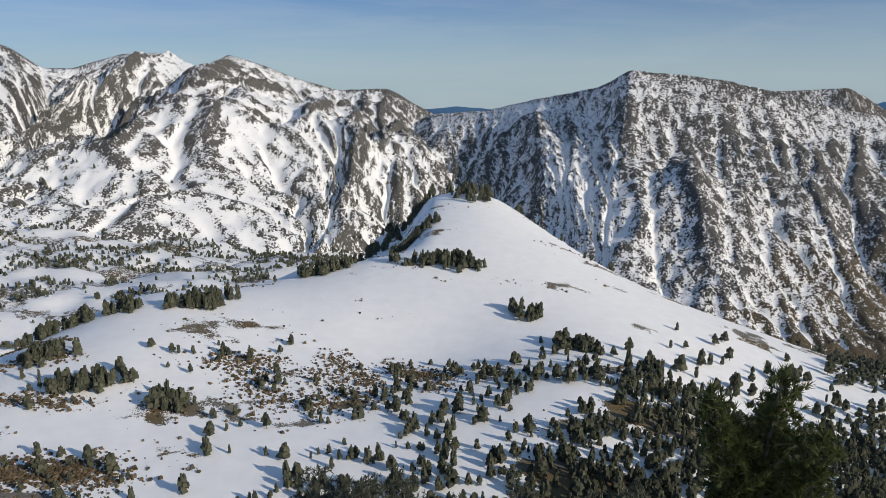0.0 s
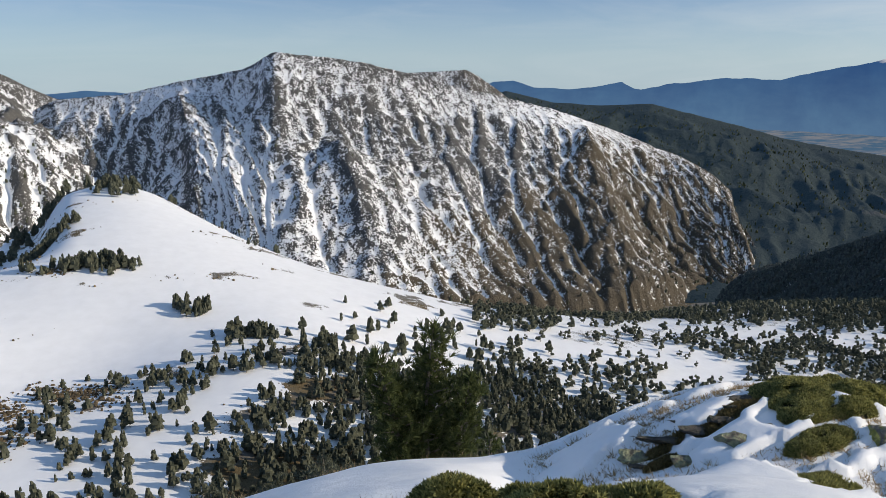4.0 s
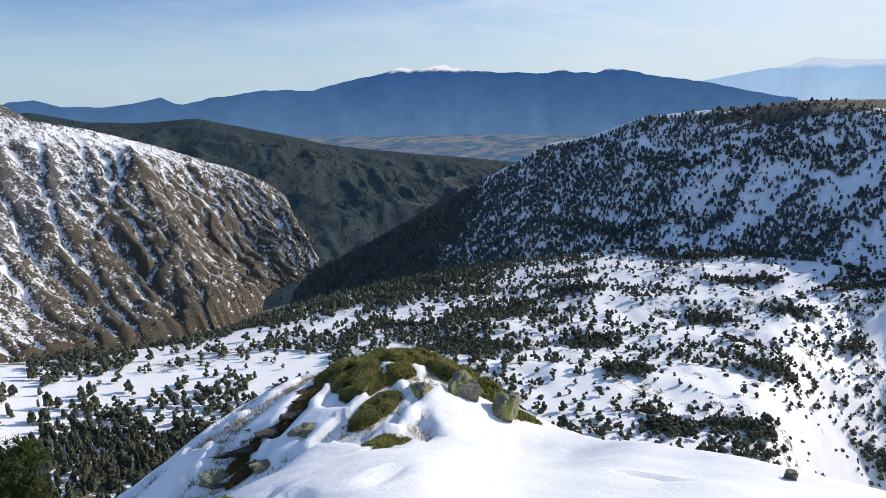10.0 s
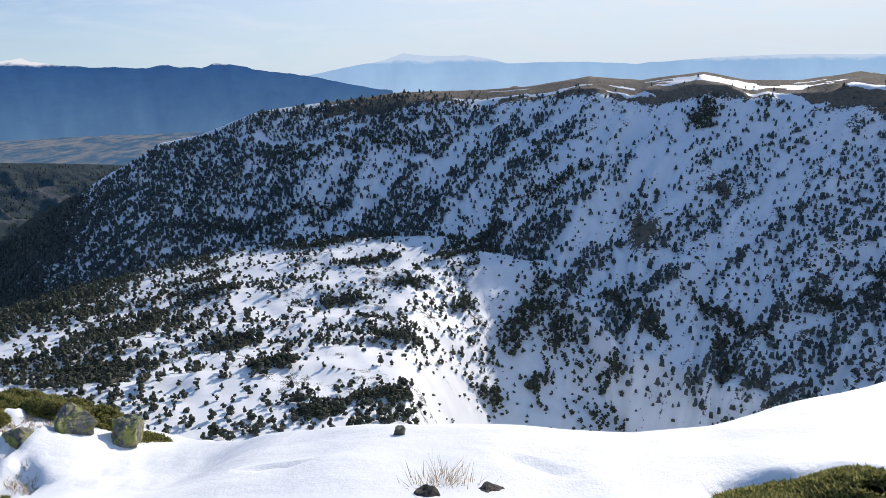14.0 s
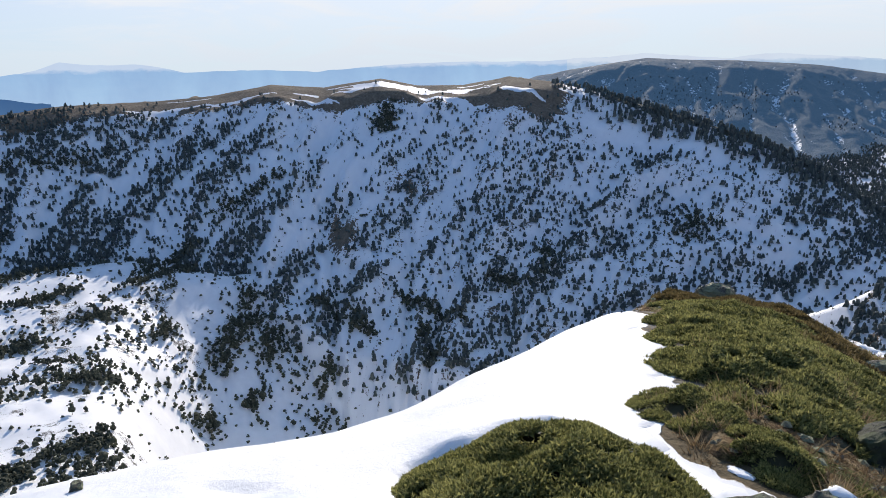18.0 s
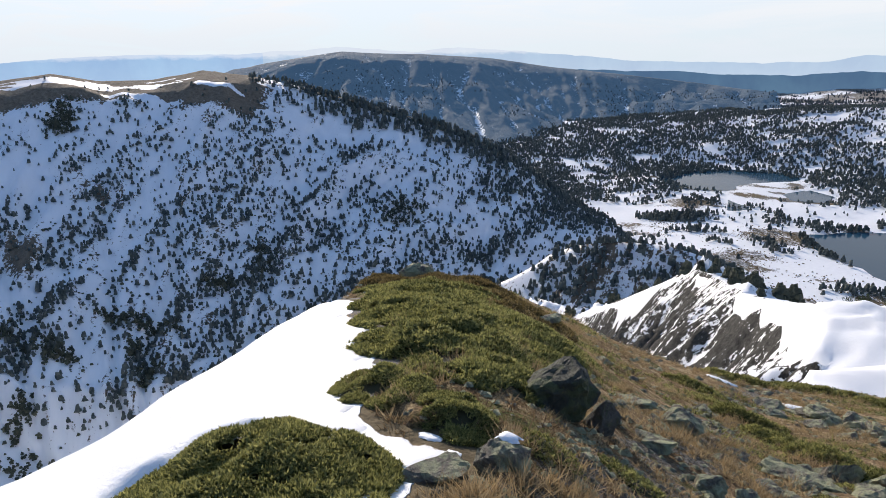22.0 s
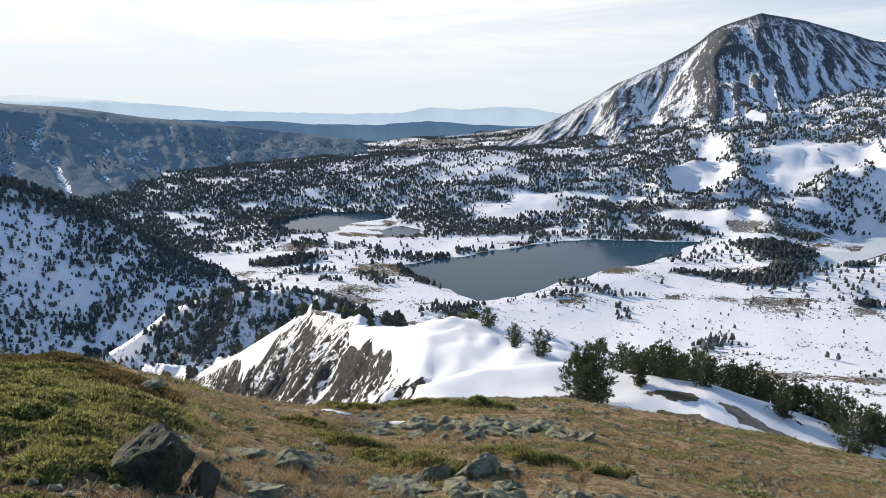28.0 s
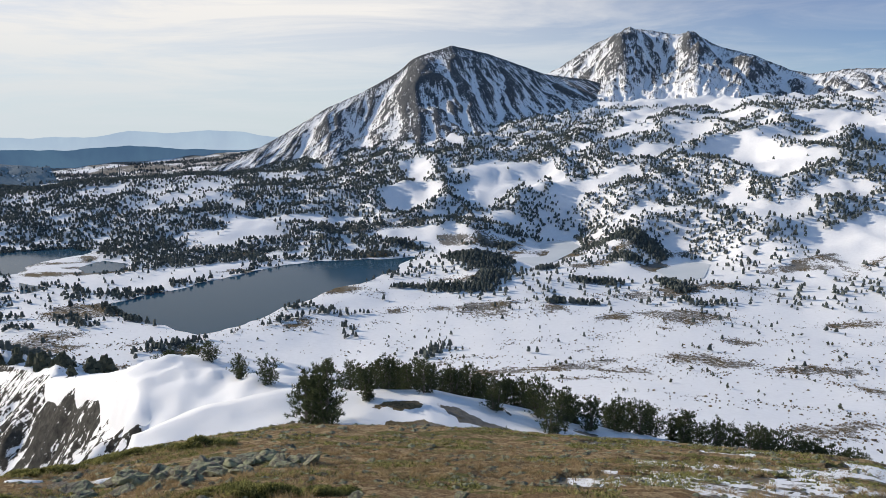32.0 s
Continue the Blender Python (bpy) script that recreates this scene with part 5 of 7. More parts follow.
# brown heather bushes that break through the snow of the north slope
heather_mat = needle_look("brown_heather", (0.10, 0.072, 0.042), (0.31, 0.235, 0.145), (0.12, 0.09, 0.06))
px, py = scatter(16000, (-38, 34), (62, 460), lambda x, y, a, d: np.where(d < 215, ramp(fbm(x / 30, y / 16, 4, 71), -0.05, 0.3) * (a < 30), ramp(fbm(x / 26, y / 14, 4, 74), 0.15, 0.45) * 0.6 * (a < 14)) * ramp(d, 62, 80))
hx, hy = bands([(-70, 204, -52, 206, 6, 420), (-36, 214, -20, 196, 5, 480), (-12, 206, 2, 203, 4, 360), (-16, 297, -8, 295, 4, 200), (-100, 142, -78, 150, 5, 520), (-134, 200, -112, 202, 4, 260), (-40, 186, -30, 180, 6, 260),
                (-120, 178, -99, 175, 3.5, 420), (-104, 146, -74, 144, 6, 1000), (-59, 198, -46, 180, 9, 420), (-41, 203, -20, 183, 6, 420), (-17, 213, 2, 194, 5, 300), (-145, 222, -122, 216, 3, 260)])
px, py = np.concatenate([px, hx]), np.concatenate([py, hy])
planted("heather", TUFT, px, py, terrain(px, py) - 0.2, 0.5 + 0.9 * rng.uniform(0, 1, len(px)) ** 2, "brown heather tufts in the snow", heather_mat)["category"] = "heather"
px, py = scatter(30000, (156, 230), (480, 1150), lambda x, y, a, d: 0.06 + ramp(fbm(x / 90, y / 50, 5, 72), -0.05, 0.3) * 0.8)
dry = np.all([shore(poly, px, py) > 12 for poly in LAKES.values()], axis=0)
px, py = px[dry], py[dry]
planted("meadow_heather", TUFT, px, py, terrain(px, py) - 0.3, 1.0 + 1.6 * rng.uniform(0, 1, len(px)) ** 2, "brown tufts on the snowy meadow", heather_mat)["category"] = "heather"


# ---------------------------------------------------------------- single pines
def part(name, mesh, parent, label=""):
    ob = new(name, mesh)
    ob.parent = parent
    if label:
        ob["label"] = label
    return ob


def pine_thing(seed, tufts, blades, height, wide, label, mat=None, group="", split=False, **shape):
    wood, green, stems = near_pine(seed, tufts, blades, height, wide, **shape)
    top = tagged(new("pine_tree"), label, "tree", group)
    if split:
        for bole, limbs, needles in stems:
            trunk = part("stem", leafy_mesh("stem", bole, bark_mat), top, "grey-brown bark")
            part("limb", leafy_mesh("limb", limbs, bark_mat), trunk)
            part("foliage", leafy_mesh("foliage", needles, mat or pine_mat), trunk, "green needle tufts")
        return top
    part("trunk", leafy_mesh("trunk", wood, bark_mat), top, "grey-brown bark")
    part("crown", leafy_mesh("crown", green, mat or pine_mat), top)
    return top


def stand(x, y, sink=0.05):
    return float(terrain(np.array([x]), np.array([y]))[0]) - sink


# the full pine in front of the north slope
lone = pine_thing(3, 2600, 22, 4.9, 1.7, "bushy green mountain pine with bare lower twigs", green_mat, bare=0.12, forks=7, bush=0.68, limb=0.32, split=True)
p = bearing(26.5, 17.2)
lone.location = (p.x, p.y, stand(p.x, p.y) - 0.1)
second = pine_thing(4, 200, 18, 2.6, 0.9, "young green mountain pine beside the full one", green_mat, bare=0.1, forks=2, split=True)
p = bearing(31.5, 19.5)
second.location = (p.x, p.y, stand(p.x, p.y) - 0.1)

# the row of pines on the southern shelf
ROW = [pine_thing(60 + i, 760, 15, 3.0, 0.8 + 0.12 * i, "dark dwarf mountain pine on the snowy shelf", shelf_pine_mat, group="pines on the shelf", bare=0.04, forks=4, bush=0.95) for i in range(4)]
for i, (az, r, size) in enumerate([(183.4, 43, 1.5), (181.6, 44, 1.25), (176.5, 54, 0.75), (178.6, 52, 0.8), (186, 50, 0.9), (187.5, 52, 1.0), (189, 53, 1.0), (190.6, 50, 1.05), (192.2, 52, 0.95), (193.6, 50, 1.0),
                                   (195.2, 51, 1.1), (196.6, 50, 0.9), (198, 51, 1.05), (199.4, 50, 1.0), (201, 48, 1.1), (202.4, 45, 1.05), (204, 51, 0.9), (206.5, 52, 0.8), (208.2, 53, 0.95), (210, 53, 0.95),
                                   (211.6, 54, 0.9), (214, 54, 0.8), (216, 55, 0.9), (217.4, 55, 0.95), (219, 56, 1.0), (221, 56, 1.0), (223, 57, 1.05), (225, 58, 1.1), (227, 58, 1.1), (190.3, 36, 0.45), (198.2, 38, 0.42),
                                   (188.6, 55, 0.8), (194.4, 55, 0.9), (200.2, 55, 0.9), (213, 57, 0.9), (174.2, 60, 0.7), (172.8, 66, 0.8), (171.4, 72, 0.9), (170.3, 80, 0.9), (185.2, 52, 0.85), (186.8, 47, 0.9), (188.2, 49, 1.0), (189.8, 56, 1.0), (191.4, 48, 0.9), (193, 55, 0.95), (195.9, 54, 1.0), (197.3, 47, 0.9), (200.2, 51, 1.0), (203.2, 49, 1.05), (205.2, 48, 1.0),
                                   (207.4, 50, 1.0), (209.1, 51, 1.0), (212.6, 52, 1.0), (215, 53, 1.0), (218.2, 54, 1.0), (220, 55, 1.05), (222, 56, 1.05), (224, 56, 1.05)]):
    p = bearing(az, r)
    size = size if i < 2 else size * 0.86
    at = pose(p.x, p.y, stand(p.x, p.y), 0, 0, (i * 137) % 360) @ Matrix.Scale(size, 4)
    if i < 4:
        ROW[i].matrix_basis = at
    else:
        t = copy_thing(ROW[i % 4], pose(p.x, p.y, stand(p.x, p.y), 0, 0, (i * 137) % 360))
        t.scale = (size, size, size)

# the nearest pines of the north slope
SLOPE = [pine_thing(80 + i, 300, 8, 4.0, 1.2 + 0.12 * i, "dark mountain pine on the snowy slope", group="pines on the north slope", bare=0.08 + 0.03 * i, forks=2 + i % 3, bush=1.5) for i in range(5)]
px, py = scatter(520, (-38, 50), (40, 105), lambda x, y, a, d: np.maximum(0.06 + 0.4 * clumps(x, y, 20, 13, 0.05, 0.3), ramp(a, 6, 20)))
pz = terrain(px, py)
for i, (x, y, z) in enumerate(zip(px[:300], py[:300], pz[:300])):
    size = rng.uniform(0.55, 1.25)
    turn = rng.uniform(0, 360)
    if i < 5:
        SLOPE[i].matrix_basis = pose(x, y, z - 0.1, 0, 0, turn) @ Matrix.Scale(size, 4)
    else:
        t = copy_thing(SLOPE[i % 5], pose(x, y, z - 0.1, 0, 0, turn))
        t.scale = (size, size, size)


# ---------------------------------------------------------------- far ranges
def haze_look(name, low, high, glow, snow=0.0, shade_range=0.2):
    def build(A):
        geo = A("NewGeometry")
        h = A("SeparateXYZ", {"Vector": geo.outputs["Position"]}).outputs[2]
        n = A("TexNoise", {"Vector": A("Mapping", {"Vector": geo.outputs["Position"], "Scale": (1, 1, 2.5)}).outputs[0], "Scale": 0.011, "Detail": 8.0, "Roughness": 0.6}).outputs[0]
        # air haze is put into the colour, paler towards the foot
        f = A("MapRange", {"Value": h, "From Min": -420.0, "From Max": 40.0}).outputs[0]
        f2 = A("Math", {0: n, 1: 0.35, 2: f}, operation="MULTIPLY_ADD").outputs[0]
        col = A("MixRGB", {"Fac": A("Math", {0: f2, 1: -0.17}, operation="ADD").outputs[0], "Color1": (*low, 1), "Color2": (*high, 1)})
        # light and shade of the spurs, painted as a stretched noise
        spur_shade = A("TexNoise", {"Vector": A("Mapping", {"Vector": geo.outputs["Position"], "Scale": (1, 1, 0.35)}).outputs[0], "Scale": 0.0042, "Detail": 7.0, "Roughness": 0.62, "Distortion": 0.4}).outputs[0]
        dim = A("MapRange", {"Value": spur_shade, "From Min": 0.32, "From Max": 0.68, "To Min": 1 - shade_range, "To Max": 1 + shade_range * 1.1}).outputs[0]
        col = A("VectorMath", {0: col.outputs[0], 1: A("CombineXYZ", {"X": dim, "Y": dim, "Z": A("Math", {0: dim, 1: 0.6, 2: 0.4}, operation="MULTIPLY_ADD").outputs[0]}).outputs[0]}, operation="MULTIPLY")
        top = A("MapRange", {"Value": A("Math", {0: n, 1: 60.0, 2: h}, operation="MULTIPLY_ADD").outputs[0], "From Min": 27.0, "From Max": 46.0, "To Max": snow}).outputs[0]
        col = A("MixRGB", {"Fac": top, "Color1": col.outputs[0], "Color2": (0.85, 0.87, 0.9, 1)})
        # emission carries the painted haze; the range takes no light from the sun
        e = A("Emission", {"Color": col.outputs[0], "Strength": glow})
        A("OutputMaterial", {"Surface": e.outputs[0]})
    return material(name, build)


def far_range(name, crest, distance, mat, label, seed, rough, foot=-520.0):
    """A distant range: a crest with a long concave face."""
    a = np.arange(crest[0][0], crest[-1][0], 0.08)
    e = np.interp(a, *zip(*crest)) + fbm(a * 0.9, a * 0, 4, seed) * rough
    u = np.linspace(0, 1, 26)
    A_, U_ = np.meshgrid(a, u)
    top = np.tan(np.radians(e))[None, :] * distance
    run = U_ * 260
    z = top + (foot - top) * U_ ** 0.85 + fbm(A_ * 0.8, U_ * 5, 4, seed + 5) * 20 * U_ * (1 - U_)
    d = distance - run + fbm(A_ * 0.5, U_ * 3, 3, seed + 9) * 40 * U_
    m = mesh_of(name, np.stack([d * np.sin(np.radians(A_)), d * np.cos(np.radians(A_)), z], -1).reshape(-1, 3), grid_faces(len(u), len(a)), mat)
    return tagged(new(name, m), label, "mountains", kind="structure")


blue_haze_mat = haze_look("haze_blue_massif", (0.08, 0.17, 0.315), (0.022, 0.078, 0.225), 1.0, 0.85, 0.13)
pale_haze_mat = haze_look("haze_pale_range", (0.38, 0.54, 0.73), (0.26, 0.43, 0.67), 1.0, 0.35, 0.07)
faint_haze_mat = haze_look("haze_faint_range", (0.46, 0.58, 0.72), (0.34, 0.48, 0.66), 1.0, 0.4, 0.06)
hill_haze_mat = haze_look("haze_blue_hills", (0.085, 0.165, 0.27), (0.052, 0.118, 0.225), 1.0, 0.0, 0.15)
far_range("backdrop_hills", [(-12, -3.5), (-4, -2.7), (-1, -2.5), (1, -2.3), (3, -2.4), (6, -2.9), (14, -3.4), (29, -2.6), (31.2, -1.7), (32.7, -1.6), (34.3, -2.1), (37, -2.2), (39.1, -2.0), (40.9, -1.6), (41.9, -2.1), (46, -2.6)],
          4780, blue_haze_mat, "low blue hills in the haze", 400, 0.05)
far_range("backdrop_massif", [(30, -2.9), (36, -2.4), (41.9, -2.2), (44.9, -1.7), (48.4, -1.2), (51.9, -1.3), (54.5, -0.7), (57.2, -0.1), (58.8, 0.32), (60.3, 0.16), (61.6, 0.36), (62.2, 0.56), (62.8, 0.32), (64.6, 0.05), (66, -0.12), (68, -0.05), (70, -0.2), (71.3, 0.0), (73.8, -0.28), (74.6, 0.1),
                              (75, 0.1), (78.1, -0.4), (81.9, -1.0), (85.5, -1.7), (92, -2.8), (100, -4)], 4720, blue_haze_mat, "haze-blue massif with a snowy top over the plain", 410, 0.1)
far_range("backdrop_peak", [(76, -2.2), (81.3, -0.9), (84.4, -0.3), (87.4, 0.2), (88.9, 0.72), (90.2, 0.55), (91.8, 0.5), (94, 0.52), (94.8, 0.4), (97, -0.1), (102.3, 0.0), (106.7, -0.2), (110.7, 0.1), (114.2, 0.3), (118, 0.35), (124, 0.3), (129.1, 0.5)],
          4800, pale_haze_mat, "pale blue peak far off in the haze", 420, 0.05)
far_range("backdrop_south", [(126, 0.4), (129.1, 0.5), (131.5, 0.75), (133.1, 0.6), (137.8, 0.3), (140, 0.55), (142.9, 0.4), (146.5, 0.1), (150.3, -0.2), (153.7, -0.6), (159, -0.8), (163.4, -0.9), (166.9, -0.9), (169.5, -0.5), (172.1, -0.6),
                             (175, -0.4), (177, -0.5), (179.4, -0.9), (184, -1.2), (190, -1.6)], 4790, faint_haze_mat, "faint snowy range on the southern horizon", 430, 0.08)
far_range("backdrop_ridge", [(140, -2.4), (146, -1.5), (150.2, -1.2), (153.7, -1.4), (157.2, -1.4), (160.8, -1.7), (165.2, -1.8), (169.5, -1.5), (173, -1.8), (175.9, -1.9), (179.9, -2.0), (186, -2.4)], 4640, hill_haze_mat,
          "haze-blue wooded hills beyond the lakes", 440, 0.06)


def hazy_field_look():
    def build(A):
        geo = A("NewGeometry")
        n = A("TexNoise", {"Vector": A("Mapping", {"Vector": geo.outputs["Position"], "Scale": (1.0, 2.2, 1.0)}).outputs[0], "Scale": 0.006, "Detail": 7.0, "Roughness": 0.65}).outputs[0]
        # blue haze painted over the fields; the plain glows by itself
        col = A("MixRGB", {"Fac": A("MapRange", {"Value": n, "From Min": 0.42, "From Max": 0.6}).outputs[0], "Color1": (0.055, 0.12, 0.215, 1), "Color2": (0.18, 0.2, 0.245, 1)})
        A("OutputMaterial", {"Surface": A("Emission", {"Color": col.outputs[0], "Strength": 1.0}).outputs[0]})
    return material("hazy_far_fields", build)


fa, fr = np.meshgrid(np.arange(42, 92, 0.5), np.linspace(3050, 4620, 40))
plain = mesh_of("backdrop_plain", np.stack([fr * np.sin(np.radians(fa)), fr * np.cos(np.radians(fa)), -388 + (fr - 3050) * 0.0 + fbm(fa, fr / 200, 3, 450) * 6], -1).reshape(-1, 3), grid_faces(40, fa.shape[1])[:, ::-1], hazy_field_look())
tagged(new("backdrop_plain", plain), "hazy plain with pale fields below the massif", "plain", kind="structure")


# ---------------------------------------------------------------- the summit: snow, shrubs, rocks, grass
def near_snow_look():
    def build(A):
        place = A("NewGeometry").outputs["Position"]
        n = A("TexNoise", {"Vector": place, "Scale": 3.0, "Detail": 8.0, "Roughness": 0.6}).outputs[0]
        g = A("TexNoise", {"Vector": place, "Scale": 60.0, "Detail": 4.0}).outputs[0]
        col = A("MixRGB", {"Fac": n, "Color1": (0.85, 0.855, 0.865, 1), "Color2": (0.91, 0.912, 0.915, 1)})
        both = A("Math", {0: g, 1: 0.12, 2: n}, operation="MULTIPLY_ADD").outputs[0]
        lift = A("Bump", {"Height": both, "Strength": 0.5, "Distance": 0.05})
        s = A("BsdfPrincipled", {"Base Color": col.outputs[0], "Roughness": 0.55, "Normal": lift.outputs[0], "Specular IOR Level": 0.25})
        A("OutputMaterial", {"Surface": s.outputs[0]})
    return material("drifted_snow", build)


snow_mat = near_snow_look()


def off_stones(x, y):
    """Bare places that stick out of the snow on the outcrop."""
    window = ramp(azimuth(x, y), 30, 38) * (1 - ramp(azimuth(x, y), 60, 68)) * ramp(np.hypot(x, y), 6.4, 7.2)
    return ramp(fbm(x / 0.9 + 3, y / 0.45, 4, 81) + 0.12, 0.08, 0.3) * window


sx, sy = np.meshgrid(np.arange(-1.2, 11.6, 0.08), np.arange(-11.5, 9.5, 0.08))
sd = off_bare(sx, sy)
lip = 0.45 * ramp(sd, 0.0, 0.1) ** 0.6 + 0.55 * ramp(sd, 0.0, 0.9)
border = ramp(sx, -1.2, -0.4) * (1 - ramp(sx, 10.6, 11.5)) * ramp(sy, -11.5, -10.4) * (1 - ramp(sy, 8.4, 9.4))
drift_z = 0.10 * lip * (1 - 1.3 * off_stones(sx, sy)) + fbm(sx / 1.4, sy / 0.7, 3, 84) * 0.035 * lip
for fx, fy, turn in ((3.2, 2.95, 0.4), (3.05, 2.55, 0.9), (3.55, 2.3, 0.2), (4.9, 1.0, 1.2), (4.3, -0.7, 0.6)):
    ex, ey = (sx - fx) * math.cos(turn) + (sy - fy) * math.sin(turn), (sy - fy) * math.cos(turn) - (sx - fx) * math.sin(turn)
    e = (ex / 0.3) ** 2 + (ey / 0.07) ** 2
    drift_z = drift_z - 0.05 * np.exp(-e ** 2) + 0.012 * np.exp(-(e - 2.0) ** 2)
for bx, by, rx, ry in ((3.2, -2.15, 0.66, 0.46), (2.75, -2.25, 0.55, 0.38), (3.45, -1.75, 0.46, 0.4), (2.6, -1.85, 0.6, 0.46), (3.0, -1.7, 0.65, 0.46), (1.9, 3.95, 0.36, 0.3), (2.1, 3.72, 0.42, 0.32), (2.5, 3.44, 0.5, 0.34), (2.85, 3.12, 0.44, 0.32),
                        (5.8, 5.65, 0.42, 0.16), (6.3, 5.45, 0.42, 0.16), (6.75, 5.55, 0.38, 0.15), (6.95, 5.1, 0.45, 0.3), (7.4, 5.25, 0.5, 0.32), (8.0, 5.55, 0.7, 0.42), (8.35, 4.95, 0.6, 0.45), (6.6, 4.55, 0.4, 0.18)):
    drift_z = np.minimum(drift_z, 0.12 * (((sx - bx) / rx) ** 2 + ((sy - by) / ry) ** 2) ** 2 * 1.9 - 0.06)
drift_z = drift_z * border - 0.07 * (1 - lip * border)
drift = mesh_of("snow_drift", np.stack([sx, sy, ground_height(sx, sy) + drift_z], -1).reshape(-1, 3), grid_faces(*sx.shape), snow_mat)
tagged(new("snow_drift", drift), "wind-packed snow with footprints on the summit", "snow", kind="structure")


def on_turf(x, y):
    """Height of the rough mat on the bare top, or of the ground beside it."""
    x, y = np.asarray(x, float), np.asarray(y, float)
    g = ground_height(x, y)
    knobs = 0.03 + 0.05 * (1 - crests(x / 0.5, y / 0.38, 2, 131)) + 0.05 * fbm(x / 1.1, y / 0.7, 3, 132)
    over = ramp(off_bare(x, y), -0.25, -0.05) + ramp(ground_cover(x, y, g)[0], 0.25, 0.45) + ramp(np.hypot(x, y), 26, 27)
    return g, g + knobs - 0.25 * np.minimum(over, 1)


def rock_look(name, dark, light, lichen, amount):
    def build(A):
        place = A("TexCoord").outputs["Object"]
        n = A("TexNoise", {"Vector": place, "Scale": 9.0, "Detail": 9.0, "Roughness": 0.68}).outputs[0]
        m = A("TexNoise", {"Vector": place, "Scale": 5.0, "Detail": 6.0, "Roughness": 0.7, "Distortion": 0.6}).outputs[0]
        rnd = A("ObjectInfo").outputs["Random"]
        base = A("MixRGB", {"Fac": A("MapRange", {"Value": n, "From Min": 0.3, "From Max": 0.7}).outputs[0], "Color1": (*dark, 1), "Color2": (*light, 1)})
        tint = A("MixRGB", {"Fac": A("MapRange", {"Value": rnd, "To Min": 0.0, "To Max": 0.35}).outputs[0], "Color1": base.outputs[0], "Color2": (0.2, 0.17, 0.14, 1)})
        crust = A("MapRange", {"Value": m, "From Min": 0.62 - amount, "From Max": 0.72 - amount}).outputs[0]
        col = A("MixRGB", {"Fac": crust, "Color1": tint.outputs[0], "Color2": (*lichen, 1)})
        lift = A("Bump", {"Height": n, "Strength": 1.0, "Distance": 0.09})
        s = A("BsdfPrincipled", {"Base Color": col.outputs[0], "Roughness": 0.85, "Normal": lift.outputs[0]})
        A("OutputMaterial", {"Surface": s.outputs[0]})
    return material(name, build)


rock_mat = rock_look("lichen_rock", (0.045, 0.042, 0.033), (0.23, 0.205, 0.155), (0.31, 0.32, 0.19), 0.19)
moss_mat = rock_look("mossy_dark_rock", (0.018, 0.02, 0.014), (0.085, 0.085, 0.062), (0.09, 0.105, 0.045), 0.14)
dark_ledge_mat = rock_look("dark_ledge_rock", (0.02, 0.019, 0.016), (0.10, 0.094, 0.075), (0.13, 0.125, 0.07), 0.08)
yellow_mat = rock_look("yellow_lichen_rock", (0.12, 0.115, 0.10), (0.27, 0.26, 0.23), (0.36, 0.36, 0.10), 0.16)


def rock_mesh(seed, size, mat):
    """A broken rock: the hull of scattered points, split finer and roughened along its bedding."""
    g = np.random.default_rng(seed)
    bm = bmesh.new()
    for v in g.uniform(-1, 1, (17, 3)):
        v = v / max(0.75, np.linalg.norm(v) ** 0.7)
        bm.verts.new((v[0] * size[0], v[1] * size[1], v[2] * size[2]))
    hull = bmesh.ops.convex_hull(bm, input=bm.verts[:])
    bmesh.ops.delete(bm, geom=list({e for e in hull["geom_interior"] + hull["geom_unused"] if isinstance(e, bmesh.types.BMVert)}), context="VERTS")
    bmesh.ops.dissolve_limit(bm, angle_limit=0.25, verts=bm.verts[:], edges=bm.edges[:])
    bmesh.ops.bevel(bm, geom=bm.edges[:], offset=min(size) * 0.06, segments=1, affect="EDGES", clamp_overlap=True)
    bmesh.ops.triangulate(bm, faces=bm.faces[:])
    bmesh.ops.subdivide_edges(bm, edges=[e for e in bm.edges if e.calc_length() > 0.5 * min(size)], cuts=2, use_grid_fill=True)
    bmesh.ops.triangulate(bm, faces=bm.faces[:])
    s = max(size)
    bmesh.ops.subdivide_edges(bm, edges=[e for e in bm.edges if e.calc_length() > 0.16 * s], cuts=1, use_grid_fill=True)
    bmesh.ops.triangulate(bm, faces=bm.faces[:])
    bm.normal_update()
    for v in bm.verts:
        near = noise.voronoi(v.co / s * 2.6 + Vector((seed * 3.1, 0, 0)))[0]
        crack = max(0.0, 1.0 - (near[1] - near[0]) * 5.0)
        v.co += v.normal * s * (0.028 * noise.noise(v.co / s * 9.0 + Vector((seed, 5, 0))) - 0.032 * crack)
    for v in bm.verts:
        p = v.co / s * 3.0 + Vector((seed, 0, 0))
        step = math.floor((v.co.z / size[2] + noise.noise(p) * 0.3) * 3.0) / 3.0 - v.co.z / size[2]
        v.co += Vector((v.co.x, v.co.y, 0)) * (0.16 * noise.noise(p * 1.7) + 0.10 * step) + Vector((0, 0, noise.noise(p * 2.3) * 0.10 * size[2]))
    m = bpy.data.meshes.new("rock")
    bm.to_mesh(m)
    bm.free()
    m.materials.append(mat)
    return m


def rock(name, seed, place, size, label, turn=(0, 0, 0), mat=None, group="", sink=0.3):
    ob = tagged(new(name, rock_mesh(seed, size, mat or rock_mat)), label, "rock", group)
    ob.matrix_basis = pose(place[0], place[1], float(max(on_turf(*place))) + size[2] * (1 - 2 * sink), *turn)
    return ob


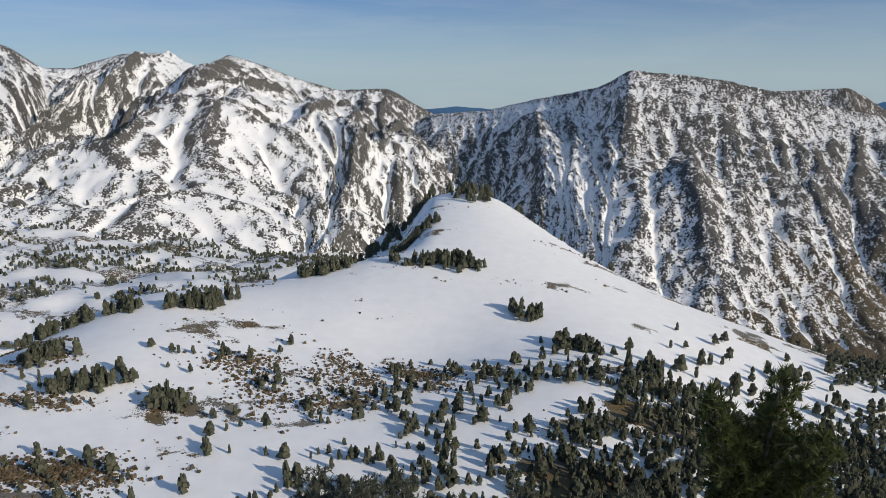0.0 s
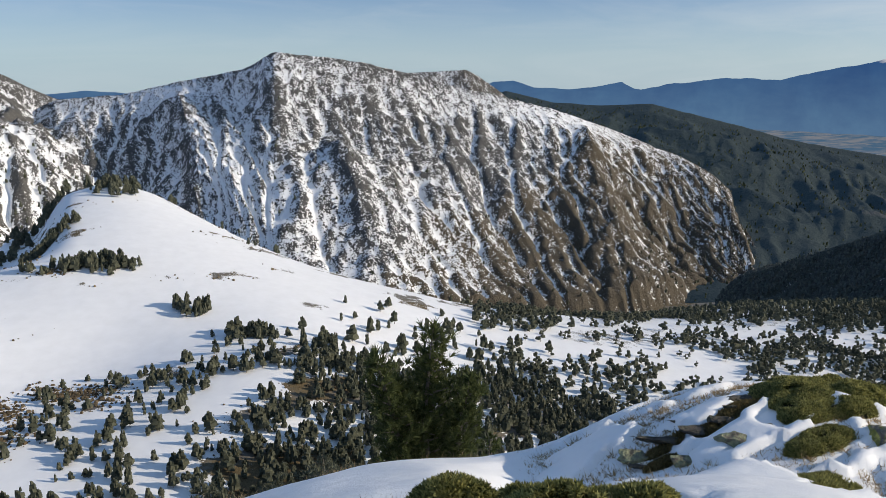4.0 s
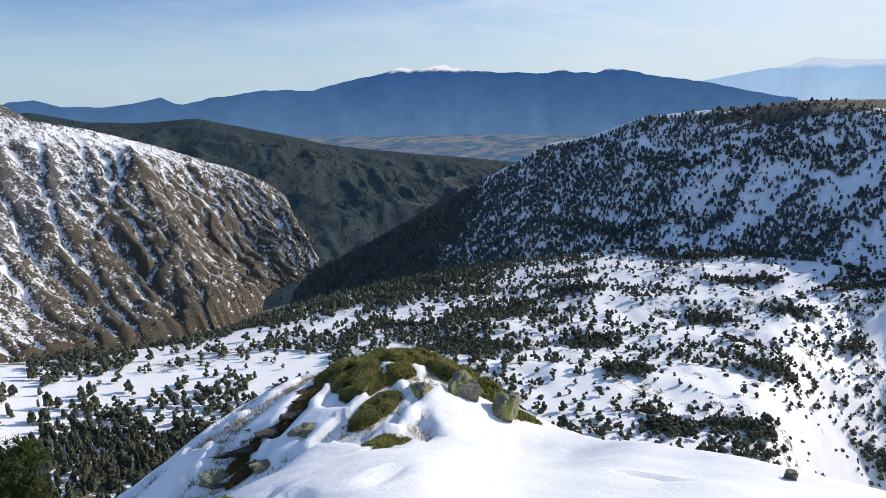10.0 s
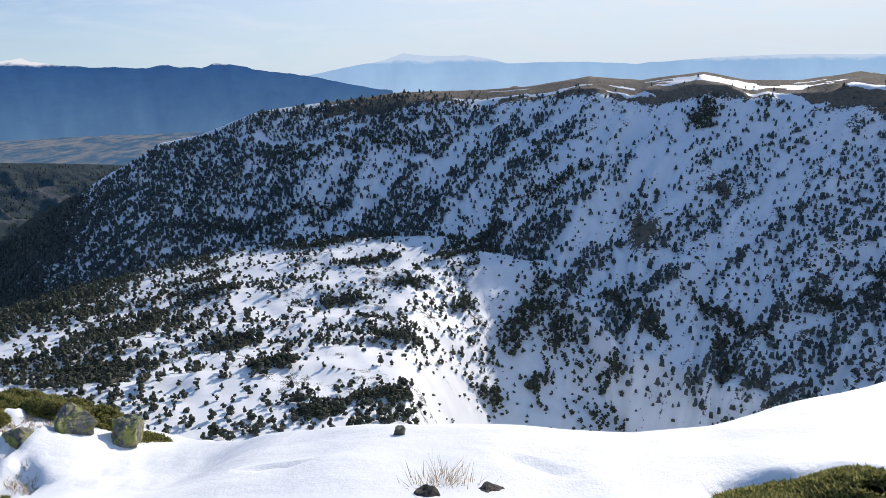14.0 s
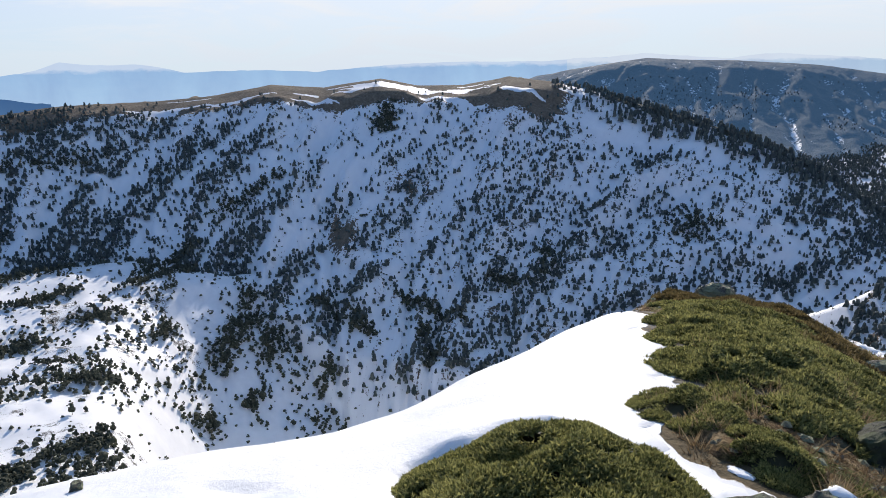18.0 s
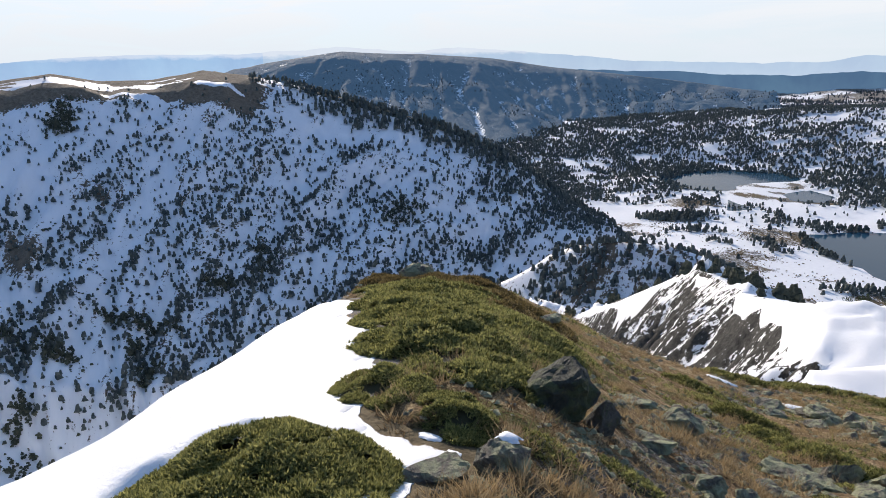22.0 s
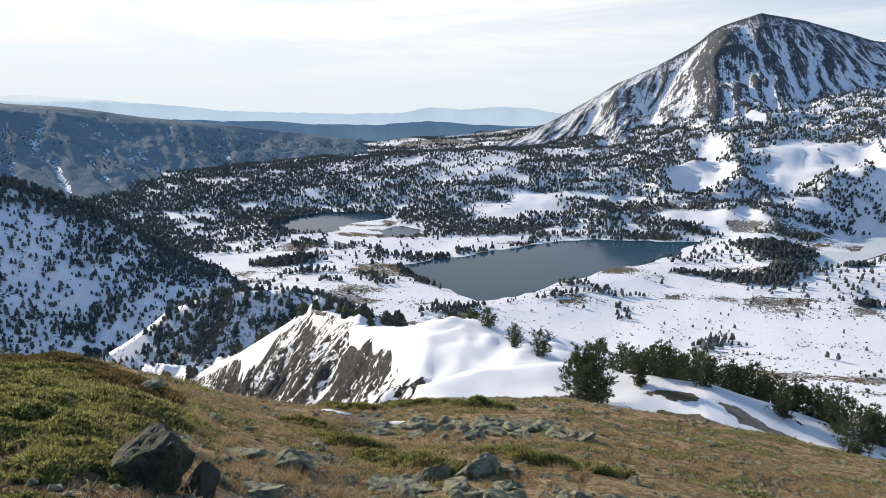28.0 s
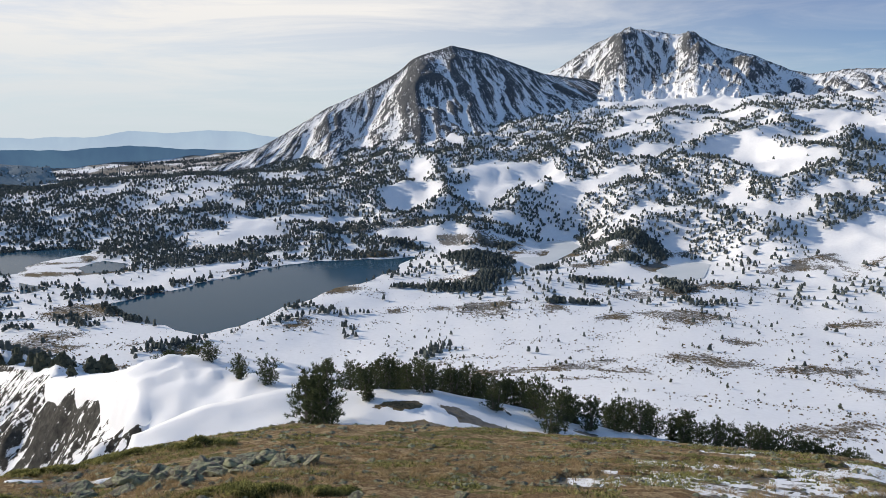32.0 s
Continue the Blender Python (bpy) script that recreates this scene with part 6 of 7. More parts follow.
rock("boulder", 5, (2.02, -2.80), (0.17, 0.12, 0.12), "pointed grey boulder with a cap of snow", (10, -15, 30))
cap = mesh_of("snow_patch", np.stack([sx[:9, :9] * 0, sx[:9, :9] * 0, sx[:9, :9] * 0], -1).reshape(-1, 3), grid_faces(9, 9), snow_mat)
cu, cv = np.meshgrid(np.linspace(-1, 1, 9), np.linspace(-1, 1, 9))
cap.vertices.foreach_set("co", np.stack([cu * 0.055 + fbm(cu * 2, cv * 2, 2, 5) * 0.03, cv * 0.04, 0.03 * np.sqrt(np.maximum(0, 1 - cu ** 2)) * np.sqrt(np.maximum(0, 1 - cv ** 2))], -1).astype(np.float32).ravel())
cap_ob = tagged(new("snow_patch", cap), "small cap of snow on the boulder", "snow", "scraps of snow")
cap_ob.location = (2.05, -2.85, float(max(on_turf(2.02, -2.8))) + 0.125)
rock("slab", 6, (2.2, -2.5), (0.2, 0.15, 0.065), "flat grey slate slab bedded in gravel", (8, 6, 60), sink=0.35)
rock("boulder", 7, (2.66, -4.2), (0.36, 0.27, 0.27), "big dark rock grown with green lichen", (0, 12, 20), moss_mat)
rock("boulder", 8, (2.36, -4.4), (0.14, 0.12, 0.2), "upright grey rock beside the dark boulder", (0, -14, 70), moss_mat)
rock("slab", 9, (2.25, -5.0), (0.28, 0.16, 0.06), "flat lichen-covered slab in the grass", (5, 4, 10), sink=0.3)
rock("slab", 24, (1.5, -6.6), (0.4, 0.2, 0.09), "dark flat slab edged with pale lichen", (6, -8, 15), sink=0.3)
rock("slab", 25, (1.32, -7.15), (0.3, 0.17, 0.14), "pale green lichen-covered slab on the slope", (14, 4, 40), sink=0.3)
rock("slab", 26, (0.85, -7.25), (0.32, 0.2, 0.17), "pale green lichen-covered slab on the slope", (22, 6, 60), sink=0.3)
rock("boulder", 27, (2.55, -6.4), (0.24, 0.2, 0.17), "dark pointed rock with pale lichen in the grass", (0, 14, 30), sink=0.3)
rock("slab", 28, (2.95, -6.15), (0.3, 0.18, 0.07), "flat pale slab in the grass", (4, 6, 20), sink=0.3)
rock("slab", 29, (5.3, -8.3), (0.3, 0.2, 0.1), "grey slab on the brow of the ridge", (0, 8, 50), sink=0.3)
rock("rock", 10, (1.7, -4.75), (0.14, 0.11, 0.1), "grey rock on the grassy slope", (0, 20, 0))
rock("rock", 11, (1.5, -4.9), (0.12, 0.1, 0.09), "small grey rock on the grassy slope", (20, 0, 45))
rock("boulder", 12, (9.0, -9.75), (0.45, 0.3, 0.25), "pale rock on the crest of the ridge", (0, 8, 30))
rock("boulder", 15, (7.72, 3.85), (0.34, 0.24, 0.34), "rock with yellow lichen on the outcrop", (6, -12, 40), yellow_mat, sink=0.42)
rock("boulder", 16, (7.95, 3.35), (0.3, 0.26, 0.42), "tall lichen-covered rock at the drop", (0, -16, 20), yellow_mat, sink=0.42)
rock("rock", 17, (7.35, 4.22), (0.2, 0.17, 0.2), "yellowish rock among juniper", (0, 10, 10), yellow_mat, sink=0.4)
for i, (lx, ly, ls) in enumerate([(5.75, 5.72, 0.42), (6.1, 5.5, 0.34), (6.4, 5.42, 0.3), (6.75, 5.5, 0.26), (5.3, 5.55, 0.22), (6.2, 5.85, 0.25), (7.0, 5.75, 0.28), (6.55, 5.05, 0.2), (7.75, 3.05, 0.14)]):
    rock("rock", 118 + i, (lx, ly), (ls * 0.95, ls * 0.26, ls * 0.17), "dark ledge of rock breaking through the snow", (0, 5, -35 + 4 * i), dark_ledge_mat, sink=0.05)
rock("rock", 18, (5.6, 5.2), (0.2, 0.1, 0.08), "dark ledge of rock in the snow", (0, 5, -30))
rock("rock", 19, (6.15, 5.0), (0.3, 0.14, 0.12), "dark ledge of rock in the snow", (0, 5, -40))
rock("rock", 20, (5.4, 5.75), (0.25, 0.12, 0.1), "dark ledge of rock in the snow", (0, 5, -30))
rock("stone", 21, (5.5, 0.18), (0.07, 0.06, 0.045), "small dark stone on the snow", sink=-0.8)
rock("rock", 22, (3.72, -0.05), (0.17, 0.12, 0.09), "dark rock edge at the snow rim", mat=dark_ledge_mat, sink=0.3)
rock("rock", 23, (3.76, -0.36), (0.16, 0.12, 0.07), "dark rock edge at the snow rim", mat=dark_ledge_mat, sink=0.25)

# rubble fields and scattered stones on the grassy slope
STONES = [rock("stone", 30 + i, (0, -9 - i), (0.10 + 0.02 * i, 0.09 + 0.008 * i, 0.045 + 0.004 * i), "angular lichen-grey stone in the grass", (0, 0, 0), group="stones on the slope") for i in range(8)]
spots = []
for az, r, spread, n, size in ((173.5, 11.0, 0.9, 64, 1.7), (168, 7.0, 0.5, 12, 1.0), (172, 6.4, 0.45, 12, 0.9), (178, 6.6, 0.8, 26, 1.1), (162, 6.4, 0.4, 6, 0.8), (154, 9.5, 0.7, 8, 1.0), (150, 7.0, 0.5, 5, 0.9), (186, 8.2, 0.7, 6, 0.9), (182, 17, 1.0, 4, 1.2)):
    c = bearing(az, r)
    for i in range(n):
        spots.append((c.x + rng.normal(0, spread), c.y + rng.normal(0, spread * 0.6), size * rng.uniform(0.5, 1.5)))
for i in range(70):
    c = bearing(rng.uniform(146, 226), rng.uniform(3.2, 18))
    spots.append((c.x, c.y, 0.15 + 0.8 * rng.uniform(0, 1) ** 3))
for i, (x, y, size) in enumerate(spots):
    at = pose(x, y, float(max(on_turf(x, y))) + 0.01 * size, rng.uniform(-25, 25), rng.uniform(-25, 25), rng.uniform(0, 360))
    ob = STONES[i] if i < len(STONES) else copy_thing(STONES[i % len(STONES)], at)
    ob.matrix_basis = at
    ob.scale = (size * 0.78, size * 0.78, size * rng.uniform(0.55, 1.0))

# turf of the bare top: a rough mat over the ground
def turf_look():
    def build(A):
        place = A("NewGeometry").outputs["Position"]
        big = A("TexNoise", {"Vector": A("Mapping", {"Vector": place, "Scale": (0.9, 1.6, 1.0), "Rotation": (0, 0, 0.5)}).outputs[0], "Scale": 1.0, "Detail": 5.0, "Roughness": 0.6}).outputs[0]
        mid = A("TexNoise", {"Vector": place, "Scale": 4.5, "Detail": 5.0, "Roughness": 0.65, "Distortion": 0.6}).outputs[0]
        fine = A("TexNoise", {"Vector": place, "Scale": 38.0, "Detail": 6.0, "Roughness": 0.75}).outputs[0]
        straw = A("MixRGB", {"Fac": A("MapRange", {"Value": fine, "From Min": 0.35, "From Max": 0.65}).outputs[0], "Color1": (0.16, 0.115, 0.065, 1), "Color2": (0.60, 0.45, 0.26, 1)})
        rust = A("MixRGB", {"Fac": A("MapRange", {"Value": fine, "From Min": 0.35, "From Max": 0.65}).outputs[0], "Color1": (0.075, 0.05, 0.03, 1), "Color2": (0.36, 0.235, 0.125, 1)})
        moss = A("MixRGB", {"Fac": A("MapRange", {"Value": fine, "From Min": 0.35, "From Max": 0.65}).outputs[0], "Color1": (0.045, 0.048, 0.015, 1), "Color2": (0.24, 0.225, 0.085, 1)})
        dirt = A("MixRGB", {"Fac": A("MapRange", {"Value": fine, "From Min": 0.4, "From Max": 0.6}).outputs[0], "Color1": (0.07, 0.062, 0.05, 1), "Color2": (0.3, 0.275, 0.235, 1)})
        a = A("MixRGB", {"Fac": A("MapRange", {"Value": mid, "From Min": 0.46, "From Max": 0.56}).outputs[0], "Color1": rust.outputs[0], "Color2": straw.outputs[0]})
        b = A("MixRGB", {"Fac": A("MapRange", {"Value": big, "From Min": 0.53, "From Max": 0.6}).outputs[0], "Color1": a.outputs[0], "Color2": moss.outputs[0]})
        way = A("Attribute", attribute_name="trodden").outputs["Fac"]
        c = A("MixRGB", {"Fac": A("MapRange", {"Value": A("Math", {0: mid, 1: way}, operation="ADD").outputs[0], "From Min": 0.64, "From Max": 0.72}).outputs[0], "Color1": b.outputs[0], "Color2": dirt.outputs[0]})
        lift = A("Bump", {"Height": A("Math", {0: fine, 1: mid}, operation="ADD").outputs[0], "Strength": 1.0, "Distance": 0.05})
        A("OutputMaterial", {"Surface": A("BsdfPrincipled", {"Base Color": c.outputs[0], "Roughness": 0.95, "Specular IOR Level": 0.1, "Normal": lift.outputs[0]}).outputs[0]})
    return material("alpine_turf", build)


ta, tr_ = np.meshgrid(np.arange(118, 236, 0.4), np.geomspace(1.5, 27, 170))
tx, ty = tr_ * np.sin(np.radians(ta)), tr_ * np.cos(np.radians(ta))
tz = on_turf(tx, ty)[1]
turf = mesh_of("turf", np.stack([tx, ty, tz], -1).reshape(-1, 3), grid_faces(*tx.shape)[:, ::-1], turf_look())
give(turf, "trodden", (0.22 * np.exp(-((tx - np.interp(ty, [-12, -6, -4, -2], [3.6, 2.3, 1.8, 1.9])) / 0.4) ** 2)).ravel())
tagged(new("turf", turf), "rough brown alpine turf with moss and bare soil", "turf", kind="structure")

# gravel on the path
g_n = 12000
ga, gr = rng.uniform(126, 226, g_n), 1.9 + 17 * rng.uniform(0, 1, g_n) ** 1.3
gx, gy = gr * np.sin(np.radians(ga)), gr * np.cos(np.radians(ga))
path = np.abs(gx - np.interp(gy, [-12, -6, -4, -2], [3.6, 2.3, 1.8, 1.9])) < 0.3 + 0.3 * vnoise(gx * 2, gy * 2, 4)
keep = (off_bare(gx, gy) < -0.05) & (path | (rng.uniform(0, 1, g_n) < 0.12 + 0.5 * ramp(fbm(gx / 1.6, gy / 1.0, 3, 133), 0.0, 0.3)))
gx, gy = gx[keep], gy[keep]
gz = np.maximum(*on_turf(gx, gy))
size = rng.uniform(0.012, 0.045, len(gx)) * (0.8 + np.hypot(gx, gy) / 11)
v = (OCTA[None] * rng.uniform(0.6, 1.3, (len(gx), 6, 1)) * np.array((1, 0.8, 0.45)) * size[:, None, None]) + np.stack([gx, gy, gz + size * 0.2], -1)[:, None]
gravel = mesh_of("gravel", v.reshape(-1, 3), (OCTA_F[None] + (np.arange(len(gx)) * 6)[:, None, None]).reshape(-1, 3), rock_mat, smooth=False)
tagged(new("gravel", gravel), "loose grey gravel on the trodden path", "gravel", kind="stuff")


# ---------------------------------------------------------------- shrubs
def juniper(name, humps, count, size, label, mat=None, blades=7, seed=0):
    """A creeping shrub: a dark mound of twigs under many leafy sprays."""
    g = np.random.default_rng(seed)
    h = np.array(humps, float)

    def dome(x, y):
        z = np.zeros(np.shape(x))
        for cx, cy, rx, ry, up in h:
            wob = 1 + 0.35 * fbm(x / 0.35, y / 0.35, 3, seed + 3)
            q = 1 - (((x - cx) / rx) ** 2 + ((y - cy) / ry) ** 2) * wob
            z = np.maximum(z, up * np.sqrt(np.maximum(q, 0)))
        lumps = 1 - np.abs(crests(x / 0.42, y / 0.42, 1, seed + 7))
        return z * (0.64 + 0.8 * lumps + 0.4 * fbm(x / 0.6, y / 0.6, 3, seed + 8))
    top = tagged(new(name), label, "shrub")
    x0, x1 = (h[:, 0] - h[:, 2]).min() - 0.1, (h[:, 0] + h[:, 2]).max() + 0.1
    y0, y1 = (h[:, 1] - h[:, 3]).min() - 0.1, (h[:, 1] + h[:, 3]).max() + 0.1
    mx, my = np.meshgrid(np.arange(x0, x1, 0.07), np.arange(y0, y1, 0.07))
    mz = dome(mx, my)
    base = np.maximum(*on_turf(mx, my)) - 0.02
    mound = mesh_of("undergrowth", np.stack([mx, my, base + np.where(mz > 0.03, mz * 0.5 + 0.02 * fbm(mx / 0.09, my / 0.09, 2, 3), -0.2)], -1).reshape(-1, 3), grid_faces(*mx.shape), twig_mat)
    part("undergrowth", mound, top, "brown woody twigs")
    count, size = int(count * 1.9), size * 0.7
    px, py = g.uniform(x0, x1, count * 3), g.uniform(y0, y1, count * 3)
    pz = dome(px, py)
    ok = np.where((pz > 0.025) & (fbm(px / 0.15, py / 0.15, 2, seed + 9) + g.normal(0, 0.1, len(px)) > -0.32))[0][:count]
    px, py, pz = px[ok], py[ok], pz[ok]
    e = 0.04
    nx, ny = -(dome(px + e, py) - dome(px - e, py)) / (2 * e), -(dome(px, py + e) - dome(px, py - e)) / (2 * e)
    nrm = np.stack([np.clip(nx, -2, 2), np.clip(ny, -2, 2), np.full(len(px), 1.0)], 1) + g.normal(0, 0.35, (len(px), 3))
    pos = np.stack([px, py, np.maximum(*on_turf(px, py)) - 0.02 + pz * g.uniform(0.72, 1.0, len(px))], 1)
    # all sprays at once
    n = len(px)
    d = nrm[:, None] / np.linalg.norm(nrm, axis=1)[:, None, None] + g.normal(0, 0.95, (n, blades, 3))
    d /= np.linalg.norm(d, axis=2)[..., None]
    side = np.cross(d, g.normal(0, 1, (n, blades, 3)))
    side /= np.linalg.norm(side, axis=2)[..., None] + 1e-9
    ln = size * g.uniform(0.6, 1.2, (n, blades, 1))
    root = pos[:, None] + d * ln * g.uniform(0, 0.5, (n, blades, 1))
    tri = np.stack([root - side * ln * 0.27, root + side * ln * 0.27, root + d * ln], 2)
    leaves = mesh_of("foliage", tri.reshape(-1, 3), np.arange(n * blades * 3).reshape(-1, 3), mat or juniper_mat, smooth=False)
    give(leaves, "leaf", np.ones(n * blades * 3))
    part("foliage", leaves, top)
    return top


twig_mat = needle_look("shrub_twigs", (0.03, 0.032, 0.014), (0.075, 0.07, 0.03), (0.055, 0.05, 0.025))
juniper("juniper", [(3.2, -2.15, 0.62, 0.42, 0.17), (2.75, -2.25, 0.5, 0.33, 0.15), (3.45, -1.75, 0.42, 0.36, 0.14), (2.6, -1.85, 0.55, 0.42, 0.14), (3.0, -1.7, 0.6, 0.42, 0.15)], 10000, 0.034, "low olive-green juniper bush at the edge of the snow", seed=1)
juniper("juniper", [(3.15, -4.0, 0.6, 0.55, 0.14), (3.9, -4.5, 0.8, 0.7, 0.17), (4.7, -5.4, 0.9, 0.8, 0.18), (3.6, -5.2, 0.6, 0.6, 0.12)], 11000, 0.046, "broad dark-green juniper bed on the ridge", seed=2)
juniper("juniper", [(5.7, -6.4, 1.1, 0.9, 0.17), (4.7, -6.8, 1.0, 0.9, 0.13), (6.7, -7.6, 1.1, 0.9, 0.16)], 9500, 0.056, "broad juniper bed along the crest", seed=3)
juniper("juniper", [(5.9, -8.3, 1.0, 0.9, 0.13), (7.5, -9.0, 1.2, 0.8, 0.13), (8.6, -8.6, 0.9, 0.7, 0.13)], 6500, 0.064, "low reddish heath and juniper on the ridge top", heath_mat, seed=4)
juniper("juniper", [(3.3, -3.2, 0.42, 0.28, 0.11), (3.55, -3.35, 0.25, 0.2, 0.09), (3.1, -3.05, 0.22, 0.16, 0.08)], 2600, 0.026, "small greyish juniper bush by the snow", seed=5)
juniper("juniper", [(2.5, -3.05, 0.24, 0.2, 0.075), (2.7, -3.17, 0.2, 0.15, 0.07), (2.4, -2.95, 0.16, 0.12, 0.06)], 2200, 0.024, "small olive juniper bush beside the boulder", seed=6)
juniper("juniper", [(2.05, 3.85, 0.36, 0.26, 0.24), (2.35, 3.65, 0.42, 0.3, 0.26), (2.65, 3.4, 0.42, 0.3, 0.26), (2.9, 3.2, 0.32, 0.26, 0.22)], 9000, 0.055, "green broom-like shrub at the edge of the drift", seed=7)
juniper("juniper", [(6.75, 4.5, 0.45, 0.2, 0.12), (7.2, 4.95, 0.4, 0.26, 0.15), (7.5, 5.2, 0.55, 0.36, 0.2), (7.6, 4.8, 0.42, 0.28, 0.16)], 8000, 0.042, "olive juniper mat on the snowy outcrop", seed=8)
juniper("juniper", [(7.9, 5.6, 0.8, 0.5, 0.2), (8.4, 5.0, 0.65, 0.45, 0.22), (8.45, 4.3, 0.5, 0.45, 0.3), (8.35, 3.75, 0.42, 0.4, 0.34), (8.2, 3.3, 0.35, 0.3, 0.28)], 9500, 0.045, "dark-green juniper over the top of the outcrop", seed=9)
juniper("juniper", [(5.95, 3.95, 0.5, 0.26, 0.1)], 1600, 0.035, "small juniper mat in the snow", seed=10)

juniper("juniper", [(3.9, -10.4, 0.5, 0.22, 0.13), (3.3, -9.7, 0.5, 0.24, 0.14), (2.7, -9.0, 0.5, 0.24, 0.15), (2.1, -8.2, 0.45, 0.24, 0.14), (1.55, -7.75, 0.4, 0.22, 0.12), (1.05, -7.4, 0.35, 0.2, 0.1)], 7000, 0.05, "dark-green strip of juniper running down the grassy slope", seed=13)
juniper("juniper", [(0.7, -8.5, 0.45, 0.2, 0.1), (0.15, -8.1, 0.5, 0.22, 0.11), (-0.45, -8.0, 0.45, 0.2, 0.1)], 3200, 0.046, "low juniper mat among dry grass on the slope", seed=14)
juniper("juniper", [(4.35, -14.2, 0.8, 0.3, 0.16), (3.2, -15.1, 0.9, 0.35, 0.18), (1.7, -14.7, 0.7, 0.3, 0.15)], 3600, 0.07, "juniper clumps along the edge of the grassy slope", seed=15)
juniper("juniper", [(1.75, -3.75, 0.3, 0.16, 0.07), (2.05, -3.2, 0.22, 0.14, 0.07), (1.0, -6.0, 0.3, 0.14, 0.08), (1.1, -6.7, 0.26, 0.14, 0.08)], 2600, 0.03, "small juniper tufts between the stones", seed=16)


def snow_lump(x, y, rx, ry, h, lift, seed, label):
    u, v = np.meshgrid(np.linspace(-1, 1, 13), np.linspace(-1, 1, 13))
    k = np.sqrt(np.clip(1 - np.hypot(u, v) ** 2 * (1 + 0.5 * fbm(u * 2, v * 2, 2, seed)), 0, 1))
    px, py = x + u * rx, y + v * ry
    m = mesh_of("snow_patch", np.stack([px, py, np.maximum(*on_turf(px, py)) + lift + np.where(k > 0, h * k, -0.05)], -1).reshape(-1, 3), grid_faces(13, 13), snow_mat)
    tagged(new("snow_patch", m), label, "snow", "scraps of snow")


for i, (x, y, rx, ry, h, lift) in enumerate([(2.3, -2.74, 0.05, 0.035, 0.012, 0), (2.52, -2.82, 0.08, 0.04, 0.015, 0),
                                             (3.6, -3.42, 0.12, 0.05, 0.02, 0), (2.7, -11.9, 0.35, 0.15, 0.05, 0), (4.2, -12.6, 0.3, 0.12, 0.05, 0)]):
    snow_lump(x, y, rx, ry, h, lift, 900 + i, "small clod of snow on the turf")

juniper("heath_mat", [(5.8, 5.65, 0.45, 0.17, 0.05), (6.3, 5.45, 0.45, 0.17, 0.06), (6.75, 5.55, 0.4, 0.16, 0.06), (5.45, 5.4, 0.3, 0.12, 0.05), (6.15, 5.85, 0.3, 0.12, 0.05)], 3200, 0.045, "brown heath round dark ledges on the outcrop", heath_mat, seed=12)

# low heath mats in the grass
n = 52000
a, r = rng.uniform(140, 228, n), np.sqrt(rng.uniform(2.5 ** 2, 19 ** 2, n))
x, y = r * np.sin(np.radians(a)), r * np.cos(np.radians(a))
ok = (off_bare(x, y) < -0.1) & (ramp(fbm(x / 1.7, y / 0.8, 4, 95), 0.13, 0.26) > rng.uniform(0, 1, n))
x, y = x[ok], y[ok]


def blades_mesh(name, x, y, count, length, width, lean, mat, seed):
    g = np.random.default_rng(seed)
    n = len(x)
    pos = np.stack([x, y, np.maximum(*on_turf(x, y)) - 0.015], 1)
    d = np.stack([g.normal(0, lean, (n, count)), g.normal(0, lean, (n, count)), np.ones((n, count))], -1)
    d /= np.linalg.norm(d, axis=2)[..., None]
    side = np.cross(d, g.normal(0, 1, (n, count, 3)))
    side /= np.linalg.norm(side, axis=2)[..., None] + 1e-9
    ln = length * g.uniform(0.5, 1.3, (n, count, 1)) * g.uniform(0.6, 1.3, (n, 1, 1))
    root = pos[:, None] + np.concatenate([g.normal(0, length * 0.22, (n, count, 2)), np.zeros((n, count, 1))], -1)
    tri = np.stack([root - side * width, root + side * width, root + d * ln], 2)
    m = mesh_of(name, tri.reshape(-1, 3), np.arange(n * count * 3).reshape(-1, 3), mat, smooth=False)
    give(m, "leaf", np.ones(n * count * 3))
    return m


tagged(new("heath", blades_mesh("heath", x, y, 7, 0.06, 0.012, 1.2, juniper_mat, 5)), "low green heath mats in the dry grass", "heath", kind="stuff")
straw_mat = needle_look("dry_grass", (0.25, 0.175, 0.09), (0.53, 0.40, 0.225), (0.2, 0.15, 0.08), 3.0)
dead_mat = needle_look("dead_grass", (0.11, 0.073, 0.04), (0.30, 0.21, 0.115), (0.2, 0.15, 0.08), 3.0)
n = 34000
a, r = rng.uniform(124, 230, n), 1.6 + 18 * rng.uniform(0, 1, n) ** 1.7
x, y = r * np.sin(np.radians(a)), r * np.cos(np.radians(a))
ok = (off_bare(x, y) < -0.04) & (ramp(fbm(x / 1.1, y / 0.8, 4, 96), -0.32, 0.05) > rng.uniform(0, 1, n))
pale = ok & (fbm(x / 1.3, y / 0.7, 3, 97) + rng.normal(0, 0.1, n) > 0.0)
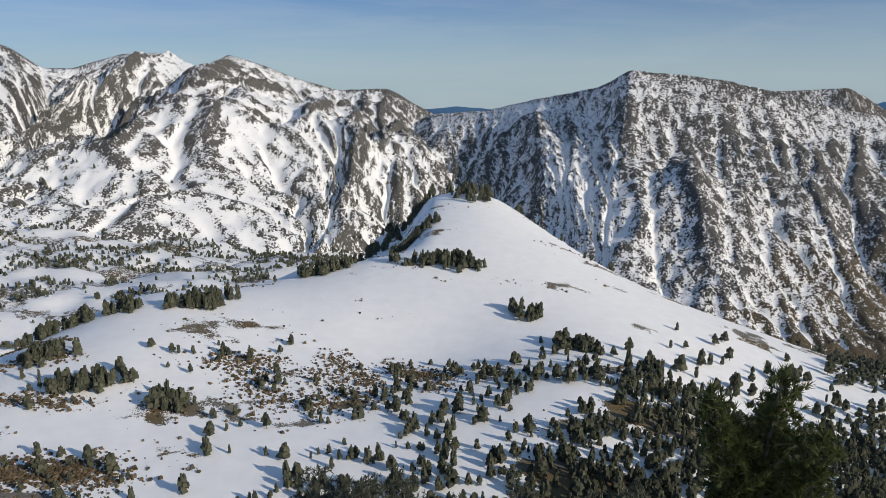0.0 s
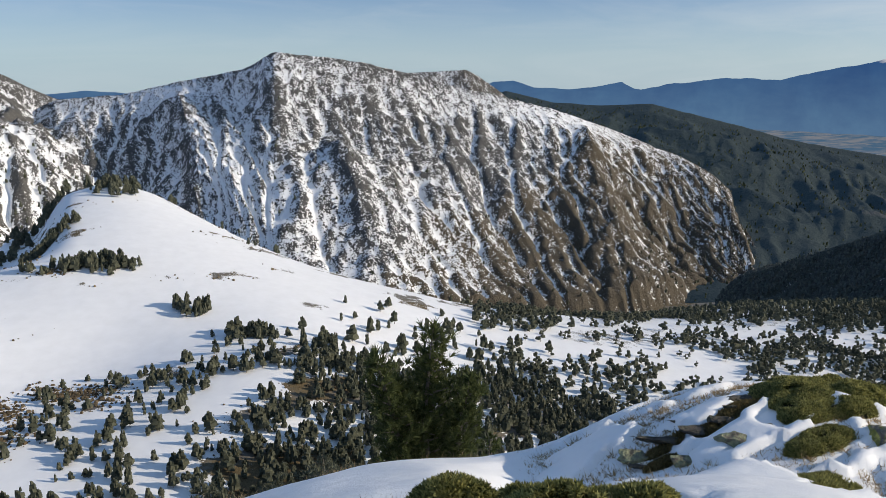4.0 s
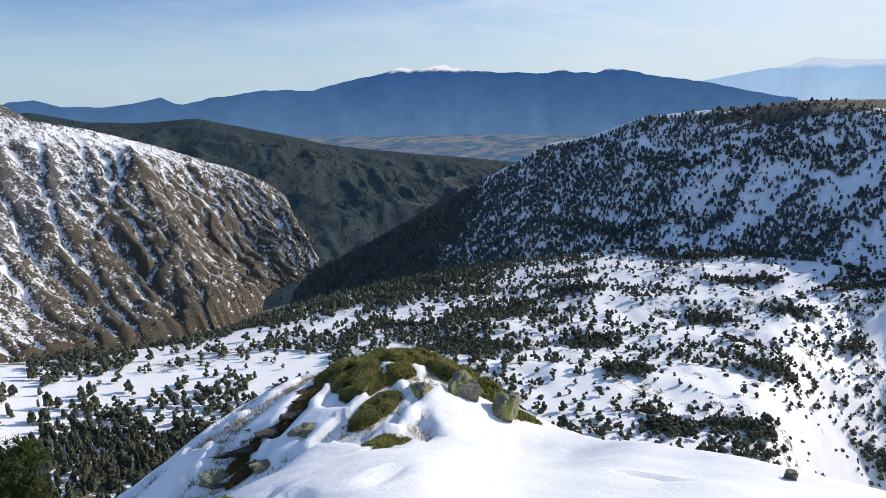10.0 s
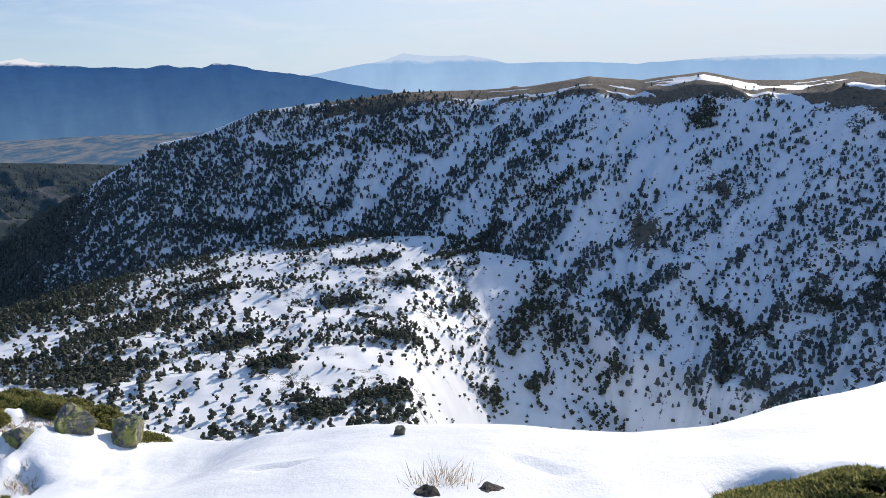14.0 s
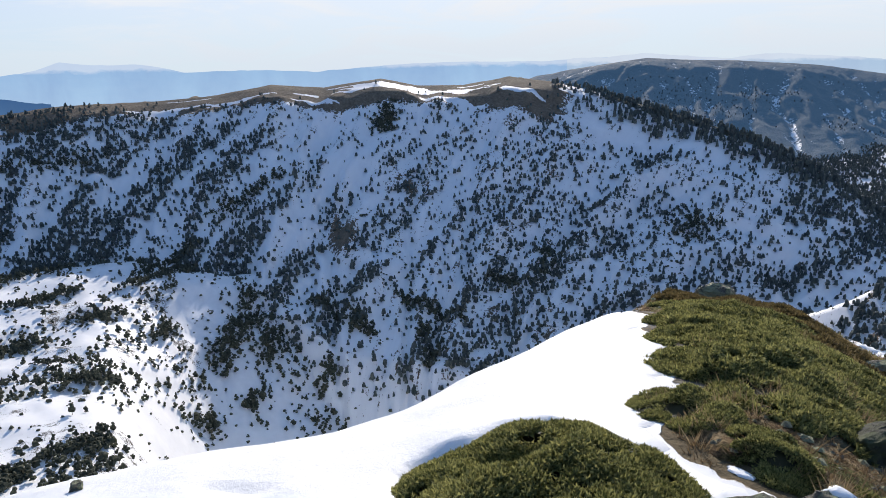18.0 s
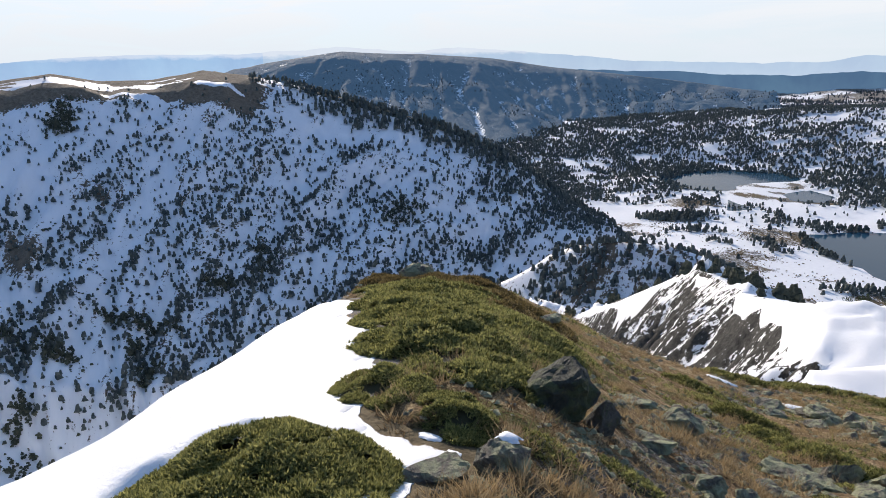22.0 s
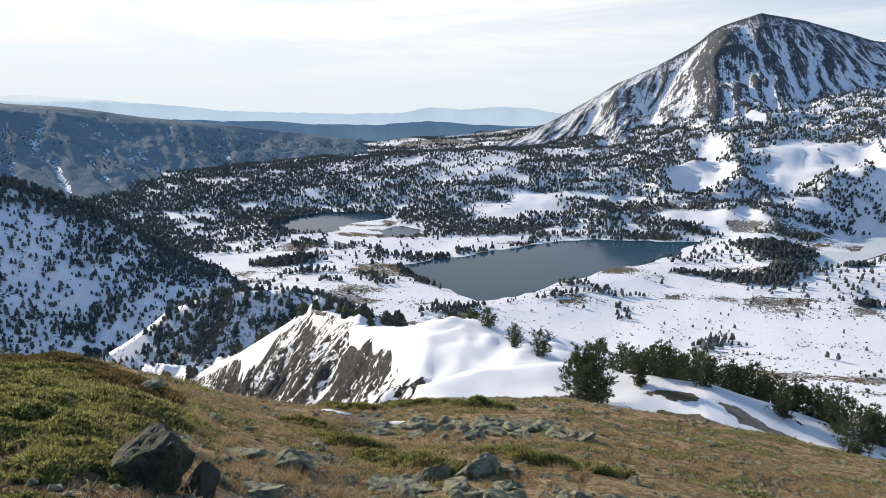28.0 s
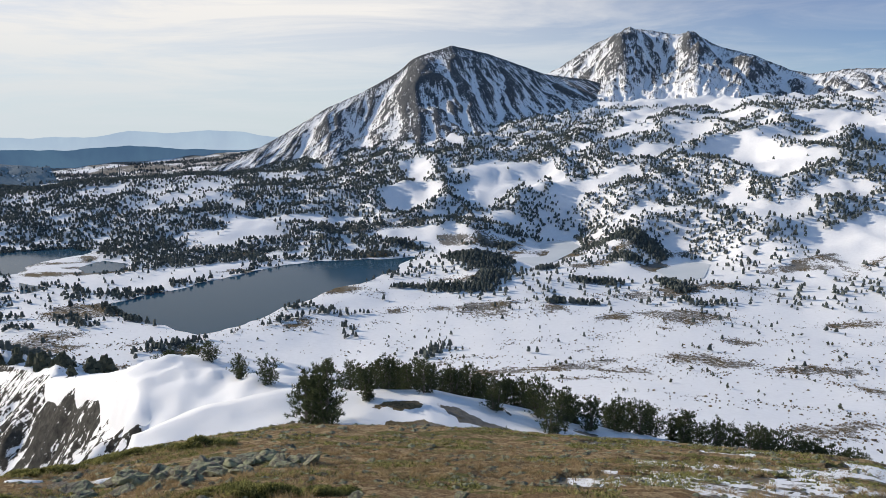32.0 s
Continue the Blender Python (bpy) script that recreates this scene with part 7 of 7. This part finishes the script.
tagged(new("dry_grass", blades_mesh("dry_grass", x[pale], y[pale], 11, 0.065, 0.004, 0.95, straw_mat, 6)), "tufts of dry straw-coloured grass on the slope", "grass", kind="stuff")
brown = ok & ~pale
tagged(new("dead_grass", blades_mesh("dead_grass", x[brown], y[brown], 11, 0.055, 0.0045, 1.1, dead_mat, 16)), "flattened dull brown grass on the slope", "grass", kind="stuff")
n = 5600
a, r = rng.uniform(128, 226, n), 2.2 + 13 * rng.uniform(0, 1, n) ** 1.3
x, y = r * np.sin(np.radians(a)), r * np.cos(np.radians(a))
ok = (off_bare(x, y) < -0.12) & (fbm(x / 0.9, y / 0.7, 3, 98) > 0.02)
tagged(new("tussocks", blades_mesh("tussocks", x[ok], y[ok], 40, 0.12, 0.0036, 0.8, straw_mat, 26)), "taller tussocks of bleached grass", "grass", kind="stuff")
n = 7000
x, y = rng.uniform(1.2, 9.0, n), rng.uniform(2.2, 7.5, n)
ok = off_stones(x, y) > 0.15 + 0.3 * rng.uniform(0, 1, n)
tagged(new("dry_grass", blades_mesh("dry_grass", x[ok], y[ok], 9, 0.08, 0.005, 0.95, straw_mat, 7)), "dry grass sticking out of the snow on the outcrop", "grass", kind="stuff")
a, r = rng.uniform(4, 36, 1500), rng.uniform(8.2, 12.5, 1500)
x, y = r * np.sin(np.radians(a)), r * np.cos(np.radians(a))
ok = fbm(x / 1.2, y / 0.8, 3, 99) > 0.02
tagged(new("dry_grass", blades_mesh("dry_grass", x[ok], y[ok] , 10, 0.2, 0.006, 0.7, straw_mat, 27)), "pale dry grass along the snowy shoulder", "grass", kind="stuff")
x = np.concatenate([rng.normal(1.75, 0.16, 60), rng.normal(3.98, 0.06, 25), rng.normal(2.35, 0.2, 30)])
y = np.concatenate([rng.normal(3.95, 0.14, 60), rng.normal(-0.12, 0.06, 25), rng.normal(3.0, 0.05, 30)])
tagged(new("dry_grass", blades_mesh("dry_grass", x, y, 14, 0.17, 0.004, 0.5, straw_mat, 8)), "long dry grass beside the shrub and rocks", "grass", kind="stuff")
